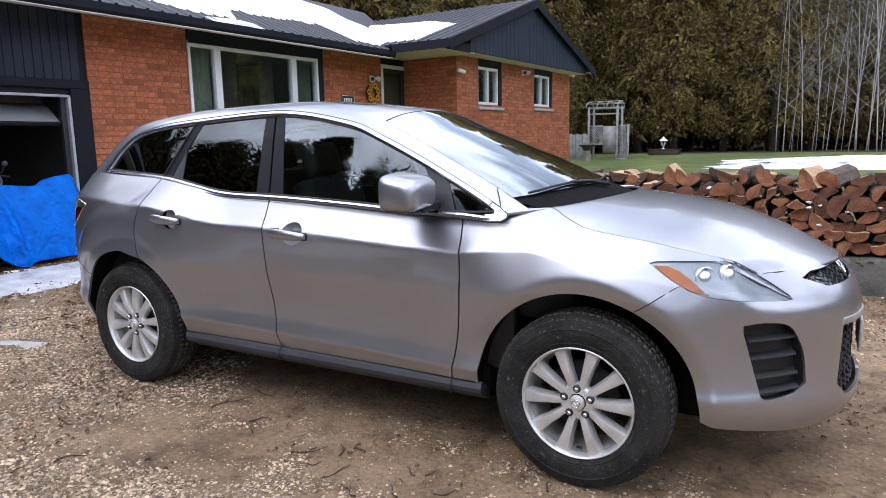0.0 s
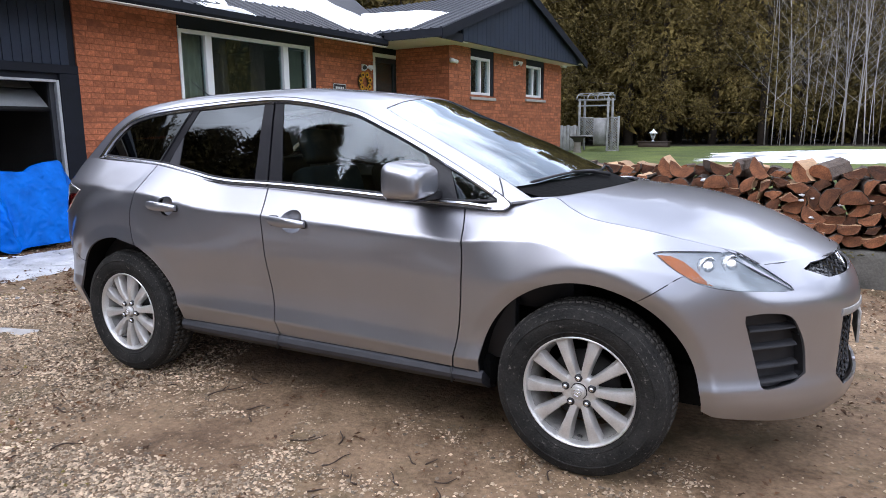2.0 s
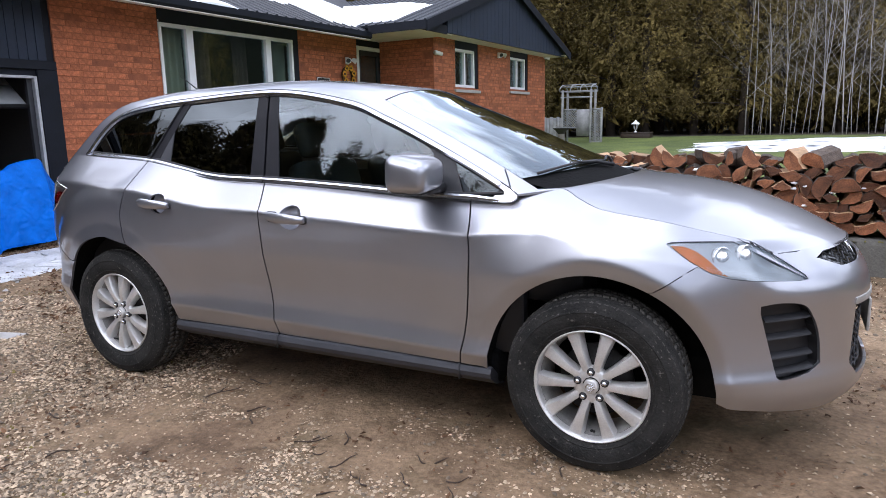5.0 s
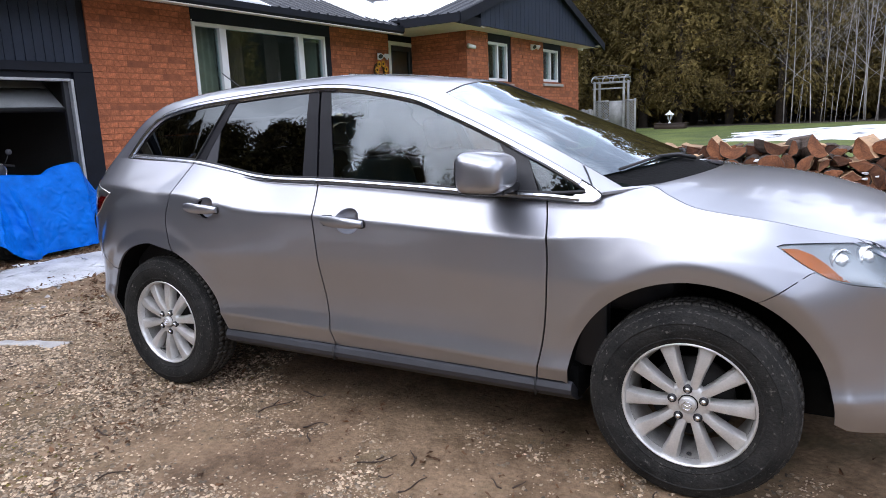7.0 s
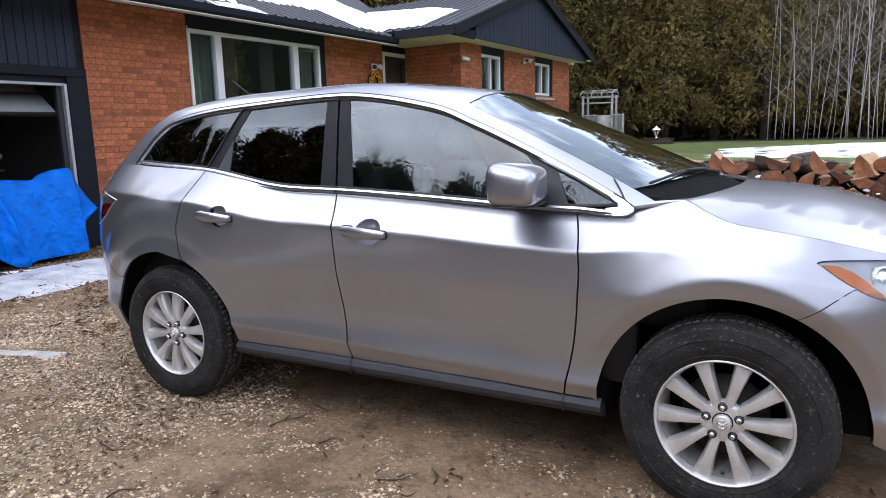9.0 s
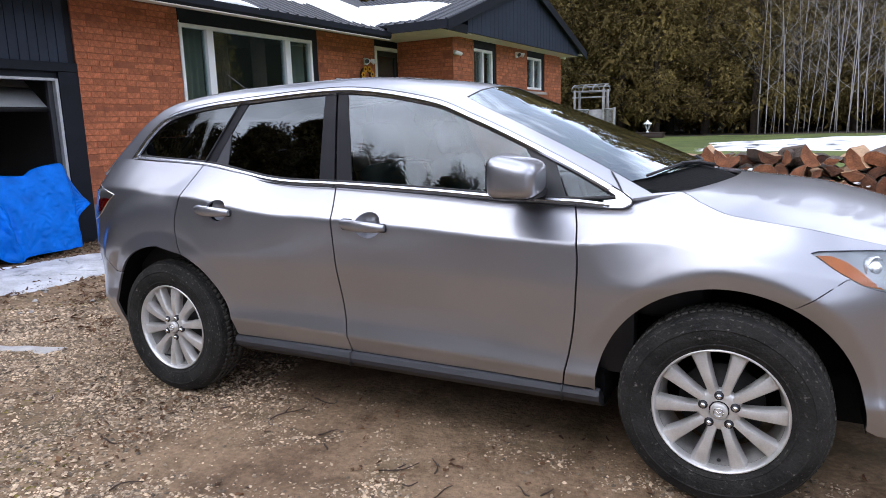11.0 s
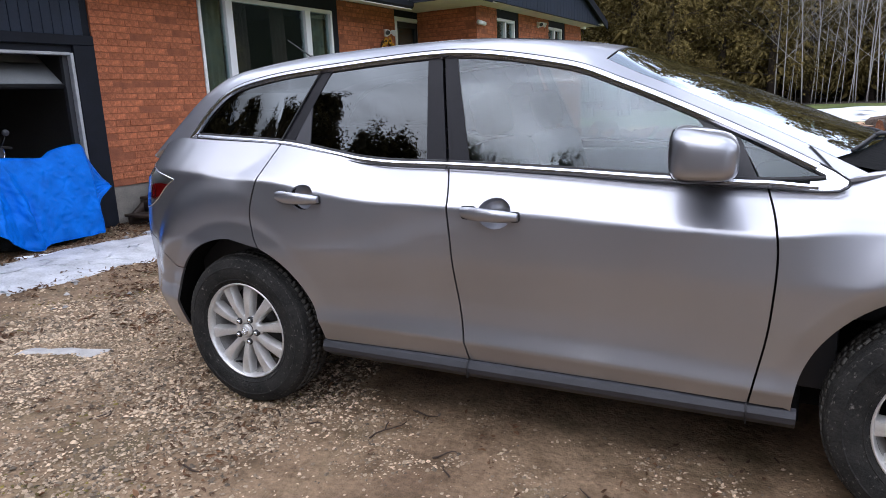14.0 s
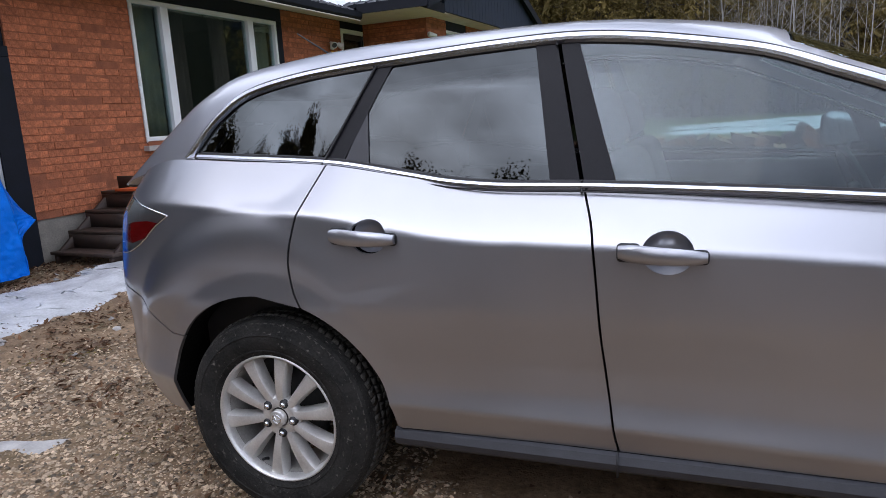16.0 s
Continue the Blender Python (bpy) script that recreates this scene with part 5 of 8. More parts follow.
for x, y, ln, a in twig_spots:
    bm = bmesh.new()
    d = Vector((math.cos(radians(a)), math.sin(radians(a)), 0))
    s = Vector((-d.y, d.x, 0))
    c = Vector((x, y, height(x, y) + 0.008))
    P = [c + d * ln * (t - 0.5) + s * ln * 0.10 * math.sin(5 * t + x * 9) + Vector((0, 0, 0.008 * math.sin(3 * t + y * 7))) for t in np.linspace(0, 1, 6)]
    tube(bm, P, [0.0042, 0.0040, 0.0036, 0.003, 0.0024, 0.0016], 5)
    if ln > 0.14:
        tube(bm, [P[2], P[2] + d * ln * 0.18 + s * ln * 0.14, P[2] + d * ln * 0.30 + s * ln * 0.20], [0.004, 0.003, 0.0015], 5)
    tagged(link_mesh("twig", bm, TWIG), "short dark broken twig on the drive", "twig", "fallen twigs")

# ---- snow on the ground ----
def blanket(name, outline, thick, material, label, seg=0.07, rough=0.04, kind=""):
    """A low mound with an uneven rim: outline(t, s) gives the place; s across from 0 to 1."""
    bm = bmesh.new()
    nt, ns = outline["n"]
    rows = []
    for i in range(nt + 1):
        row = []
        for j in range(ns + 1):
            t, s = i / nt, j / ns
            x, y = outline["at"](t, s)
            e = min(s, 1 - s, t * outline["ends"], (1 - t) * outline["ends"]) * 2
            x += rough * noise.noise((x * 2.3, y * 2.3, 5.0)) * 2 + rough * noise.noise((x * 7, y * 7, 1.0))
            y += rough * noise.noise((x * 2.3, y * 2.3, 15.0)) * 2 + rough * noise.noise((x * 7, y * 7, 11.0))
            z = height(x, y) - 0.012 + thick * min(1, e * 2.2) ** 0.55 * (0.75 + 0.35 * noise.noise((x * 3, y * 3, 2.0)) + 0.2 * noise.noise((x * 9, y * 9, 3.0)))
            row.append(bm.verts.new((x, y, z)))
        rows.append(row)
    for a, b in zip(rows, rows[1:]):
        for j in range(ns):
            bm.faces.new((a[j], b[j], b[j + 1], a[j + 1]))
    bmesh.ops.recalc_face_normals(bm, faces=bm.faces[:])
    return tagged(link_mesh(name, bm, material), label, "snow", kind=kind)


blanket("snow_bank", {"n": (220, 30), "ends": 4, "at": lambda t, s: (-5.68 + 0.12 * math.sin(9 * t) - 0.05 * t + s * (1.02 + 0.22 * math.sin(14 * t + 1)), -3.6 + 9.6 * t)}, 0.075, GREY_SNOW, "strip of old wet snow along the house", rough=0.13, kind="structure")
blanket("snow_crust", {"n": (10, 6), "ends": 2, "at": lambda t, s: (-6.05 + 0.25 * t + 0.12 * s, 0.75 + 0.28 * t)}, 0.045, SNOW, "small lump of snow under the tarpaulin", rough=0.02, kind="structure")
blanket("ice_patch", {"n": (20, 8), "ends": 2, "at": lambda t, s: (-3.28 + 0.60 * t, -0.99 + 0.22 * t + 0.16 * s)}, 0.030, ICE, "thin patch of dirty ice on gravel", rough=0.05, kind="structure")
blanket("snow_strip", {"n": (70, 16), "ends": 8, "at": lambda t, s: (-9.5 + 7.3 * t, -5.75 + 1.3 * s + 0.1 * math.sin(7 * t))}, 0.06, GREY_SNOW, "strip of old snow beside the drive", rough=0.10, kind="structure")
blanket("lawn_snow", {"n": (60, 20), "ends": 6, "at": lambda t, s: (-0.9 + 22 * t, 17.5 - 0.4 * t + s * (5.0 + 6.5 * min(1, 2.6 * t)))}, 0.07, SNOW, "white snow lying on the lawn", rough=0.35, kind="structure")

# ---- retaining kerb and wood pile ----
CONCRETE = mat("old_concrete", (0.085, 0.08, 0.068), 0.85, 0, 0.5, 4, 60, 0.5, 30)
bm = bmesh.new()
rows = []
for i in range(106):
    x = -1.7 + 9.7 * i / 105
    w = 0.012 * noise.noise((x * 2, 0, 0)) + 0.012 * noise.noise((x * 7, 0, 3))
    rows.append([bm.verts.new((x, WALL_Y + y + w, z + w * 0.7)) for y, z in ((-0.13, -0.05), (-0.12, 0.10), (-0.11, 0.27), (-0.095, 0.305), (-0.07, 0.318), (0.06, 0.322), (0.06, -0.05))])
for a, b in zip(rows, rows[1:]):
    for k in range(6):
        bm.faces.new((a[k], b[k], b[k + 1], a[k + 1]))
bm.faces.new(rows[0]), bm.faces.new(rows[-1])
bmesh.ops.recalc_face_normals(bm, faces=bm.faces[:])
tagged(link_mesh("retaining_wall", bm, CONCRETE, True, 40), "low dark mossy concrete retaining wall", "wall", kind="structure")
mp_, ms_ = [], []
for i in range(900):
    x, y = rng.uniform(-1.6, 7.8), WALL_Y + rng.uniform(-0.12, 0.05)
    if noise.noise((x * 2.5, 0, 7)) > -0.1:
        mp_.append((x, y, 0.305 - max(0, WALL_Y - 0.09 - y) * 1.5))
        ms_.append(rng.uniform(0.008, 0.022))
scatter("moss_tufts", mp_, ms_, shapes, faces, MOSS, "green brown moss on the concrete edge", 0.1, "moss")

END_WOOD = mat("split_wood_end", (0.088, 0.031, 0.014), 0.8, 0, 0.5, 11, 90, 0.5, 60, rnd=0.6, tint=(0.18, 0.070, 0.031))
SPLIT_WOOD = mat("split_wood", (0.40, 0.25, 0.14), 0.8, 0, 0.4, 8, 80, 0.4, 60, rnd=0.35, stretch=(1, 0.15, 1))
BARK = mat("log_bark", (0.075, 0.055, 0.042), 0.9, 0, 0.5, 16, 90, 0.8, 50, rnd=0.3)


def log_mesh(k):
    """A split billet along y, cut end at y = 0: a wedge with bark on the round side."""
    r = random.Random(k)
    sweep = r.choice((105, 130, 155, 180, 180, 205, 170, 185))
    n = 9
    R = r.uniform(0.080, 0.128)
    apex = (r.uniform(-0.012, 0.012), r.uniform(-0.014, 0.014))
    prof = [apex]
    a0 = 270 - sweep / 2
    for i in range(n + 1):
        a = radians(a0 + sweep * i / n)
        q = R * r.uniform(0.92, 1.05)
        prof.append((q * math.cos(a), q * math.sin(a)))
    mid_a, mid_b = ((0.5 * (apex[0] + e[0]) + r.uniform(-0.012, 0.012), 0.5 * (apex[1] + e[1]) + r.uniform(-0.012, 0.016)) for e in (prof[1], prof[-1]))
    prof = [apex, mid_a] + prof[1:] + [mid_b]
    top = max(p[1] for p in prof)
    bot = min(p[1] for p in prof)
    prof = [(x, y - (top + bot) / 2) for x, y in prof]
    bm = bmesh.new()
    rings = []
    for j, yy in enumerate((0.0, 0.012, 0.2, 0.39, 0.40)):
        tw = 0.05 * (yy - 0.2)
        sc = 0.97 if j in (0, 4) else 1.0
        rings.append([bm.verts.new((x * sc + 0.006 * r.uniform(-1, 1) + z * tw, yy + (r.uniform(-0.006, 0.006) if j in (0, 4) else 0), z * sc + 0.005 * r.uniform(-1, 1))) for x, z in prof])
    m = len(prof)
    for a, b in zip(rings, rings[1:]):
        for i in range(m):
            f = bm.faces.new((a[i], a[(i + 1) % m], b[(i + 1) % m], b[i]))
            f.material_index = 1 if i in (0, 1, m - 2, m - 1) else 2
    for ring in (rings[0], rings[-1]):
        f = bm.faces.new(ring)
        f.material_index = 0
    bmesh.ops.recalc_face_normals(bm, faces=bm.faces[:])
    me = bpy.data.meshes.new("log")
    for e in bm.edges:
        if len(e.link_faces) == 2 and e.calc_face_angle(0) > radians(40):
            e.smooth = False
    bm.to_mesh(me)
    bm.free()
    for k in (END_WOOD, SPLIT_WOOD, BARK):
        me.materials.append(k)
    return me, (min(p[1] for p in prof), max(p[1] for p in prof), max(p[0] for p in prof))


LOGS = [log_mesh(k) for k in range(16)]
lr = random.Random(5)


def put_log(x, y, z, k, roll, yaw=0, pitch=0):
    ob = new("log", LOGS[k][0])
    ob.matrix_world = pose(x, y, z, pitch, roll, yaw)
    return tagged(ob, "split firewood log with reddish cut end stacked in a pile", "firewood", "stacked firewood")


LOG_Y = WALL_Y - 0.06
for row in range(7):
    z = 0.395 + 0.0985 * row
    x = -1.40 + (0.08 if row % 2 else 0) + (0.04 * row if row < 6 else 0.2)
    while x < 6.6:
        k = lr.randrange(16)
        if row == 6 and (lr.random() < 0.14):
            x += lr.uniform(0.08, 0.22)
            continue
        roll = lr.choice((0, 180, 0, 150, 40, -35, 140, 210, 90, -90)) + lr.uniform(-25, 25)
        if row == 6:
            roll = lr.choice((0, 0, 10, -20, 180, 60, -60)) + lr.uniform(-15, 15)
        put_log(x, LOG_Y + lr.uniform(-0.03, 0.05), z + lr.uniform(-0.02, 0.02) + (0.01 if row == 6 else 0), k, roll, lr.uniform(-6, 6) + (lr.uniform(-22, 22) if row == 6 else 0), lr.uniform(-3, 3) + (lr.uniform(-14, 4) if row == 6 else 0))
        x += lr.uniform(0.135, 0.195)
# second stack behind, so that the pile has depth
back = []
for row in range(6):
    x = -1.30 + (0.1 if row % 2 else 0)
    while x < 6.4:
        back.append((LOGS[lr.randrange(16)][0], pose(x, LOG_Y + 0.43 + lr.uniform(-0.03, 0.04), 0.40 + 0.116 * row, 0, lr.choice((0, 180, 20, 160)) + lr.uniform(-12, 12), lr.uniform(-4, 4))))
        x += lr.uniform(0.165, 0.20)
bm = bmesh.new()
for me, m in back:
    k = len(bm.verts)
    bm.from_mesh(me)
    bm.verts.ensure_lookup_table()
    bmesh.ops.transform(bm, matrix=m, verts=bm.verts[k:])
tagged(link_mesh("firewood_stack", bm, [END_WOOD, SPLIT_WOOD, BARK], False), "rear row of stacked split firewood", "firewood", kind="stuff")
# bits of snow caught between the logs
for i in range(22):
    x, z = lr.uniform(0.8, 6.0), lr.uniform(0.42, 0.98)
    bm = bmesh.new()
    bmesh.ops.create_icosphere(bm, subdivisions=2, radius=1)
    s = lr.uniform(0.010, 0.020)
    for v in bm.verts:
        v.co = Vector((v.co.x * s * 1.5, v.co.y * s, v.co.z * s * 0.7)) * (1 + 0.9 * noise.noise(v.co * 1.9 + Vector((i, 0, 0))))
        v.co += Vector((x, LOG_Y - 0.0, z))
    tagged(link_mesh("snow_clump", bm, SNOW), "small clump of snow between logs", "snow", "snow in the wood pile")


# ---- the house: u out from the main wall, v along it ----
HM = Matrix.Translation((-6.775, 0, 0)) @ Matrix.Rotation(radians(-3.15), 4, "Z")
BRICK = mat("red_brick", (0.335, 0.102, 0.046), 0.85, 0, 0.38, 14, 90, 0.8, 45, rnd=0.17, tint=(0.44, 0.142, 0.062))
MORTAR = mat("red_mortar", (0.29, 0.096, 0.046), 0.92, 0, 0.3, 8, 90, 0.3, 80)
SIDING = mat("navy_siding", (0.024, 0.032, 0.050), 0.6, 0, 0.25, 3, 60, 0.05, 40, spec=0.25)
DARK_FRAME = mat("dark_trim", (0.009, 0.011, 0.017), 0.6, 0, 0.25, 5, 60, 0.05, 60, spec=0.22)
WHITE = mat("white_vinyl", (0.84, 0.85, 0.85), 0.45, 0, 0.08, 4, 60)
CREAM = mat("cream_soffit", (0.66, 0.62, 0.54), 0.6, 0, 0.12, 3, 60)
STEEL = mat("dark_steel_roof", (0.016, 0.019, 0.026), 0.5, 0.0, 0.2, 4, 60)
BLOCK = mat("foundation_block", (0.22, 0.20, 0.17), 0.9, 0, 0.3, 5, 60, 0.3, 40)
# near-black colour stands in for the gloom of the unlit rooms
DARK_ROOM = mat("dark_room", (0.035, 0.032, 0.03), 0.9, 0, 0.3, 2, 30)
CURTAIN = mat("curtain", (0.30, 0.21, 0.19), 0.9, 0, 0.2, 6, 90)
SHEER = mat("green_sheer", (0.46, 0.48, 0.40), 0.9, 0, 0.2, 5, 90)
HOUSE_GLASS = glass_mat("window_glass", (0.75, 0.8, 0.78), mixin=0.0, gloss=0.7)
OLD_WOOD = mat("dark_wet_wood", (0.045, 0.028, 0.020), 0.6, 0, 0.4, 6, 60, 0.2, 40, stretch=(4, 0.5, 4))
ORANGE = mat("orange_board", (0.55, 0.09, 0.02), 0.6, 0, 0.2, 8, 60)
FLOOR_CEMENT = mat("garage_floor", (0.085, 0.075, 0.065), 0.8, 0, 0.3, 3, 40, 0.1, 30)


def hs(name, bm, material, label, category, smooth=False, angle=None, kind="structure"):
    ob = link_mesh(name, bm, material, smooth, angle)
    ob.matrix_world = HM
    return tagged(ob, label, category, kind=kind)


def h_empty(name, label, category, kind="structure"):
    return thing(name, label, category, HM.copy(), kind=kind)


def hpart(name, bm, material, parent, label="", smooth=False):
    ob = link_mesh(name, bm, material, smooth)
    ob.parent = parent
    if label:
        ob["label"] = label
    return ob


COURSE, BR_H, BR_L = 0.0815, 0.0715, 0.32
brng = random.Random(3)


def courses(v0, v1, z0, z1, gaps):
    """Brick spans (v0, v1, z) of a wall face with openings."""
    out, k, z = [], 0, z0
    while z + BR_H <= z1 + 0.02:
        spans = [(v0, v1)]
        for a, b, lo, hi in gaps:
            if z + BR_H * 0.5 > lo and z + BR_H * 0.5 < hi:
                nxt = []
                for s, e in spans:
                    if b <= s or a >= e:
                        nxt.append((s, e))
                    else:
                        if a > s:
                            nxt.append((s, a))
                        if b < e:
                            nxt.append((b, e))
                spans = nxt
        for s, e in spans:
            v = s
            first = True
            while v < e - 0.02:
                ln = BR_L * brng.choice((1, 1, 0.85, 0.62, 1.15))
                if first and k % 2:
                    ln = BR_L * brng.choice((0.5, 0.62))
                first = False
                w = min(v + ln, e)
                if e - w < 0.06:
                    w = e
                out.append((v + 0.0028, w - 0.0028, z))
                v = w
        z += COURSE
        k += 1
    return out


def brick_rest(name, spans, place, parent):
    """All the bricks of a wall face that stays far off, joined."""
    co, fs = [], []
    for a, b, z in spans:
        d = brng.uniform(-0.006, 0.005)
        i = len(co)
        for q, dep in ((0.0, -0.03), (0.004, d)):
            co += [place(a + q, z + q, dep), place(b - q, z + q, dep), place(b - q, z + BR_H - q, dep), place(a + q, z + BR_H - q, dep)]
        fs.append((i + 4, i + 5, i + 6, i + 7))
        for k in range(4):
            fs.append((i + k, i + (k + 1) % 4, i + 4 + (k + 1) % 4, i + 4 + k))
    me = bpy.data.meshes.new(name)
    me.from_pydata(co, [], fs)
    me.materials.append(BRICK)
    ob = new(name, me)
    ob.parent = parent
    return tagged(ob, "", "", kind="stuff")


def wall_boxes(bm, u0, u1, v0, v1, z0, z1, gaps):
    """Backing of a wall with openings through it, along v."""
    vs = sorted({v0, v1, *[g for a in gaps for g in a[:2]]})
    for a, b in zip(vs, vs[1:]):
        cut = sorted([(g[2], g[3]) for g in gaps if g[0] <= a + 1e-6 and g[1] >= b - 1e-6])
        z = z0
        for lo, hi in cut + [(z1, z1)]:
            if lo > z + 1e-4:
                box(bm, u0, u1, a, b, z, lo)
            z = max(z, hi)


WALL_TOP = 3.19
GAR = (-2.75, 2.19, 0.0, 2.08)
WIN = (4.10, 7.19, 1.22, WALL_TOP)
DOOR = (9.01, 10.0, 0.95, WALL_TOP)
bm = bmesh.new()
wall_boxes(bm, -0.25, -0.0045, 2.47, 10.06, 0.49, WALL_TOP, [WIN, DOOR])
wall_main = hs("wall_main", bm, MORTAR, "red brick house wall with raked joints", "wall")
main_spans = courses(2.47, 10.06, 0.495, WALL_TOP - 0.01, [WIN, DOOR])
near = [s for s in main_spans if s[1] < 4.12]
rest = [s for s in main_spans if s[1] >= 4.12]
brick_rest("brickwork", rest, lambda v, z, d: (d, v, z), wall_main)
bm = bmesh.new()
box(bm, -0.25, -0.02, 2.47, 10.06, -0.1, 0.488)
hs("foundation", bm, BLOCK, "grey plastered foundation under the bricks", "foundation")

# garage front: vertical siding, dark trim, white door frame
bm = bmesh.new()
wall_boxes(bm, -0.25, -0.03, -7.0, 2.47, 0.0, WALL_TOP, [GAR])
wall_garage = hs("wall_garage", bm, DARK_FRAME, "navy vertical board siding over garage door", "wall")
v = -6.95
while v < 2.28:
    w = 0.118
    z0 = 2.30 if v + w > -2.95 else 0.02
    bmx = boxed(-0.03, -0.008 + brng.uniform(-0.002, 0.002), v, v + w - 0.006, z0, WALL_TOP, bev=0.003, segs=1)
    hpart("siding_board", bmx, SIDING, wall_garage)
    v += w
for a in ((-0.03, 0.022, 2.205, 2.468, -0.02, 2.185), (-0.03, 0.022, -2.95, 2.468, 2.188, 2.30), (-0.03, 0.03, -2.95, -2.77, -0.02, 2.185)):
    hpart("trim_board", boxed(*a, bev=0.004, segs=1), DARK_FRAME, wall_garage)
ALUMIN = mat("dull_aluminium", (0.46, 0.47, 0.48), 0.5, 0.3, 0.2, 5, 60)
PANEL = mat("garage_panel", (0.26, 0.27, 0.27), 0.6, 0, 0.15, 4, 50)
frame_g = h_empty("garage_frame", "dull grey metal garage door frame", "door frame")
for a in ((-0.06, 0.012, 2.160, 2.200, 0.0, 2.10), (-0.06, 0.012, -2.76, 2.158, 2.072, 2.105), (-0.06, 0.012, -2.76, -2.70, 0.0, 2.044)):
    hpart("jamb", boxed(*a, bev=0.004, segs=1), ALUMIN, frame_g)
hpart("jamb_stop", boxed(-0.12, -0.061, 2.10, 2.16, 0.0, 2.10), GREY_TRIM, frame_g)
# raised door leaf, tilted in
gd = thing("garage_door", "white panel garage door raised halfway", "garage door", HM @ pose(-0.12, -2.70, 1.735, 0, -52, 0))
for k in range(3):
    part("panel", boxed(-0.03, 0.02, 0.01, 4.80, 0.005 + 0.43 * k, 0.425 + 0.43 * k, bev=0.008, segs=1), PANEL, gd)
part("bottom_seal", boxed(-0.03, 0.022, 0.01, 4.80, -0.03, 0.004), BLACK_TRIM, gd)
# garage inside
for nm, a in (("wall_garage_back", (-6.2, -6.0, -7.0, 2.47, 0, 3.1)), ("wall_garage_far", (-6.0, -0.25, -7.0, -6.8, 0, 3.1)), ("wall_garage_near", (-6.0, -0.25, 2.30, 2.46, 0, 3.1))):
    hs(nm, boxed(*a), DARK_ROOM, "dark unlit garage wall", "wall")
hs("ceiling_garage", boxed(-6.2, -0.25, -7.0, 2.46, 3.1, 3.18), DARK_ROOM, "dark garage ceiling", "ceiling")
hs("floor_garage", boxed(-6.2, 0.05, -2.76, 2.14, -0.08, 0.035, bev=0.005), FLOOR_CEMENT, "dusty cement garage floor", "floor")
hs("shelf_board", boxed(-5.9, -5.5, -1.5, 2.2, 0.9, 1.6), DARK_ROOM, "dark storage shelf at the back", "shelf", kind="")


def casement(name, u, v0, v1, z0, z1, mull, label, room=True, frame_w=0.06, sill=True, sheers=()):
    """White vinyl window in an opening: frame, mullions, panes, sill, dim room behind."""
    w = h_empty(name, label, "window")
    f = frame_w
    for a in ((v0, v1, z0, z0 + f), (v0, v1, z1 - f, z1), (v0, v0 + f, z0 + f, z1 - f), (v1 - f, v1, z0 + f, z1 - f)):
        hpart("window_frame", boxed(u - 0.09, u + 0.012, a[0], a[1], a[2], a[3], bev=0.004, segs=1), WHITE, w)
    edges = [v0 + f]
    for m, mw in mull:
        hpart("mullion", boxed(u - 0.085, u + 0.010, m - mw / 2, m + mw / 2, z0 + f, z1 - f, bev=0.004, segs=1), WHITE, w)
        edges += [m - mw / 2, m + mw / 2]
    edges.append(v1 - f)
    for a, b in zip(edges[::2], edges[1::2]):
        ob = hpart("pane", boxed(u - 0.05, u - 0.044, a - 0.005, b + 0.005, z0 + f - 0.005, z1 - f + 0.005), HOUSE_GLASS, w)
        ob.visible_shadow = False
    if sill:
        hpart("window_sill", boxed(u - 0.05, u + 0.10, v0 - 0.06, v1 + 0.16, z0 - 0.12, z0 - 0.055, bev=0.006, segs=1), SILL, w)
        hpart("sill_board", boxed(u - 0.05, u + 0.03, v0, v1, z0 - 0.053, z0 - 0.003), MORTAR, w)
    return w


def drape(name, u, v0, v1, z0, z1, material, label, waves=9, amp=0.03):
    bm = bmesh.new()
    n = 60
    a, b = [], []
    for i in range(n + 1):
        t = i / n
        d = amp * math.sin(waves * 2 * math.pi * t + 1.3 * math.sin(5 * t))
        a.append(bm.verts.new((u + d, v0 + (v1 - v0) * t, z0)))
        b.append(bm.verts.new((u + d * 0.7, v0 + (v1 - v0) * t, z1)))
    for i in range(n):
        bm.faces.new((a[i], a[i + 1], b[i + 1], b[i]))
    ob = hs(name, bm, material, label, "curtain", True, kind="")
    md = ob.modifiers.new("thick", "SOLIDIFY")
    md.thickness = 0.004
    return ob


casement("window_1", -0.01, 4.11, 7.05, 1.24, 2.99, [(4.685, 0.13), (6.41, 0.13)], "large white three-part picture window", frame_w=0.055)
hs("window_header", boxed(-0.05, 0.004, 4.105, 7.185, 2.996, WALL_TOP - 0.002), DARK_FRAME, "dark board above the picture window", "trim")
hs("window_jamb_board", boxed(-0.05, 0.004, 7.056, 7.185, 1.22, 2.994), DARK_FRAME, "dark board beside the picture window", "trim")
drape("curtain", -0.16, 4.16, 4.66, 1.3, 2.98, SHEER, "pale green sheer curtain behind side pane", 5)
drape("curtain", -0.16, 6.47, 7.0, 1.3, 2.98, SHEER, "pale green sheer curtain behind side pane", 5)
drape("curtain", -0.34, 4.95, 5.35, 1.3, 2.98, CURTAIN, "long brown curtain in the picture window", 5, 0.05)
drape("curtain", -0.34, 5.85, 6.2, 1.3, 2.98, CURTAIN, "long brown curtain in the picture window", 4, 0.05)
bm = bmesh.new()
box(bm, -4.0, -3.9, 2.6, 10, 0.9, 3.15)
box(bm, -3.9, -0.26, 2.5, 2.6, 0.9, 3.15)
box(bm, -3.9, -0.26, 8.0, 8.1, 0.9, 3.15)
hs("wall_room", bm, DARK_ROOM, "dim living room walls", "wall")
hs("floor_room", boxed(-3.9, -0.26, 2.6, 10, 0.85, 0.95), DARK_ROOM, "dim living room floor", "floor")
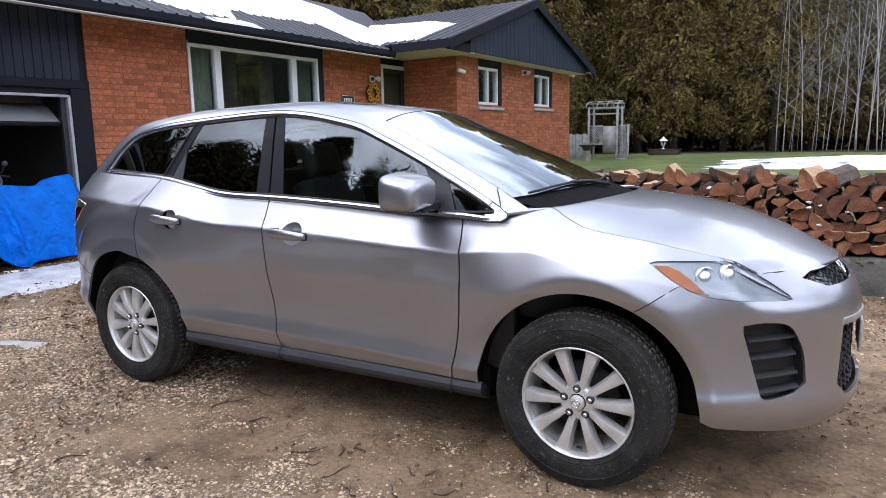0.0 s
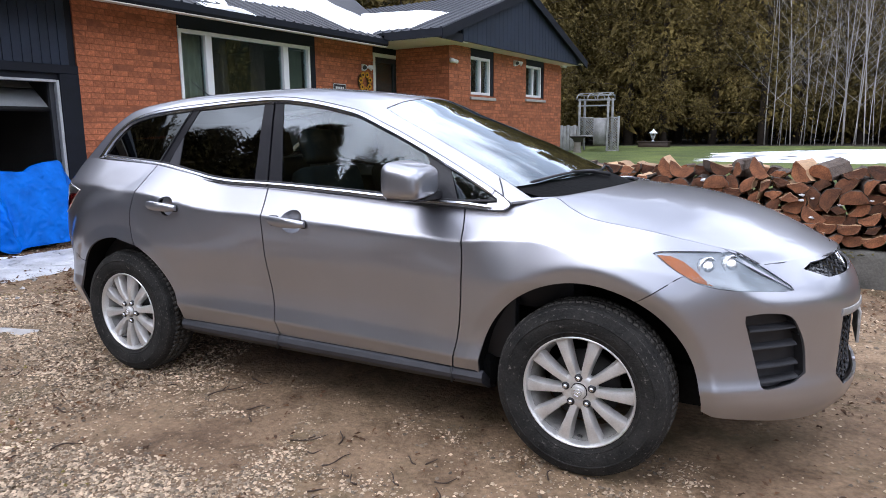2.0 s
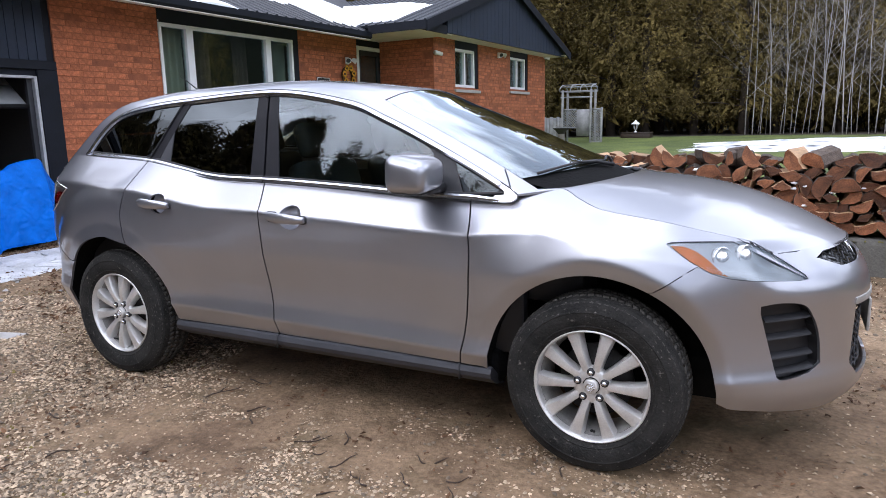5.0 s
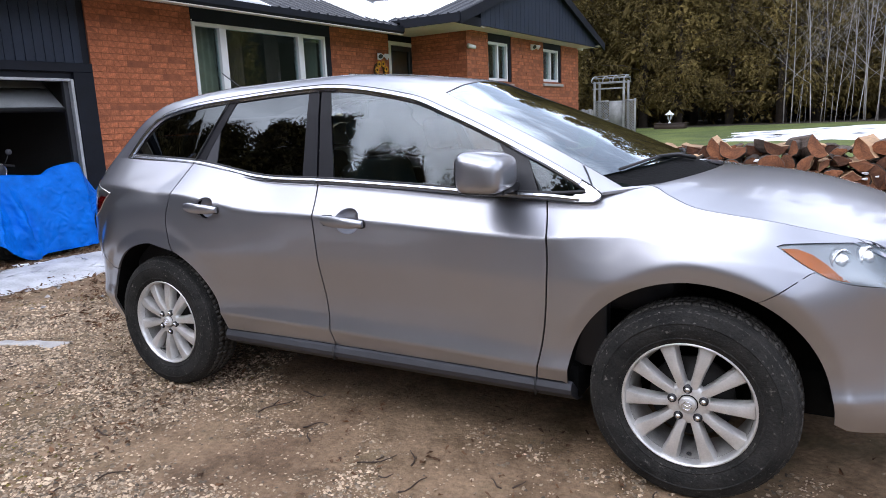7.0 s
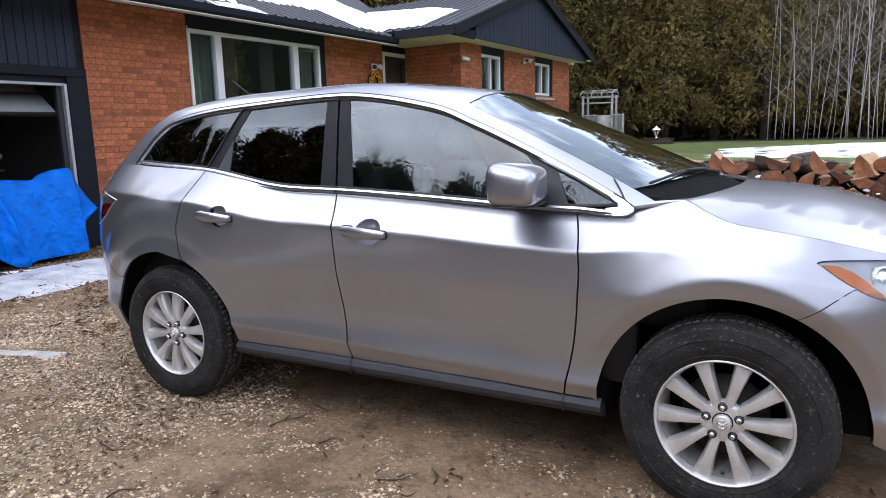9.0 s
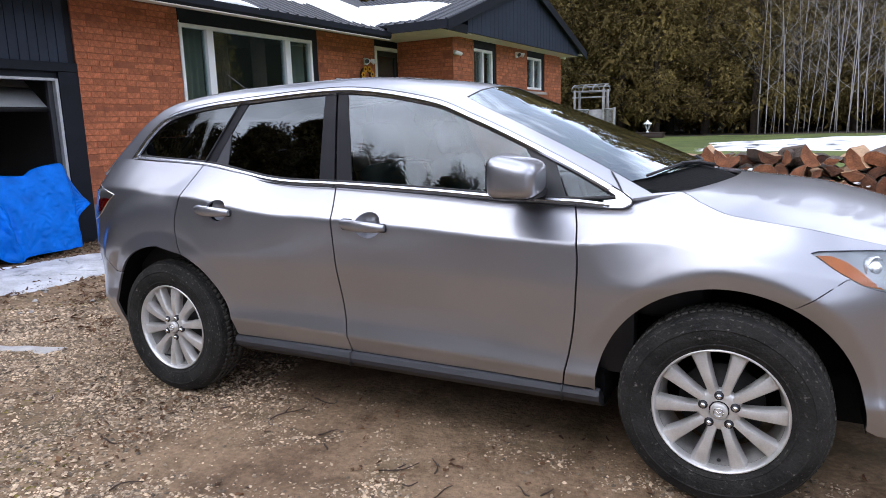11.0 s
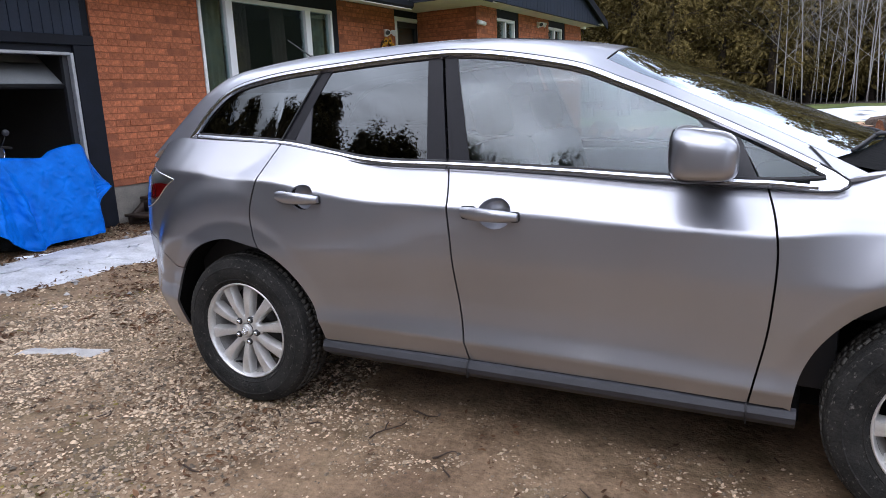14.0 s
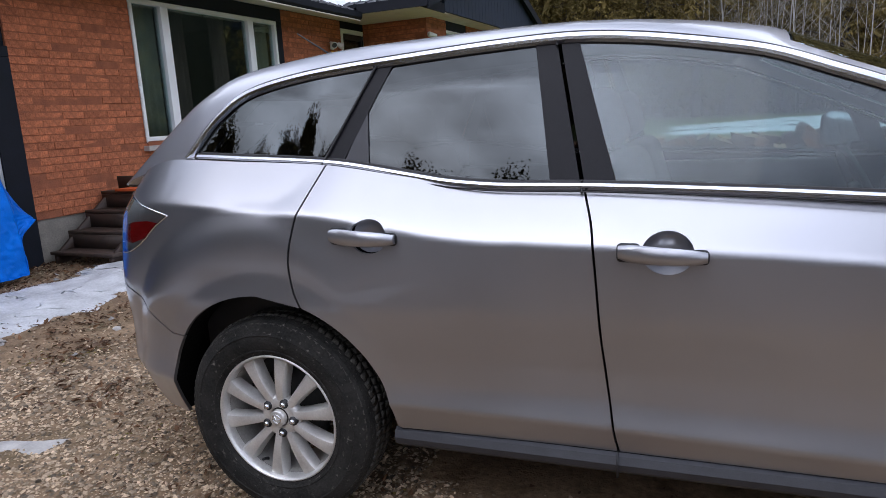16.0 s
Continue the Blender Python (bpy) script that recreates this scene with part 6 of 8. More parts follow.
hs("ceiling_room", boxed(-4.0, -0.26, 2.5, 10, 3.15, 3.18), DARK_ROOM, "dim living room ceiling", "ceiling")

ls = h_empty("light_string", "string of small white bulbs round the picture window", "light string", kind="")
BULB = mat("bulb_white", (0.85, 0.86, 0.86), 0.3, 0, 0.05, 20, 90)
bm = bmesh.new()
tube(bm, [(0.018, 4.098 + 0.004 * math.sin(9 * z), z) for z in np.linspace(1.22, 3.02, 30)], 0.003, 4)
hpart("wire", bm, WHITE, ls)
bm = bmesh.new()
lathe(bm, [(-0.016, 0.004), (-0.008, 0.010), (0.004, 0.011), (0.014, 0.006), (0.018, 0.001)], 8, "Z")
bulb_me = bpy.data.meshes.new("bulb")
bm.to_mesh(bulb_me)
bm.free()
bulb_me.materials.append(BULB)
for k in range(34):
    ob = new("bulb", bulb_me)
    ob.parent = ls
    ob.matrix_basis = pose(0.026, 4.096 + brng.uniform(-0.006, 0.006), 1.24 + 0.0535 * k, brng.uniform(-50, 50), brng.uniform(-50, 50), 0)

# entrance door with its white frame and storm glass
d1 = h_empty("door_1", "white framed front door with dark storm glass", "door")
for a in ((9.02, 9.09, 1.0, 3.06), (9.91, 9.985, 1.0, 3.06), (9.09, 9.91, 2.985, 3.06)):
    hpart("door_frame", boxed(-0.10, 0.008, a[0], a[1], a[2], a[3], bev=0.004, segs=1), WHITE, d1)
for a in ((9.095, 9.19, 1.0, 2.98), (9.81, 9.905, 1.0, 2.98), (9.19, 9.81, 2.88, 2.98), (9.19, 9.81, 1.0, 1.25)):
    hpart("door_stile", boxed(-0.09, -0.03, a[0], a[1], a[2], a[3], bev=0.004, segs=1), GREY_TRIM, d1)
hpart("pane", boxed(-0.065, -0.058, 9.185, 9.815, 1.24, 2.89), HOUSE_GLASS, d1)
hpart("door_leaf", boxed(-0.16, -0.12, 9.09, 9.91, 1.0, 2.985), PANEL, d1)
hpart("door_handle", boxed(-0.03, 0.01, 9.83, 9.86, 1.95, 2.07, bev=0.006), CHROME, d1)
hs("door_header", boxed(-0.05, 0.004, 9.015, 9.995, 3.066, WALL_TOP - 0.002), DARK_FRAME, "dark board above the front door", "trim")

# wing: brick front and return, navy gable
WU, WV0, WV1, W_TOP = 1.40, 9.85, 16.25, 3.26
WA, WB = (10.80, 11.95, 2.19, 3.24), (13.78, 14.98, 2.24, 3.26)
bm = bmesh.new()
wall_boxes(bm, WU - 0.25, WU - 0.0045, WV0, WV1, 0.2, W_TOP, [WA, WB])
wall_wing = hs("wall_wing", bm, MORTAR, "red brick wall of the projecting wing", "wall")
brick_rest("brickwork", courses(WV0, WV1, 0.495, W_TOP - 0.01, [WA, WB]), lambda v, z, d: (WU + d, v, z), wall_wing)
bm = bmesh.new()
box(bm, 0.0, WU - 0.25, WV0 + 0.01, WV0 + 0.25, 0.2, W_TOP)
wall_return = hs("wall_return", bm, MORTAR, "red brick side wall of the wing", "wall")
brick_rest("brickwork", courses(0.0, WU - 0.012, 0.495, W_TOP - 0.01, []), lambda v, z, d: (v, WV0 - d, z), wall_return)
bm = bmesh.new()
box(bm, -6.0, WU - 0.25, WV1 - 0.25, WV1, 0.2, W_TOP)
box(bm, -6.0, -5.75, WV0, WV1 - 0.25, 0.2, W_TOP)
hs("wall_wing_back", bm, BLOCK, "far walls of the wing", "wall")
casement("window_2", WU - 0.05, WA[0] + 0.01, WA[1] - 0.13, WA[2] + 0.02, 3.06, [(11.33, 0.06)], "white sliding window in the wing", frame_w=0.06)
casement("window_3", WU - 0.05, WB[0] + 0.01, WB[1] - 0.13, WB[2] + 0.02, 3.08, [(14.32, 0.06)], "white sliding window in the wing", frame_w=0.06)
for a, zz in ((WA, 3.065), (WB, 3.085)):
    hs("window_header", boxed(WU - 0.08, WU - 0.02, a[0], a[1], zz, a[3]), DARK_FRAME, "dark board above the wing window", "trim")
    hs("window_jamb_board", boxed(WU - 0.08, WU - 0.02, a[1] - 0.125, a[1], a[2], zz - 0.004), DARK_FRAME, "dark board beside the wing window", "trim")
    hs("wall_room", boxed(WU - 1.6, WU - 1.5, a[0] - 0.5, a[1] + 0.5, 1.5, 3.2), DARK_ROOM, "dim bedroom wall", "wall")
    drape("curtain", WU - 0.22, a[0] + 0.6, a[1] - 0.15, a[2] + 0.05, a[3] - 0.12, CURTAIN, "dim curtain behind wing window", 4, 0.02)

# gable
G_EAVE, G_PEAK, G_V, G_HALF = 3.36, 4.72, 12.62, 4.05
GS = 1.90
bm = bmesh.new()
n = 34
for k in range(n):
    a, b = WV0 - 0.25 + (WV1 - WV0 + 0.5) * k / n, WV0 - 0.25 + (WV1 - WV0 + 0.5) * (k + 1) / n
    za, zb = (G_PEAK - 0.13 - (G_PEAK - G_EAVE) * abs(q - G_V) / G_HALF for q in (a, b))
    vs = [bm.verts.new(p) for p in ((GS, a + 0.004, 3.225), (GS, b - 0.004, 3.225), (GS, b - 0.004, zb), (GS, a + 0.004, za))]
    wsd = [bm.verts.new(p.co - Vector((0.06, 0, 0))) for p in vs]
    bm.faces.new(vs)
    for i in range(4):
        bm.faces.new((vs[i], wsd[i], wsd[(i + 1) % 4], vs[(i + 1) % 4]))
bmesh.ops.recalc_face_normals(bm, faces=bm.faces[:])
gable = hs("gable_wall", bm, SIDING, "navy vertical siding filling the gable", "wall")


def slab(bm, quad, thick):
    """A slab under a quad given as four corners."""
    q = [Vector(p) for p in quad]
    nrm = (q[1] - q[0]).cross(q[3] - q[0]).normalized()
    if nrm.z < 0:
        nrm = -nrm
    a = [bm.verts.new(p) for p in q]
    b = [bm.verts.new(p - nrm * thick) for p in q]
    bm.faces.new(a), bm.faces.new(b[::-1])
    for i in range(4):
        bm.faces.new((a[i], b[i], b[(i + 1) % 4], a[(i + 1) % 4]))
    bmesh.ops.recalc_face_normals(bm, faces=bm.faces[:])
    return nrm


def ribs(bm, e0, e1, up, n, h=0.022, w=0.03):
    """Raised ribs from the eave line e0-e1 up the slope."""
    e0, e1, up = Vector(e0), Vector(e1), Vector(up)
    along = (e1 - e0).normalized()
    nrm = along.cross(up).normalized()
    if nrm.z < 0:
        nrm = -nrm
    for i in range(n + 1):
        p = e0.lerp(e1, i / n)
        sec = [(-w, 0.0), (-w * 0.5, h), (w * 0.5, h), (w, 0.0)]
        A = [bm.verts.new(p + along * a + nrm * b) for a, b in sec]
        B = [bm.verts.new(p + up + along * a + nrm * b) for a, b in sec]
        for k in range(3):
            bm.faces.new((A[k], A[k + 1], B[k + 1], B[k]))
        bm.faces.new(A)


EU, EZ, RU, RZ = 0.62, 3.25, -3.6, 5.08
bm = bmesh.new()
slab(bm, [(EU, -7.3, EZ), (EU, 9.3, EZ), (RU, 13.0, RZ), (RU, -7.3, RZ)], 0.05)
slab(bm, [(RU, -7.3, RZ), (RU, 13.0, RZ), (-7.6, 13, EZ), (-7.6, -7.3, EZ)], 0.05)
ribs(bm, (EU, -7.2, EZ), (EU, 9.2, EZ), (RU - EU, 0, RZ - EZ), 72)
hs("roof_main", bm, STEEL, "dark ribbed steel roof over the house", "roof")
bm = bmesh.new()
GU = 2.02
slab(bm, [(GU, G_V - G_HALF, G_EAVE), (GU, G_V, G_PEAK), (-5.5, G_V, G_PEAK), (-5.5, G_V - G_HALF, G_EAVE)], 0.05)
slab(bm, [(GU, G_V + G_HALF, G_EAVE), (GU, G_V, G_PEAK), (-5.5, G_V, G_PEAK), (-5.5, G_V + G_HALF, G_EAVE)], 0.05)
ribs(bm, (GU - 0.03, G_V - G_HALF, G_EAVE), (-5.4, G_V - G_HALF, G_EAVE), (0, G_HALF, G_PEAK - G_EAVE), 32)
hs("roof_wing", bm, STEEL, "dark ribbed steel roof over the wing", "roof")
# fascia, gutter and soffits
hs("fascia", boxed(EU - 0.02, EU + 0.012, -7.3, 8.52, EZ - 0.155, EZ - 0.02), DARK_FRAME, "dark eaves board", "trim")
bm = bmesh.new()
sec = [(0.0, 0.0), (0.0, -0.10), (0.03, -0.125), (0.08, -0.125), (0.115, -0.09), (0.12, 0.0), (0.105, 0.0), (0.10, -0.085), (0.02, -0.11)]
A = [[bm.verts.new((EU + 0.014 + a, v, EZ - 0.035 + b)) for a, b in sec] for v in (-7.3, 1.0, 8.56)]
for a, b in zip(A, A[1:]):
    for k in range(len(sec) - 1):
        bm.faces.new((a[k], a[k + 1], b[k + 1], b[k]))
bmesh.ops.recalc_face_normals(bm, faces=bm.faces[:])
hs("gutter", bm, DARK_FRAME, "dark metal gutter along the eaves", "gutter")
hs("soffit", boxed(0.0, EU - 0.022, -7.3, 8.58, WALL_TOP + 0.004, WALL_TOP + 0.025), CREAM, "cream soffit boards under the eaves", "trim")
hs("soffit_edge", boxed(EU - 0.02, EU + 0.10, -7.3, 8.54, EZ - 0.178, EZ - 0.164), CREAM, "cream soffit edge", "trim")
hs("soffit_porch", boxed(0.0, GS - 0.04, 8.585, WV0 - 0.0, WALL_TOP + 0.004, WALL_TOP + 0.03), CREAM, "cream soffit over the entrance", "trim")
hs("soffit_gable", boxed(0.0, GU - 0.02, WV1 + 0.004, G_V + G_HALF - 0.03, 3.245, 3.265), CREAM, "cream soffit of the gable", "trim")
hs("soffit_front", boxed(WU + 0.004, GS - 0.035, WV0 + 0.004, WV1, 3.225, 3.245), CREAM, "cream soffit under the gable corner", "trim")
for s in (-1, 1):
    bm = bmesh.new()
    e, p = Vector((GU, G_V + s * G_HALF, G_EAVE)), Vector((GU, G_V, G_PEAK))
    q = [e, p, p - Vector((0, 0, 0.20)), e - Vector((0, 0, 0.20))]
    a = [bm.verts.new(c + Vector((0.02, 0, -0.01))) for c in q]
    b = [bm.verts.new(c + Vector((-0.02, 0, -0.01))) for c in q]
    bm.faces.new(a), bm.faces.new(b[::-1])
    for i in range(4):
        bm.faces.new((a[i], b[i], b[(i + 1) % 4], a[(i + 1) % 4]))
    bmesh.ops.recalc_face_normals(bm, faces=bm.faces[:])
    hs("barge_board", bm, DARK_FRAME, "dark barge board of the gable", "trim")
hs("gable_return", boxed(GS - 0.03, GS - 0.002, 8.58, WV0 - 0.26, 3.19, 3.36), DARK_FRAME, "dark boxed eaves of the gable", "trim")
hs("fascia_wing", boxed(0.65, GU, 8.55, 8.578, 3.19, 3.35), DARK_FRAME, "dark eaves board of the wing", "trim")

# snow on the roof: a thick sheet with a broken lower edge
def roof_snow(name, v0, v1, low, high, thick, label):
    bm = bmesh.new()
    nv, ns = int((v1 - v0) / 0.09), 22
    slope = Vector((RU - EU, 0, RZ - EZ))
    nrm = Vector((-slope.z, 0, slope.x)).normalized()
    if nrm.z < 0:
        nrm = -nrm
    rows = []
    for i in range(nv + 1):
        v = v0 + (v1 - v0) * i / nv
        a = low(v) + 0.035 * noise.noise((v * 2.1, 0, 0)) + 0.02 * noise.noise((v * 6, 1, 0))
        b = high(v)
        end = min(1, (i + 0.0) / 4, (nv - i) / 4)
        row = []
        for j in range(ns + 1):
            s = j / ns
            q = a + (b - a) * s
            t = thick * min(1, s * 9) ** 0.5 * min(1, (1 - s) * 12) ** 0.5 * end ** 0.5 * (0.8 + 0.4 * noise.noise((v * 1.3, q * 6, 4)))
            p = Vector((EU, v, EZ)) + slope * q + nrm * (0.008 + t)
            row.append(bm.verts.new(p))
        rows.append(row)
    for x, y in zip(rows, rows[1:]):
        for j in range(ns):
            bm.faces.new((x[j], y[j], y[j + 1], x[j + 1]))
    bmesh.ops.recalc_face_normals(bm, faces=bm.faces[:])
    return hs(name, bm, SNOW, label, "snow", True)


roof_snow("roof_snow", 2.0, 9.0, lambda v: 0.12 - 0.05 * step(3.6, 4.0, v) + 0.15 * step(4.85, 5.1, v) + 0.06 * step(5.6, 8.2, v), lambda v: 0.93, 0.13, "thick melting snow on the steel roof")
roof_snow("roof_snow", 7.75, 9.75, lambda v: 0.045 + 0.06 * step(8.5, 9.2, v) + 0.05 * step(9.2, 9.6, v), lambda v: 0.93, 0.16, "thick melting snow on the steel roof")
roof_snow("roof_snow", 4.1, 5.1, lambda v: -0.02, lambda v: 0.035, 0.045, "rag of snow left at the gutter")
# snow carried over on to the wing's roof
bm = bmesh.new()
rows = []
for i in range(26):
    t = i / 25
    u = 1.15 - 4.5 * t
    row = []
    for j in range(15):
        s = j / 14
        v = 8.75 + 0.25 * t + (1.55 + 1.3 * t + 0.15 * noise.noise((u * 2, 0, 3))) * s
        th = 0.13 * min(1, s * 6) ** 0.5 * min(1, (1 - s) * 5) ** 0.5 * min(1, t * 8) ** 0.5
        row.append(bm.verts.new((u + 0.06 * noise.noise((v * 3, 2, 0)), v, G_EAVE + (v - (G_V - G_HALF)) * (G_PEAK - G_EAVE) / G_HALF + 0.01 + th)))
    rows.append(row)
for x, y in zip(rows, rows[1:]):
    for j in range(14):
        bm.faces.new((x[j], y[j], y[j + 1], x[j + 1]))
bmesh.ops.recalc_face_normals(bm, faces=bm.faces[:])
hs("roof_snow", bm, SNOW, "thick melting snow on the wing roof", "snow", True)

# wall lamps, cameras, wreath, plaque
def wall_lamp(name, u, v, z, label):
    t = thing(name, label, "lamp", HM @ Matrix.Translation((u, v, z)))
    bm = bmesh.new()
    box(bm, -0.005, 0.035, -0.05, 0.05, -0.07, 0.07, 0.012)
    part("mount", bm, WHITE, t)
    for s in (-1, 1):
        bm = bmesh.new()
        tube(bm, [(0.03, 0.03 * s, 0.0), (0.08, 0.07 * s, 0.02)], 0.015, 8)
        part("arm", bm, WHITE, t)
        bm = bmesh.new()
        lathe(bm, [(0.0, 0.03), (0.04, 0.045), (0.10, 0.062), (0.105, 0.055), (0.05, 0.02), (0.05, 0.001)], 18, "Z")
        bmesh.ops.transform(bm, matrix=Matrix.Translation((0.08, 0.08 * s, 0.03)) @ Vector((0.7, 0.5 * s, -0.45)).to_track_quat("Z", "Y").to_matrix().to_4x4(), verts=bm.verts[:])
        bmesh.ops.recalc_face_normals(bm, faces=bm.faces[:])
        head = part("lamp_head", bm, WHITE, t)
        bm = bmesh.new()
        cyl(bm, (0, 0, 0.088), (0, 0, 0.094), 0.050, 0.050, 18)
        bmesh.ops.transform(bm, matrix=Matrix.Translation((0.08, 0.08 * s, 0.03)) @ Vector((0.7, 0.5 * s, -0.45)).to_track_quat("Z", "Y").to_matrix().to_4x4(), verts=bm.verts[:])
        part("lens", bm, GREY_TRIM, head)
    return t


wall_lamp("flood_lamp", 0.0, 8.66, 2.72, "white twin flood lamp on the brick wall")
for v, z, lab in ((9.93, 2.86, "white security camera on the wing corner"), (13.06, 3.06, "white twin lamp between the windows"), (16.2, 3.20, "white security camera under the gable")):
    if v == 13.06:
        wall_lamp("flood_lamp", WU, v, z, lab)
        continue
    t = thing("security_camera", lab, "camera", HM @ Matrix.Translation((WU, v, z)))
    part("mount", boxed(-0.005, 0.05, -0.03, 0.03, -0.02, 0.05, bev=0.008), WHITE, t)
    bm = bmesh.new()
    cyl(bm, (0.05, -0.10, 0.03), (0.10, 0.10, 0.0), 0.045, 0.04, 18)
    part("housing", bm, WHITE, t)
    bm = bmesh.new()
    cyl(bm, (0.10, 0.10, 0.0), (0.103, 0.112, -0.002), 0.036, 0.036, 18)
    part("lens", bm, BLACK_GLOSS, t)
wr = thing("sunflower_wreath", "wreath of yellow sunflowers hung by the door", "wreath", HM @ Matrix.Translation((0.03, 8.64, 2.42)))
YELLOW = mat("yellow_petals", (0.62, 0.30, 0.02), 0.7, 0, 0.25, 30, 200)
BROWN = mat("brown_seed", (0.07, 0.035, 0.015), 0.9, 0, 0.3, 60, 300)
bm = bmesh.new()
tube(bm, [(0, 0.16 * math.cos(2 * math.pi * i / 24), 0.16 * math.sin(2 * math.pi * i / 24)) for i in range(25)], 0.035, 8)
part("ring", bm, BROWN, wr)
for k in range(7):
    a = 2 * math.pi * k / 7 + 0.3
    c = Vector((0.045, 0.16 * math.cos(a), 0.16 * math.sin(a)))
    bm = bmesh.new()
    for i in range(14):
        b = 2 * math.pi * i / 14
        d, s = Vector((0, math.cos(b), math.sin(b))), Vector((0, -math.sin(b), math.cos(b)))
        vs = [bm.verts.new(c + q) for q in (d * 0.022 - s * 0.008, d * 0.05 - s * 0.012 + Vector((0.012, 0, 0)), d * 0.078, d * 0.05 + s * 0.012 + Vector((0.012, 0, 0)), d * 0.022 + s * 0.008)]
        bm.faces.new(vs)
    fl = part("petals", bm, YELLOW, wr)
    bm = bmesh.new()
    cyl(bm, c - Vector((0.005, 0, 0)), c + Vector((0.014, 0, 0)), 0.028, 0.02, 14)
    part("seed_head", bm, BROWN, fl)
pl = thing("house_plaque", "black plaque with white bars on the wall", "plaque", HM @ Matrix.Translation((0.0, 7.87, 2.25)))
part("board", boxed(0.002, 0.018, -0.20, 0.20, -0.10, 0.10, bev=0.004), BLACK_TRIM, pl)
for a in ((-0.19, 0.19, 0.083, 0.093), (-0.19, 0.19, -0.093, -0.083), (-0.193, -0.183, -0.08, 0.08), (0.183, 0.193, -0.08, 0.08)):
    part("border", boxed(0.018, 0.021, *a), WHITE, pl)
for k in range(5):
    part("bar", boxed(0.018, 0.021, -0.13 + 0.055 * k, -0.095 + 0.055 * k, -0.04, 0.04), WHITE, pl)

# wooden steps beside the garage
st = thing("wooden_steps", "dark wet wooden steps against the foundation", "steps", HM.copy())
for k in range(4):
    z, v = 0.14 + 0.19 * k, 2.52 + 0.25 * k
    for b in range(2):
        part("tread", boxed(0.06, 1.0, v + 0.135 * b, v + 0.13 + 0.135 * b, z - 0.036, z, bev=0.004, segs=1), OLD_WOOD, st)
    part("riser", boxed(0.08, 0.98, v + 0.24, v + 0.262, z + 0.002, z + 0.152), OLD_WOOD, st)
for u in (0.10, 0.92):
    bm = bmesh.new()
    A = [bm.verts.new((u, v, z)) for v, z in ((2.54, 0.0), (2.80, 0.0), (3.54, 0.56), (3.54, 0.67), (3.30, 0.67), (2.54, 0.10))]
    B = [bm.verts.new(p.co + Vector((0.04, 0, 0))) for p in A]
    bm.faces.new(A), bm.faces.new(B[::-1])
    for i in range(6):
        bm.faces.new((A[i], B[i], B[(i + 1) % 6], A[(i + 1) % 6]))
    bmesh.ops.recalc_face_normals(bm, faces=bm.faces[:])
    part("stringer", bm, OLD_WOOD, st)
tagged(hs("orange_board", boxed(0.35, 0.95, 3.22, 3.46, 0.711, 0.738, bev=0.004), ORANGE, "orange board lying on the top step", "board", kind=""), kind="")

# ---- scooter and the blue tarpaulin in front of the garage ----
TARP = mat("blue_tarp", (0.0003, 0.115, 0.52), 0.36, 0, 0.16, 6, 120, 1.0, 13, tint=(0.0006, 0.150, 0.64), spec=0.07, ridged=True)
SCOOT = mat("cream_scooter_paint", (0.30, 0.30, 0.29), 0.3, 0, 0.08, 5, 60, coat=0.6)
sc = thing("motor_scooter", "grey white motor scooter half covered by tarpaulin", "scooter", HM @ pose(0.14, 0.93, 0.02, 0, 0, -18))
bm = bmesh.new()
bmesh.ops.create_uvsphere(bm, u_segments=28, v_segments=16, radius=1)
for v in bm.verts:
    p = v.co
    v.co = Vector((p.x * 0.13, p.y * (0.20 if p.y < 0 else 0.14), p.z * 0.13 * (1 - 0.15 * p.y))) + Vector((0.05, 0.05, 1.03))
part("headset", bm, SCOOT, sc, "rounded cream headset")
bm = bmesh.new()
lathe(bm, [(0.0, 0.085), (0.03, 0.088), (0.035, 0.08), (0.02, 0.074)], 28, "Z")
bmesh.ops.transform(bm, matrix=Matrix.Translation((0.115, 0.135, 1.01)) @ Vector((0.75, 0.66, -0.05)).to_track_quat("Z", "Y").to_matrix().to_4x4(), verts=bm.verts[:])
bmesh.ops.recalc_face_normals(bm, faces=bm.faces[:])
part("lamp_rim", bm, CHROME, sc)
bm = bmesh.new()
cyl(bm, (0.115, 0.135, 1.01), (0.137, 0.154, 1.0085), 0.076, 0.07, 28)
part("headlamp_glass", bm, GREY_TRIM, sc)
bm = bmesh.new()
tube(bm, [(-0.12, 0.32, 1.05), (-0.02, 0.15, 1.08), (0.0, 0.0, 1.08), (-0.08, -0.18, 1.08), (-0.14, -0.34, 1.05)], 0.014, 8)
part("handlebar", bm, DARK_METAL, sc)
for s, yy in ((1, 0.22), (-1, -0.26)):
    bm = bmesh.new()
    tube(bm, [(-0.05, yy, 1.08), (-0.06, yy * 1.15, 1.14), (-0.06, yy * 1.25, 1.20)], 0.005, 6)
    part("mirror_stem", bm, BLACK_TRIM, sc)
    bm = bmesh.new()
    cyl(bm, (-0.07, yy * 1.27, 1.215), (-0.045, yy * 1.27, 1.215), 0.036, 0.032, 20)
    part("mirror", bm, GREY_TRIM, sc, "small dark round mirror")
bm = bmesh.new()
lathe(bm, [(0.05, 0.13), (0.055, 0.17), (0.04, 0.215), (0.0, 0.235), (-0.04, 0.215), (-0.055, 0.17), (-0.05, 0.13)], 36)
bmesh.ops.transform(bm, matrix=Matrix.Translation((0.16, 0.0, 0.235)) @ Matrix.Rotation(radians(70), 4, "Z"), verts=bm.verts[:])
wh = part("front_wheel", bm, RUBBER, sc, "black scooter wheel")
bm = bmesh.new()
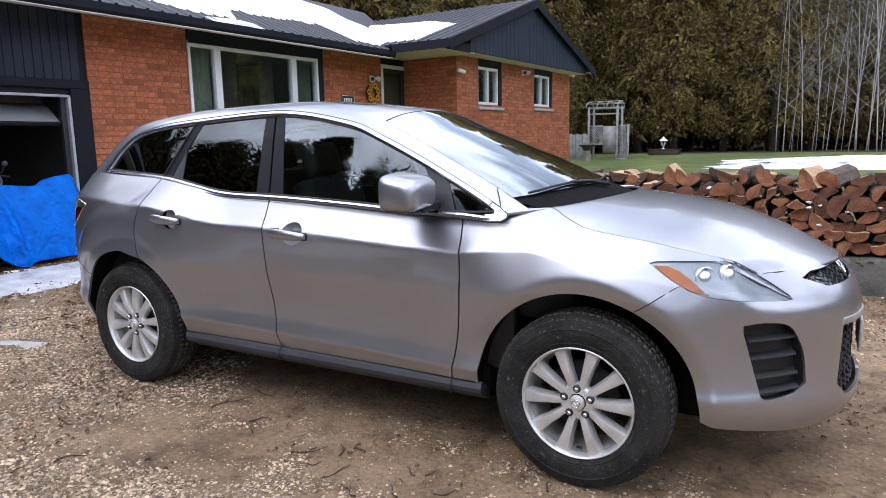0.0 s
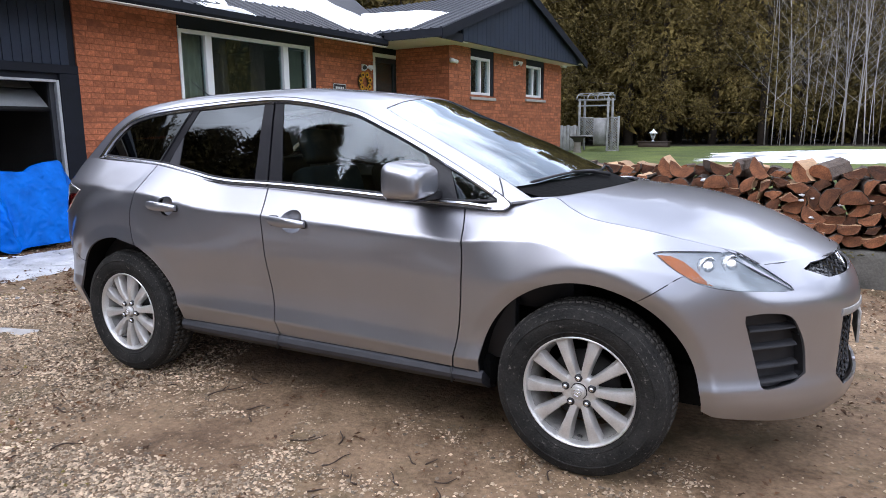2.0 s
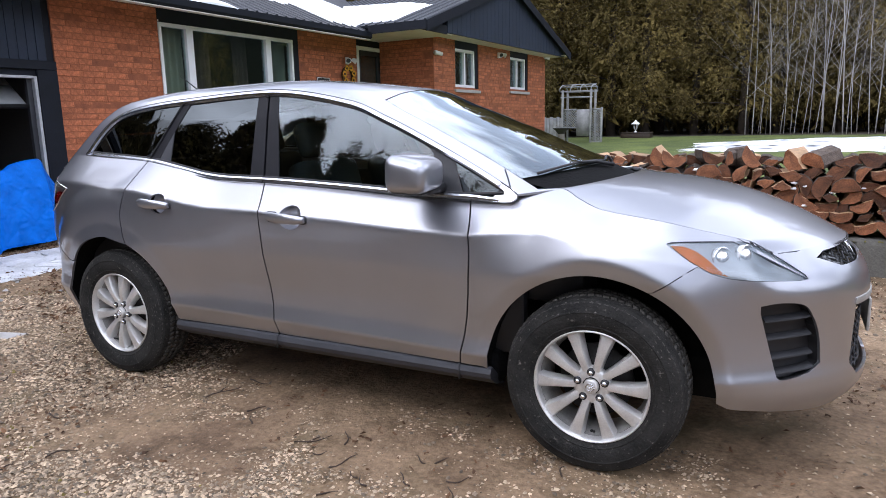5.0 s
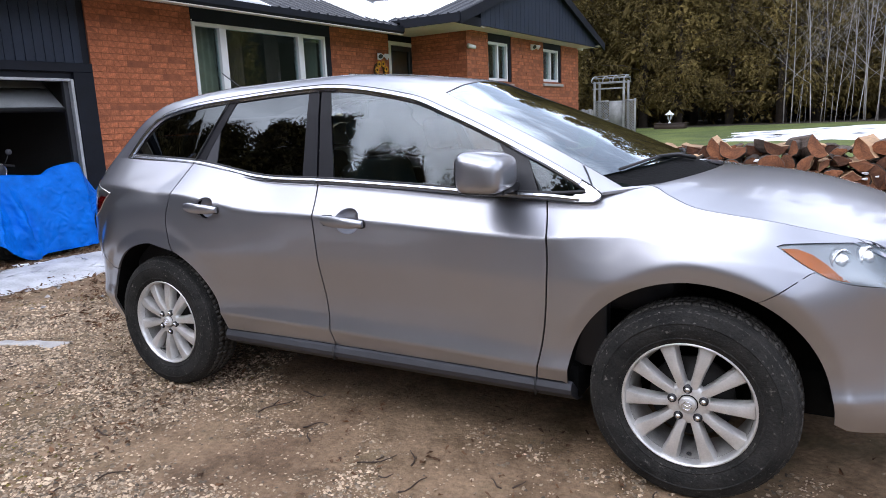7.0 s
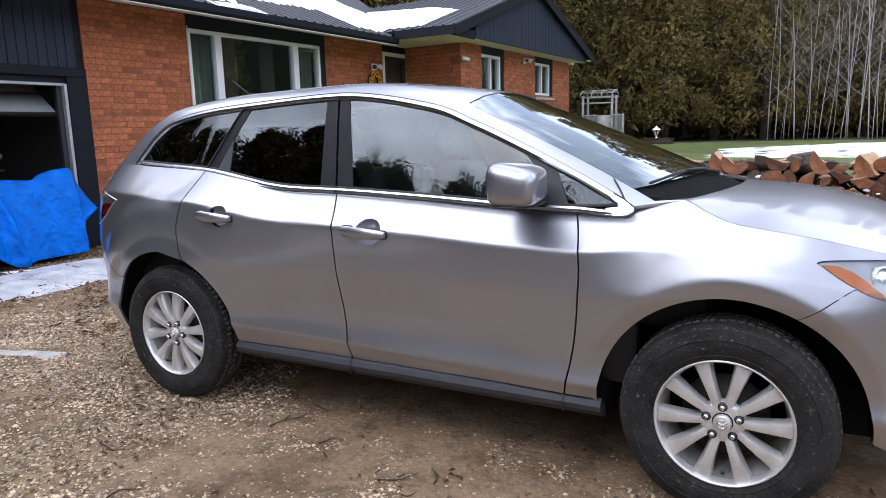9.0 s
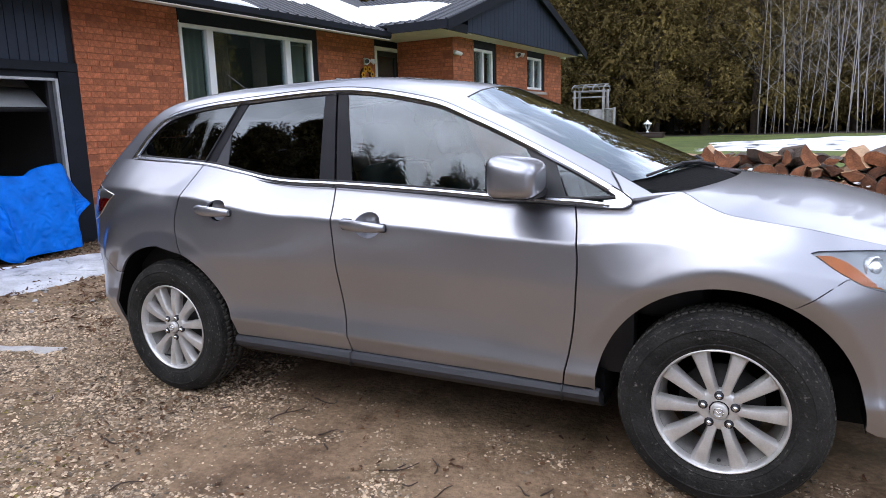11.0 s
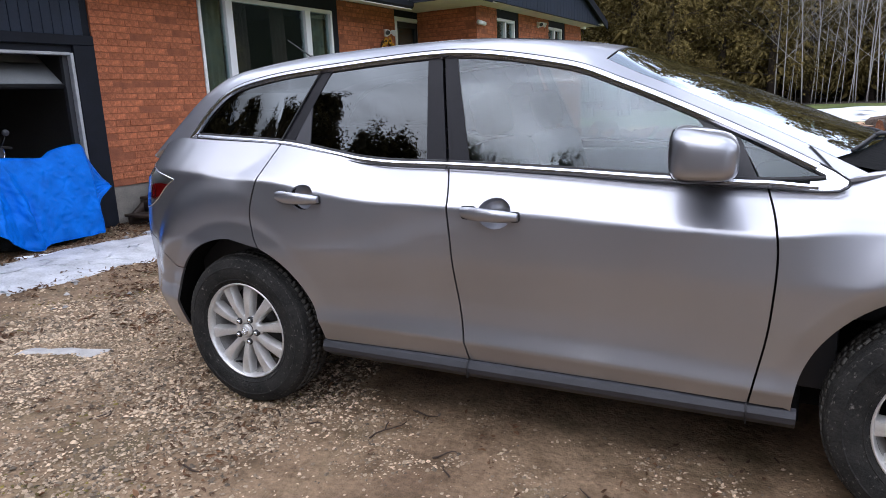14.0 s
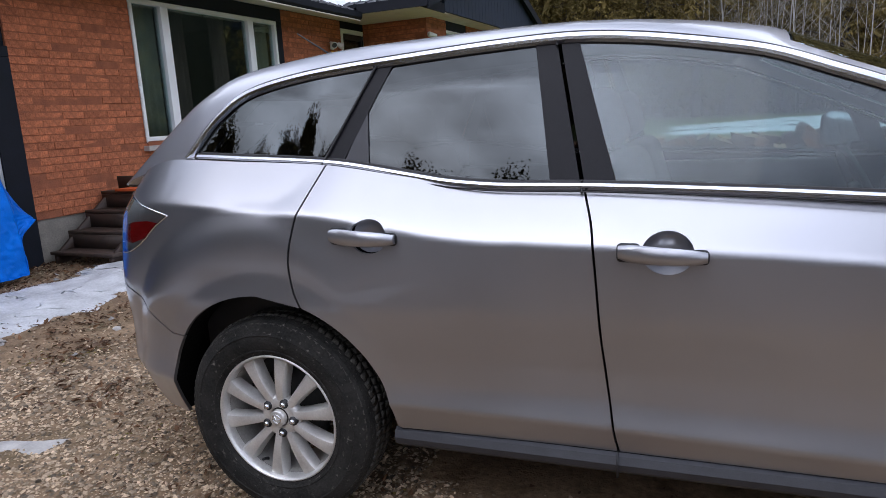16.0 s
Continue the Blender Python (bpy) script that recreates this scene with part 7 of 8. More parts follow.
lathe(bm, [(-0.03, 0.13), (-0.035, 0.10), (-0.02, 0.03), (-0.02, 0.001)], 24)
lathe(bm, [(0.03, 0.13), (0.035, 0.10), (0.02, 0.03), (0.02, 0.001)], 24)
bmesh.ops.transform(bm, matrix=Matrix.Translation((0.16, 0.0, 0.235)) @ Matrix.Rotation(radians(70), 4, "Z"), verts=bm.verts[:])
bmesh.ops.recalc_face_normals(bm, faces=bm.faces[:])
part("hub", bm, DARK_METAL, wh)
bm = bmesh.new()
box(bm, -0.05, 0.05, -0.16, 0.16, 0.35, 0.98, 0.05)
box(bm, -0.75, -0.02, -0.12, 0.12, 0.22, 0.32, 0.04)
part("body", bm, BLACK_TRIM, sc)
# the tarpaulin hangs over a second machine: ridge, front fall and back fall
ridge_v = curve([0, 0.10, 0.30, 0.42, 0.62, 0.72, 0.86, 0.93, 1.0], [0.37, 0.54, 0.86, 1.02, 1.43, 1.58, 1.89, 2.01, 2.20])
ridge_z = curve([0, 0.10, 0.30, 0.42, 0.62, 0.72, 0.86, 0.93, 1.0], [0.50, 0.74, 0.985, 0.99, 0.955, 1.03, 1.075, 0.93, 0.64])
hem_v = curve([0, 0.12, 0.22, 0.34, 0.46, 0.62, 0.86, 0.93, 1.0], [0.33, 0.43, 0.58, 0.80, 1.10, 1.30, 1.87, 1.90, 2.14])
hem_z = curve([0, 0.12, 0.22, 0.34, 0.46, 0.60, 0.86, 0.94, 1.0], [0.19, 0.29, 0.33, 0.16, 0.015, 0.06, 0.07, 0.38, 0.56])
bm = bmesh.new()
nt, nd = 110, 70
rows = []
for i in range(nt + 1):
    t = i / nt
    row = []
    for j in range(nd + 1):
        s = j / nd * 1.5 - 0.5
        rv, rz, hv, hz = ridge_v(t), ridge_z(t), hem_v(t), hem_z(t)
        if s >= 0:
            d = s ** 0.85
            v, z = rv + (hv - rv) * d, rz + (hz - rz) * (0.85 * d + 0.15 * d * d) + 0.02 * (1 - s) * noise.noise((t * 9, 0, 1))
            u = 0.34 + 0.28 * s ** 0.7 + 0.10 * math.exp(-((t - 0.36) / 0.10) ** 2) * s
        else:
            q = -2 * s
            v, z = rv, rz - (rz - 0.35) * q ** 1.3
            u = 0.34 - 0.45 * q ** 0.7 * step(-0.02, 0.30, t)
        k = min(1, abs(s) * 2.2)
        fold = 0.0
        for c0, c1, wd, hh in ((0.27, 0.03, 0.055, 0.11), (0.36, 0.05, 0.05, -0.06), (0.40, 0.10, 0.035, 0.07), (0.16, 0.06, 0.05, 0.06), (0.07, 0.03, 0.04, -0.04), (0.335, -0.03, 0.02, 0.03), (0.22, -0.08, 0.02, 0.025), (0.48, 0.02, 0.035, -0.03), (0.10, 0.12, 0.02, 0.02)):
            fold += hh * max(0.0, 1 - abs(t - c0 - c1 * s) / wd)
        fold += 0.050 * (abs(noise.noise((t * 9 + s * 2.4, s * 3.1 - t * 2.2, 2.0))) - 0.2) + 0.024 * abs(noise.noise((t * 26 - s * 8, s * 11, 5.0))) + 0.010 * abs(noise.noise((t * 50 + s * 20, s * 26 - t * 14, 8.0)))
        damp = 1 - 0.55 * step(0.46, 0.54, t) * (1 - step(0.84, 0.90, t))
        u += fold * k * damp - 0.16 * step(0.86, 1.0, t)
        z += 0.006 * noise.noise((t * 24, s * 9, 7.0))
        row.append(bm.verts.new((u, v + 0.02 * noise.noise((t * 11, s * 8, 3.0)), max(z, 0.012))))
    rows.append(row)
for a, b in zip(rows, rows[1:]):
    for j in range(nd):
        bm.faces.new((a[j], a[j + 1], b[j + 1], b[j]))
bmesh.ops.recalc_face_normals(bm, faces=bm.faces[:])
tp = hs("tarpaulin", bm, TARP, "creased bright blue tarpaulin draped over machines", "tarpaulin", True, kind="")
md = tp.modifiers.new("thick", "SOLIDIFY")
md.thickness = 0.003
# folded hem along the lower edge
bm = bmesh.new()
hem_line = [Vector(tp.data.vertices[i * (nd + 1) + nd].co) for i in range(nt + 1)]
tube(bm, hem_line, 0.006, 6)
hem = link_mesh("hem", bm, TARP)
hem.parent = tp
cm = thing("covered_machine", "dark machine hidden under the tarpaulin", "machine", HM.copy())
bm = bmesh.new()
box(bm, -0.02, 0.36, 0.95, 1.85, 0.18, 0.86, 0.08, segs=3)
part("body", bm, DARK_METAL, cm)
for v in (1.02, 1.72):
    bm = bmesh.new()
    lathe(bm, [(0.07, 0.12), (0.08, 0.16), (0.06, 0.2), (-0.06, 0.2), (-0.08, 0.16), (-0.07, 0.12), (-0.07, 0.001)], 28)
    bmesh.ops.transform(bm, matrix=Matrix.Translation((0.30, v, 0.20)) @ Matrix.Rotation(radians(90), 4, "Z"), verts=bm.verts[:])
    part("wheel", bm, RUBBER, cm)

# bricks nearest the drive, one by one
cache = {}
for a, b, z in near:
    key = (round((b - a) / 0.03), brng.randrange(3))
    if key not in cache:
        ln = key[0] * 0.03
        bm = boxed(-0.03, 0.0, -ln / 2, ln / 2, 0.0, BR_H, bev=0.004, segs=1)
        for v in bm.verts:
            v.co += Vector((0.003 * noise.noise(v.co * 40 + Vector((key[1] * 7, 0, 0))), 0.002 * noise.noise(v.co * 30 + Vector((0, key[1] * 5, 0))), 0.0015 * noise.noise(v.co * 25)))
        me = bpy.data.meshes.new("brick")
        bm.to_mesh(me)
        bm.free()
        me.materials.append(BRICK)
        cache[key] = me
    ob = new("brick", cache[key])
    ob.parent = wall_main
    ob.matrix_basis = Matrix.Translation((brng.uniform(-0.007, 0.005), (a + b) / 2, z + brng.uniform(-0.0015, 0.0015))) @ Matrix.Diagonal((1, (b - a) / (key[0] * 0.03), 1, 1))


# ---- garden gate, lantern ----
GREY_WOOD = mat("weathered_white_wood", (0.30, 0.30, 0.29), 0.85, 0, 0.3, 5, 60, 0.3, 40)
gz = height(-5.4, 24.0)
ar = thing("garden_arbour", "weathered white wooden arbour with lattice panels", "arbour", Matrix.Translation((0, 24.0, gz)))
for x, h in ((-6.33, 2.10), (-5.16, 2.12), (-4.72, 1.38)):
    for y in ((0, 0.7) if h > 2 else (0,)):
        part("post", boxed(x - 0.04, x + 0.04, y - 0.04, y + 0.04, -0.1, h, bev=0.006, segs=1), GREY_WOOD, ar)
for z, y in ((1.78, 0), (2.02, 0), (2.02, 0.7)):
    part("beam", boxed(-6.42, -5.08, y - 0.025, y + 0.025, z, z + 0.055, bev=0.005, segs=1), GREY_WOOD, ar)
for x in (-6.40, -5.95, -5.55, -5.12):
    bm = bmesh.new()
    tube(bm, [(x, 0.35 - 0.55 * math.cos(a), 2.06 + 0.24 * math.sin(a)) for a in np.linspace(0, math.pi, 9)], 0.022, 6)
    part("bow", bm, GREY_WOOD, ar)
for y in (0.10, 0.35, 0.60):
    part("slat", boxed(-6.46, -5.04, y - 0.02, y + 0.02, 2.30 - 0.5 * (y - 0.35) ** 2 / 0.35, 2.335 - 0.5 * (y - 0.35) ** 2 / 0.35), GREY_WOOD, ar)
for x0, x1, z0, z1 in ((-6.28, -5.75, 0.60, 1.32), (-5.11, -4.77, 0.0, 1.32)):
    for z in (z0, z1):
        part("rail", boxed(x0, x1, -0.03, 0.03, z - 0.03, z + 0.03), GREY_WOOD, ar)
    n = int((x1 - x0 + z1 - z0) / 0.10)
    for s in (1, -1):
        for k in range(n):
            c = 0.10 * k
            p = [(x0 + max(0, c - (z1 - z0)), z0 + min(c, z1 - z0)), (x0 + min(c, x1 - x0), z0 + max(0, c - (x1 - x0)))]
            if s < 0:
                p = [(x0 + x1 - a, b) for a, b in p]
            if math.hypot(p[0][0] - p[1][0], p[0][1] - p[1][1]) < 0.05:
                continue
            bm = bmesh.new()
            tube(bm, [(p[0][0], 0.008 * s, p[0][1]), (p[1][0], 0.008 * s, p[1][1])], 0.016, 4)
            part("lath", bm, GREY_WOOD, ar)
part("gate_panel", boxed(-5.75, -5.22, 0.02, 0.05, 0.25, 1.32), GREY_WOOD, ar)
for k in range(9):
    ar_b = boxed(-7.6 + 0.145 * k, -7.47 + 0.145 * k, 0.0, 0.03, 0.0, 1.0 + 0.04 * (k % 2), bev=0.004, segs=1)
    part("fence_board", ar_b, GREY_WOOD, ar)
bt = thing("bird_bath", "dark round stone bird bath on a plinth", "bird bath", Matrix.Translation((-5.95, 22.6, height(-5.95, 22.6))))
bm = bmesh.new()
lathe(bm, [(0.0, 0.16), (0.35, 0.13), (0.40, 0.14)], 20, "Z")
part("plinth", bm, BLOCK, bt)
bm = bmesh.new()
lathe(bm, [(0.40, 0.13), (0.52, 0.20), (0.60, 0.32), (0.63, 0.33), (0.62, 0.29), (0.55, 0.05), (0.55, 0.001)], 24, "Z")
bmesh.ops.recalc_face_normals(bm, faces=bm.faces[:])
part("bowl", bm, mat("dark_stone", (0.05, 0.045, 0.04), 0.8, 0, 0.3, 8, 60), bt)
lz = height(-4.3, 27.5)
pb = thing("planter_box", "dark low planter box on the lawn", "planter", Matrix.Translation((-4.1, 28.0, lz)))
part("box", boxed(-0.65, 0.65, -0.3, 0.3, -0.05, 0.20, bev=0.01, segs=1), OLD_WOOD, pb)
part("cap", boxed(-0.7, 0.7, -0.33, 0.33, 0.202, 0.24, bev=0.006, segs=1), OLD_WOOD, pb)
ln = thing("garden_lantern", "white garden lantern standing on the planter", "lantern", Matrix.Translation((-4.15, 28.0, lz + 0.24)))
bm = bmesh.new()
lathe(bm, [(0.0, 0.07), (0.03, 0.06), (0.06, 0.02), (0.12, 0.02)], 12, "Z")
part("foot", bm, WHITE, ln)
for k in range(6):
    a = 2 * math.pi * k / 6
    bm = bmesh.new()
    tube(bm, [(0.05 * math.cos(a), 0.05 * math.sin(a), 0.12), (0.13 * math.cos(a), 0.13 * math.sin(a), 0.36)], 0.012, 5)
    part("rib", bm, WHITE, ln)
bm = bmesh.new()
lathe(bm, [(0.36, 0.20), (0.40, 0.17), (0.48, 0.06), (0.54, 0.02), (0.56, 0.001)], 18, "Z")
lathe(bm, [(0.36, 0.20), (0.355, 0.001)], 18, "Z")
bmesh.ops.recalc_face_normals(bm, faces=bm.faces[:])
part("cap", bm, WHITE, ln)

# ---- trees ----
CEDAR = mat("cedar_foliage", (0.054, 0.045, 0.016), 0.75, 0, 0.62, 0.8, 5, tint=(0.165, 0.122, 0.040), rnd=0.22, spec=0.2)
CEDAR_BARK = mat("cedar_bark", (0.06, 0.045, 0.034), 0.9, 0, 0.4, 6, 40, 0.6, 30)
BIRCH_BARK = mat("pale_bark", (0.33, 0.31, 0.285), 0.8, 0, 0.35, 3, 40, 0.2, 30)
TREE_BARK = mat("dark_bark", (0.05, 0.042, 0.036), 0.9, 0, 0.4, 5, 40, 0.5, 30)


def frond_mesh(name, centres, dirs, sizes, g, blades=5):
    """Many small drooping sprays: each a fan of narrow blades."""
    n = len(centres)
    P, D, S = np.array(centres), np.array(dirs), np.array(sizes)
    co, fs = [], []
    up = np.array((0, 0, 1.0))
    side = np.cross(D, up)
    side /= np.maximum(np.linalg.norm(side, axis=1, keepdims=True), 1e-6)
    for k in range(blades):
        a = (k - (blades - 1) / 2) * 0.55 + g.normal(0, 0.2, n)
        d = D * np.cos(a)[:, None] + side * np.sin(a)[:, None]
        d[:, 2] += g.normal(-0.25, 0.35, n)
        w = np.cross(d, g.normal(0, 1, (n, 3)))
        w /= np.maximum(np.linalg.norm(w, axis=1, keepdims=True), 1e-6)
        L = S * g.uniform(0.6, 1.2, n)
        tip = P + d * L[:, None]
        midp = P + d * (L * 0.2)[:, None]
        hw = w * (L * 0.26)[:, None]
        co.append(np.stack([midp - hw, tip, midp + hw], 1))
    co = np.concatenate(co).reshape(-1, 3)
    fs = np.arange(len(co)).reshape(-1, 3)
    me = bpy.data.meshes.new(name)
    me.from_pydata(co.tolist(), [], fs.tolist())
    me.materials.append(CEDAR)
    return me


def cedar(k, H, R, nb=170, per=26, low=0.3, leaf=1.0, blades=5):
    """A cedar: trunk, limbs, and a crown of drooping sprays in boughs with gaps."""
    g = np.random.default_rng(100 + k)
    t = thing("cedar_tree", "tall dense cedar with olive brown foliage", "tree", Matrix.Identity(4), "cedars behind the lawn")
    bm = bmesh.new()
    tube(bm, [(0, 0, -0.3), (0.05, 0.02, H * 0.3), (-0.04, 0.03, H * 0.65), (0, 0, H * 0.97)], [0.24, 0.18, 0.10, 0.02], 9)
    part("trunk", bm, CEDAR_BARK, t)
    bm = bmesh.new()
    C, D, S = [], [], []
    for b in range(nb):
        h = low + (H * 0.98 - low) * (b + g.uniform()) / nb
        f = h / H
        r = R * (1 - f) ** 0.62 * min(1, 0.62 + 1.1 * f) * g.uniform(0.62, 1.12) + 0.12
        a = b * 2.399 + g.normal(0, 0.35)
        d = np.array((math.cos(a), math.sin(a), g.normal(0.12, 0.12)))
        tip = np.array((0, 0, h)) + d * r
        if r > 0.6 and (k < 3 or b % 3 == 0):
            tube(bm, [(0, 0, h - 0.1), tuple(np.array((0, 0, h)) + d * r * 0.5 + (0, 0, 0.05)), tuple(tip)], [0.035, 0.022, 0.006], 4)
        m = int(per * (0.45 + r / R))
        for i in range(m):
            s = 1 - 0.62 * g.uniform() ** 1.3
            wid = (0.14 + 0.26 * r * (1.05 - s)) * (0.62 if k > 4 else 1.0)
            c = np.array((0, 0, h)) + d * r * s + g.normal(0, 1, 3) * (wid, wid, 0.20 + 0.05 * r)
            C.append(c)
            q = d * (0.8, 0.8, 0.3) + g.normal(0, 0.45, 3) + (0, 0, -0.25)
            D.append(q / np.linalg.norm(q))
            S.append(g.uniform(0.14, 0.30) * leaf)
    part("bough_frame", bm, CEDAR_BARK, t)["kind"] = "stuff"
    # larger sprays close to the trunk, which keep the crown from being seen through
    for b in range(6000 if k == 7 else 2600 if k > 4 else 500 if k < 3 else 120):
        h = low + (H * 0.95 - low) * g.uniform()
        f = h / H
        r = R * (1 - f) ** 0.62 * min(1, 0.62 + 1.1 * f) * (0.8 if k > 4 else 0.5) * math.sqrt(g.uniform())
        a = g.uniform(0, 6.283)
        C.append(np.array((r * math.cos(a), r * math.sin(a), h)))
        q = np.array((math.cos(a), math.sin(a), -0.5)) + g.normal(0, 0.4, 3)
        D.append(q / np.linalg.norm(q))
        S.append(g.uniform(0.12, 0.26) if k == 7 else g.uniform(0.18, 0.36) if k > 4 else g.uniform(0.3, 0.6))
    me = frond_mesh("crown", C, D, S, g, blades)
    ob = new("crown", me)
    ob.parent = t
    return t


def limb(bm, p, d, length, r, depth, g, seg=5, droop=0.0):
    pts, q = [p.copy()], p.copy()
    dd = d.copy()
    n = 4
    for i in range(n):
        dd = (dd + Vector((g.gauss(0, 0.09), g.gauss(0, 0.09), 0.05 - droop))).normalized()
        q = q + dd * length / n
        pts.append(q.copy())
    tube(bm, pts, [r * (1 - 0.75 * i / n) for i in range(n + 1)], max(3, seg) if depth > 1 else 3, caps=False)
    if depth > 0:
        for k in range(g.choice((3, 4, 5)) if depth > 1 else 4):
            i = g.randrange(1, n + 1)
            a = g.uniform(0, 6.28)
            s = dd.orthogonal().normalized()
            s = Matrix.Rotation(a, 3, dd) @ s
            nd = (dd * 0.8 + s * g.uniform(0.4, 0.8)).normalized()
            limb(bm, pts[i], nd, length * g.uniform(0.4, 0.62), r * 0.42 * (1.1 - i / n * 0.4), depth - 1, g, 3)


def bare_tree(k, H, r, material, name, label, group, lean=0.05, depth=2, first=0.35, count=14, reach=1.0):
    g = random.Random(k)
    t = thing(name, label, "tree", Matrix.Identity(4), group)
    bm = bmesh.new()
    n = 9
    pts = []
    lx, ly = g.uniform(-lean, lean), g.uniform(-lean, lean)
    for i in range(n + 1):
        f = i / n
        pts.append(Vector((lx * H * f + 0.10 * math.sin(4 * f + k), ly * H * f + 0.08 * math.cos(5 * f + k), -0.2 + (H + 0.2) * f)))
    tube(bm, pts, [r * (1 - 0.85 * i / n) for i in range(n + 1)], 8)
    part("trunk", bm, material, t)
    bm = bmesh.new()
    for b in range(count):
        f = first + (0.97 - first) * (b + g.random()) / count
        i = min(int(f * n), n - 1)
        p = pts[i].lerp(pts[i + 1], f * n - i)
        a = g.uniform(0, 6.28)
        d = Vector((math.cos(a), math.sin(a), g.uniform(0.7, 1.3))).normalized()
        limb(bm, p, d, (H * 0.26 * (1.15 - f) + 0.3) * reach, r * 0.34 * (1.2 - f) * min(reach, 1.4), depth, g)
    part("branch_frame", bm, material, t)["kind"] = "stuff"
    return t


# three fine ones for the front row, light ones for the depth of the wood, one finest for the near side across the drive
protos = [cedar(0, 13.5, 3.0, 95, 120, 0.9, 0.56, 3), cedar(1, 12.0, 2.7, 85, 120, 0.8, 0.56, 3), cedar(2, 15.0, 3.2, 100, 110, 1.0, 0.56, 3), cedar(3, 13.0, 2.8, 75, 20, 0.3, 1.6, 3), cedar(4, 14.5, 3.0, 80, 20, 0.3, 1.6, 3), cedar(5, 13.0, 2.8, 85, 75, 0.4, 0.46, 3), cedar(6, 14.5, 2.7, 90, 72, 0.4, 0.46, 3), cedar(7, 13.0, 2.9, 95, 120, 0.5, 0.38, 3)]
tr = random.Random(9)
spots = []
for x in np.arange(-12.5, 8.5, 2.05):
    spots.append((x + tr.uniform(-0.6, 0.6), (32.0 if x < 0.3 else 34.6) + tr.uniform(-0.9, 0.9), tr.choice((0, 1, 2)), tr.uniform(0.88, 1.1)))
for x in np.arange(-16, 20, 2.4):
    spots.append((x + tr.uniform(-0.6, 0.6), 36.0 + tr.uniform(-1, 1) + (2.0 if x > 0 else 0), tr.choice((3, 4)), tr.uniform(0.95, 1.2)))
for x in np.arange(-18, 24, 3.0):
    spots.append((x + tr.uniform(-0.6, 0.6), 40.5 + tr.uniform(-1, 1), tr.choice((3, 4)), tr.uniform(1.15, 1.4)))
for y in np.arange(4, 30, 3.0):
    spots.append((-17.5 + tr.uniform(-1, 1), y + tr.uniform(-0.8, 0.8), tr.choice((3, 4)), tr.uniform(0.8, 1.1)))
for y in np.arange(20, 30, 2.4):
    spots.append((-9.8 + tr.uniform(-0.6, 0.6), y, tr.choice((0, 1)), tr.uniform(0.85, 1.05)))
# wood on the other side of the drive, seen in the car's glass: tall behind the tail, lower towards the nose
for k in range(8):
    spots.append((-24.5 + 1.0 * k + tr.uniform(-0.5, 0.5), -2.5 - 1.9 * k + tr.uniform(-0.5, 0.5), tr.choice((5, 6)), tr.uniform(1.1, 1.4)))
skyline = curve([-29, -22, -17, -13.5, -11.5, -9.5], [21.0, 17.4, 16.6, 15.6, 15.2, 14.2])
for x in np.arange(-24.0, -8.6, 1.75):
    spots.append((x, -15.0 + tr.uniform(-0.5, 0.5), 7, (skyline(x) + tr.uniform(-1.3, 0.5)) / 12.9))
for x in np.arange(-9.0, -4.5, 1.8):
    spots.append((x + tr.uniform(-0.4, 0.4), -15.2 + tr.uniform(-0.6, 0.6), tr.choice((5, 6)), tr.uniform(0.97, 1.06)))
for x in np.arange(-20.5, -5.5, 2.4):
    spots.append((x + tr.uniform(-0.5, 0.5), -17.4 + tr.uniform(-0.8, 0.8), tr.choice((5, 6)), tr.uniform(1.05, 1.22)))
for x in np.arange(-5.5, 9, 2.8):
    spots.append((x + tr.uniform(-0.7, 0.7), -19.0 + tr.uniform(-1.2, 1.2), tr.choice((5, 6)), tr.uniform(0.5, 0.8)))
for x in np.arange(-30, 16, 6.5):
    spots.append((x + tr.uniform(-0.7, 0.7), -28 + tr.uniform(-1.6, 1.6), tr.choice((3, 4)), tr.uniform(0.8, 1.1)))
# unseen wood added beyond the far side to dim window and nose reflections
for y in np.arange(-20, 30, 4.4):
    spots.append((23.0 + tr.uniform(-1.5, 1.5), y + tr.uniform(-0.7, 0.7), tr.choice((3, 4)), tr.uniform(0.55, 0.8)))
used_proto = set()
for i, (x, y, k, sz) in enumerate(spots):
    tall = (1.25 if k > 2 else 1.05) if y > 25 else 1.0
    m = Matrix.Translation((x, y, height(x, y) - 0.05)) @ Matrix.Rotation(tr.uniform(0, 6.28), 4, "Z") @ Matrix.Diagonal((sz, sz, sz * tall, 1))
    if k not in used_proto:
        used_proto.add(k)
        protos[k].matrix_world = m
    else:
        c = copy_thing(protos[k], m)
        c.scale = (sz, sz, sz * tall)
        if y < 0:
            c["group"] = "conifers across the drive"
birches = [bare_tree(20 + k, (10.5, 9.0, 11.5, 8.0)[k], (0.026, 0.019, 0.029, 0.017)[k], BIRCH_BARK, "birch_tree", "slender bare pale birch with fine twigs", "bare birches by the lawn", 0.08, 2, 0.16, 13) for k in range(4)]
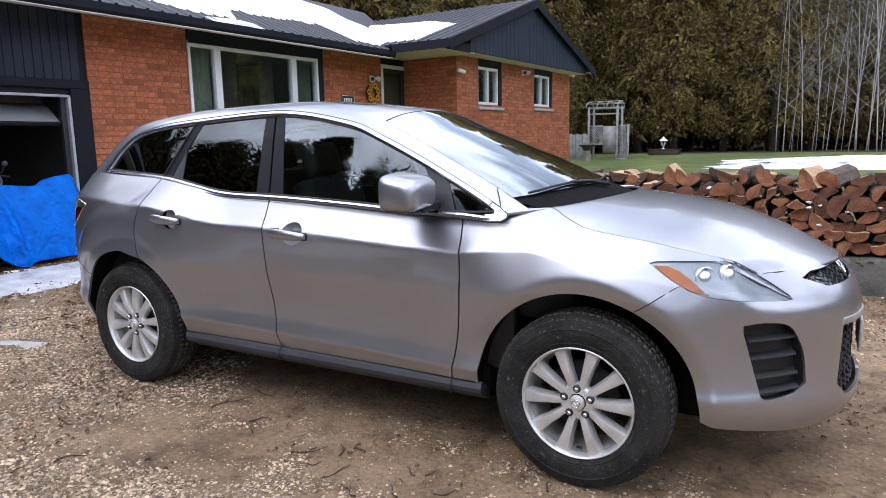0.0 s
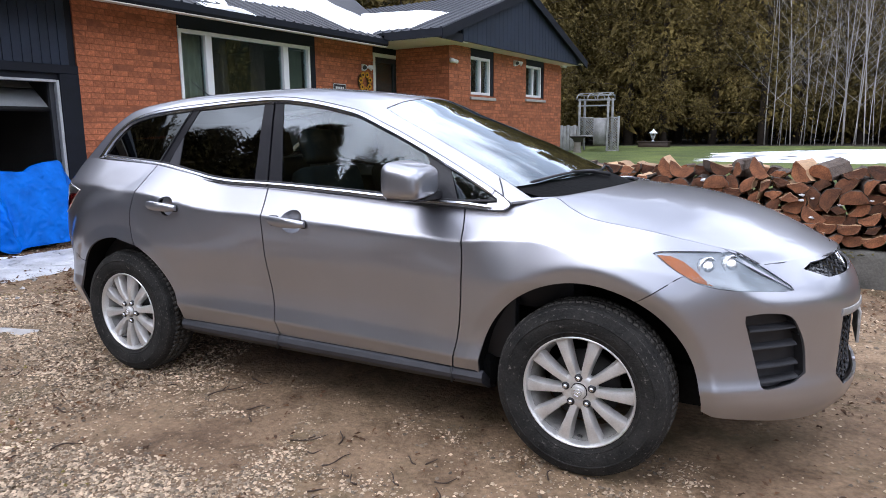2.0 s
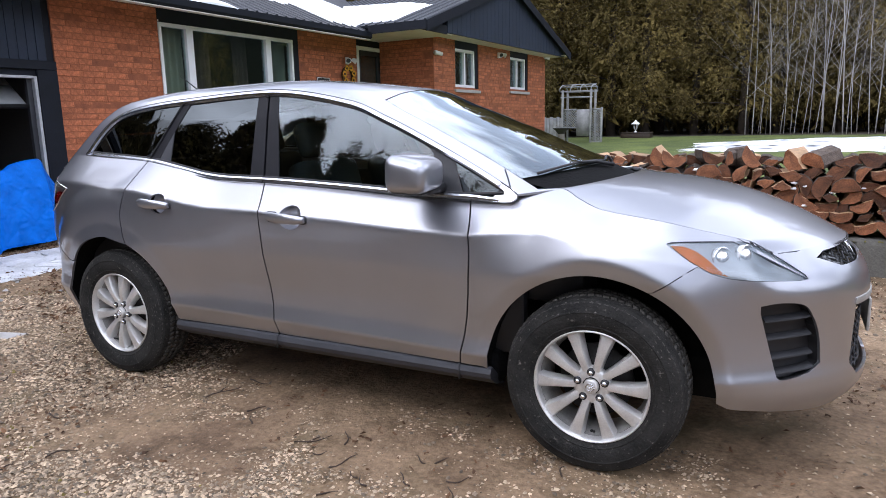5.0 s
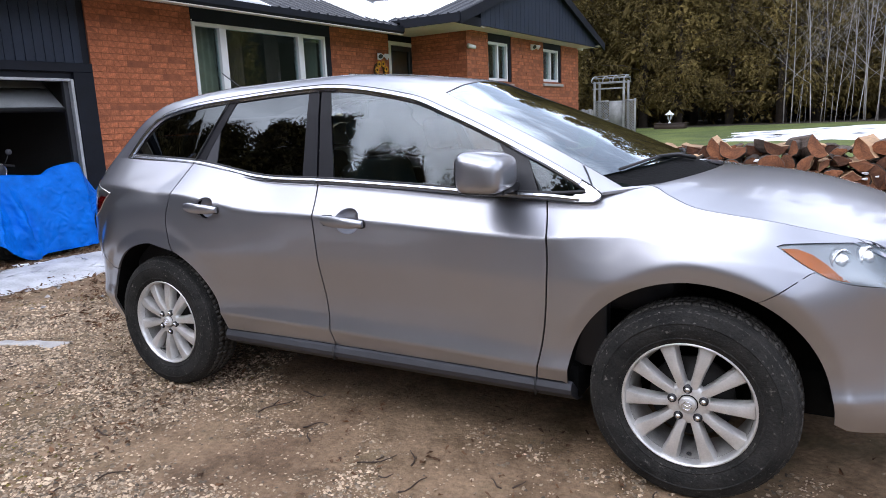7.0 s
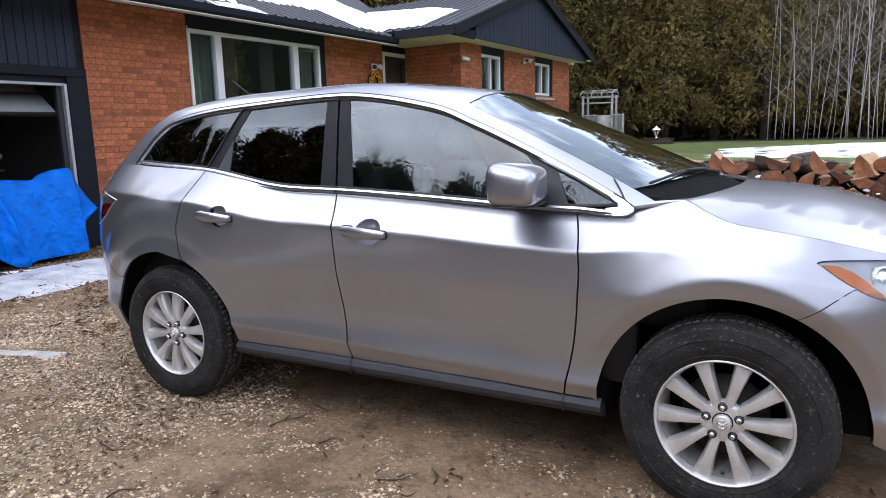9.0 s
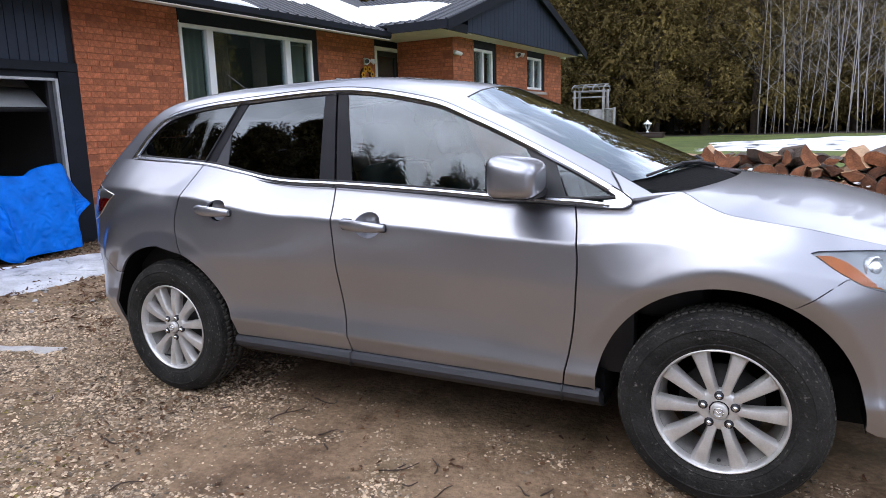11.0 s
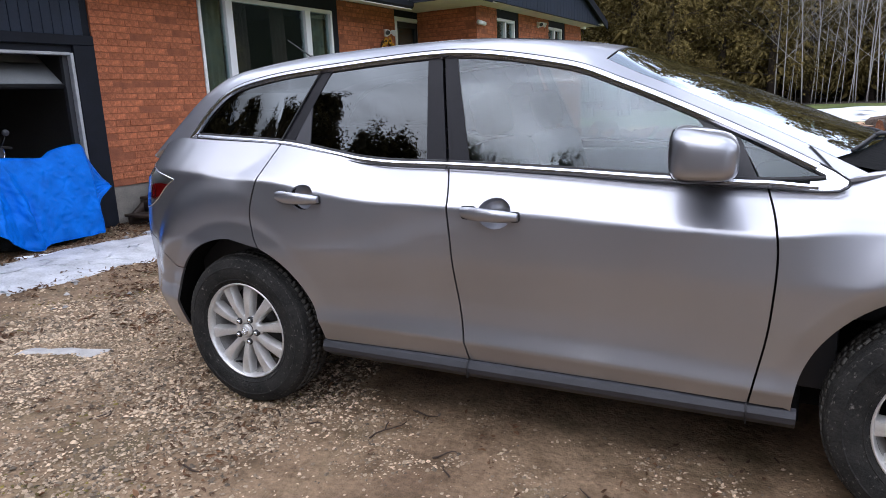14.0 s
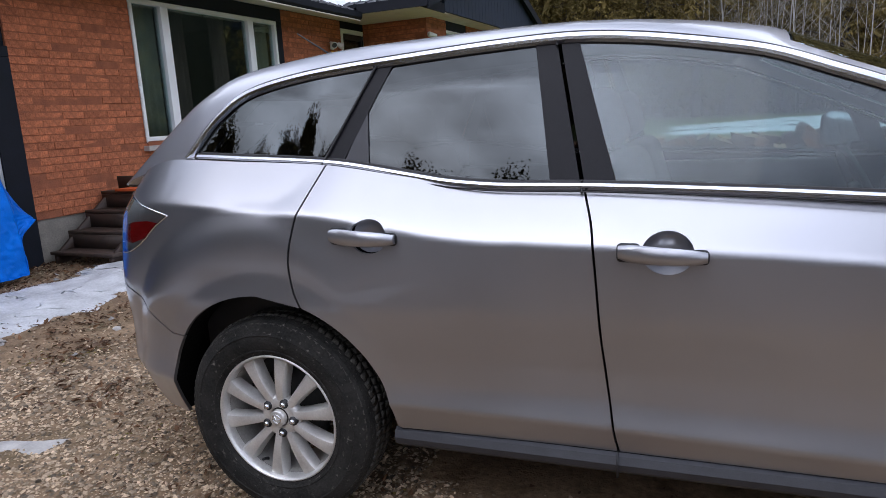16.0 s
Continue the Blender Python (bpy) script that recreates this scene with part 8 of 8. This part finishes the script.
bsp = [(0.55, 30.6), (0.9, 31.2), (1.3, 30.4), (1.75, 31.0), (2.3, 30.5), (2.75, 31.4), (3.1, 30.3), (3.6, 31.0), (4.1, 30.5), (4.5, 31.5), (5.0, 30.4), (5.6, 31.2), (6.3, 30.5), (7.0, 31.3), (8.0, 30.6), (1.1, 32.4), (2.0, 32.6), (3.3, 32.7), (4.8, 32.6), (5.9, 32.5), (7.5, 32.6), (0.7, 31.9), (1.55, 31.6), (2.55, 31.1), (3.35, 31.5), (3.9, 32.0), (4.3, 31.1), (5.3, 31.8), (6.6, 31.8), (0.25, 31.4)]
for i, (x, y) in enumerate(bsp):
    m = Matrix.Translation((x, y, height(x, y) - 0.05)) @ Matrix.Rotation(tr.uniform(0, 6.28), 4, "Z")
    if i < 4:
        birches[i].matrix_world = m
    else:
        copy_thing(birches[tr.randrange(4)], m)
oak = bare_tree(51, 8.6, 0.24, TREE_BARK, "bare_tree", "spreading bare tree across the drive", "bare trees across the drive", 0.03, 3, 0.42, 18, 0.85)
oak.matrix_world = Matrix.Translation((-6.6, -13.0, 0)) @ Matrix.Diagonal((1.42, 1.42, 1.42, 1))
copy_thing(oak, Matrix.Translation((5.2, -21.5, 0)) @ Matrix.Rotation(2.0, 4, "Z"))

# near-black sheet behind the trees stands in for the wood's shaded depth
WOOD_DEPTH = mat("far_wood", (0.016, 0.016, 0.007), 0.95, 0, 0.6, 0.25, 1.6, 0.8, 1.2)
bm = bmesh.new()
# the stretch beyond x = 34 is unseen, added to dim reflections
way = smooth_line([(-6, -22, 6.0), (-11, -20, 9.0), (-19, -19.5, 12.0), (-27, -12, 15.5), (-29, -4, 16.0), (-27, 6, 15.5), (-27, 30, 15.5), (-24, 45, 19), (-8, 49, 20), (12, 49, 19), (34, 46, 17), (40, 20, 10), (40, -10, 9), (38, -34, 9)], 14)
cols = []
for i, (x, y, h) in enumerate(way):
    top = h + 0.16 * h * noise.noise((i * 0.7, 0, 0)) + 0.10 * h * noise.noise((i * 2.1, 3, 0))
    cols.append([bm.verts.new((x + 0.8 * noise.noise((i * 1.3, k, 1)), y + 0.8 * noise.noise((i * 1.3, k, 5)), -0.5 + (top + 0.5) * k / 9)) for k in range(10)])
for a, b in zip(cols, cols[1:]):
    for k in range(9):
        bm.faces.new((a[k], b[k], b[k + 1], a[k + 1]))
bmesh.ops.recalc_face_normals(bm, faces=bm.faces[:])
tagged(link_mesh("backdrop", bm, WOOD_DEPTH), "near-black sheet standing in for the wood's shaded depth", "woods", kind="structure")
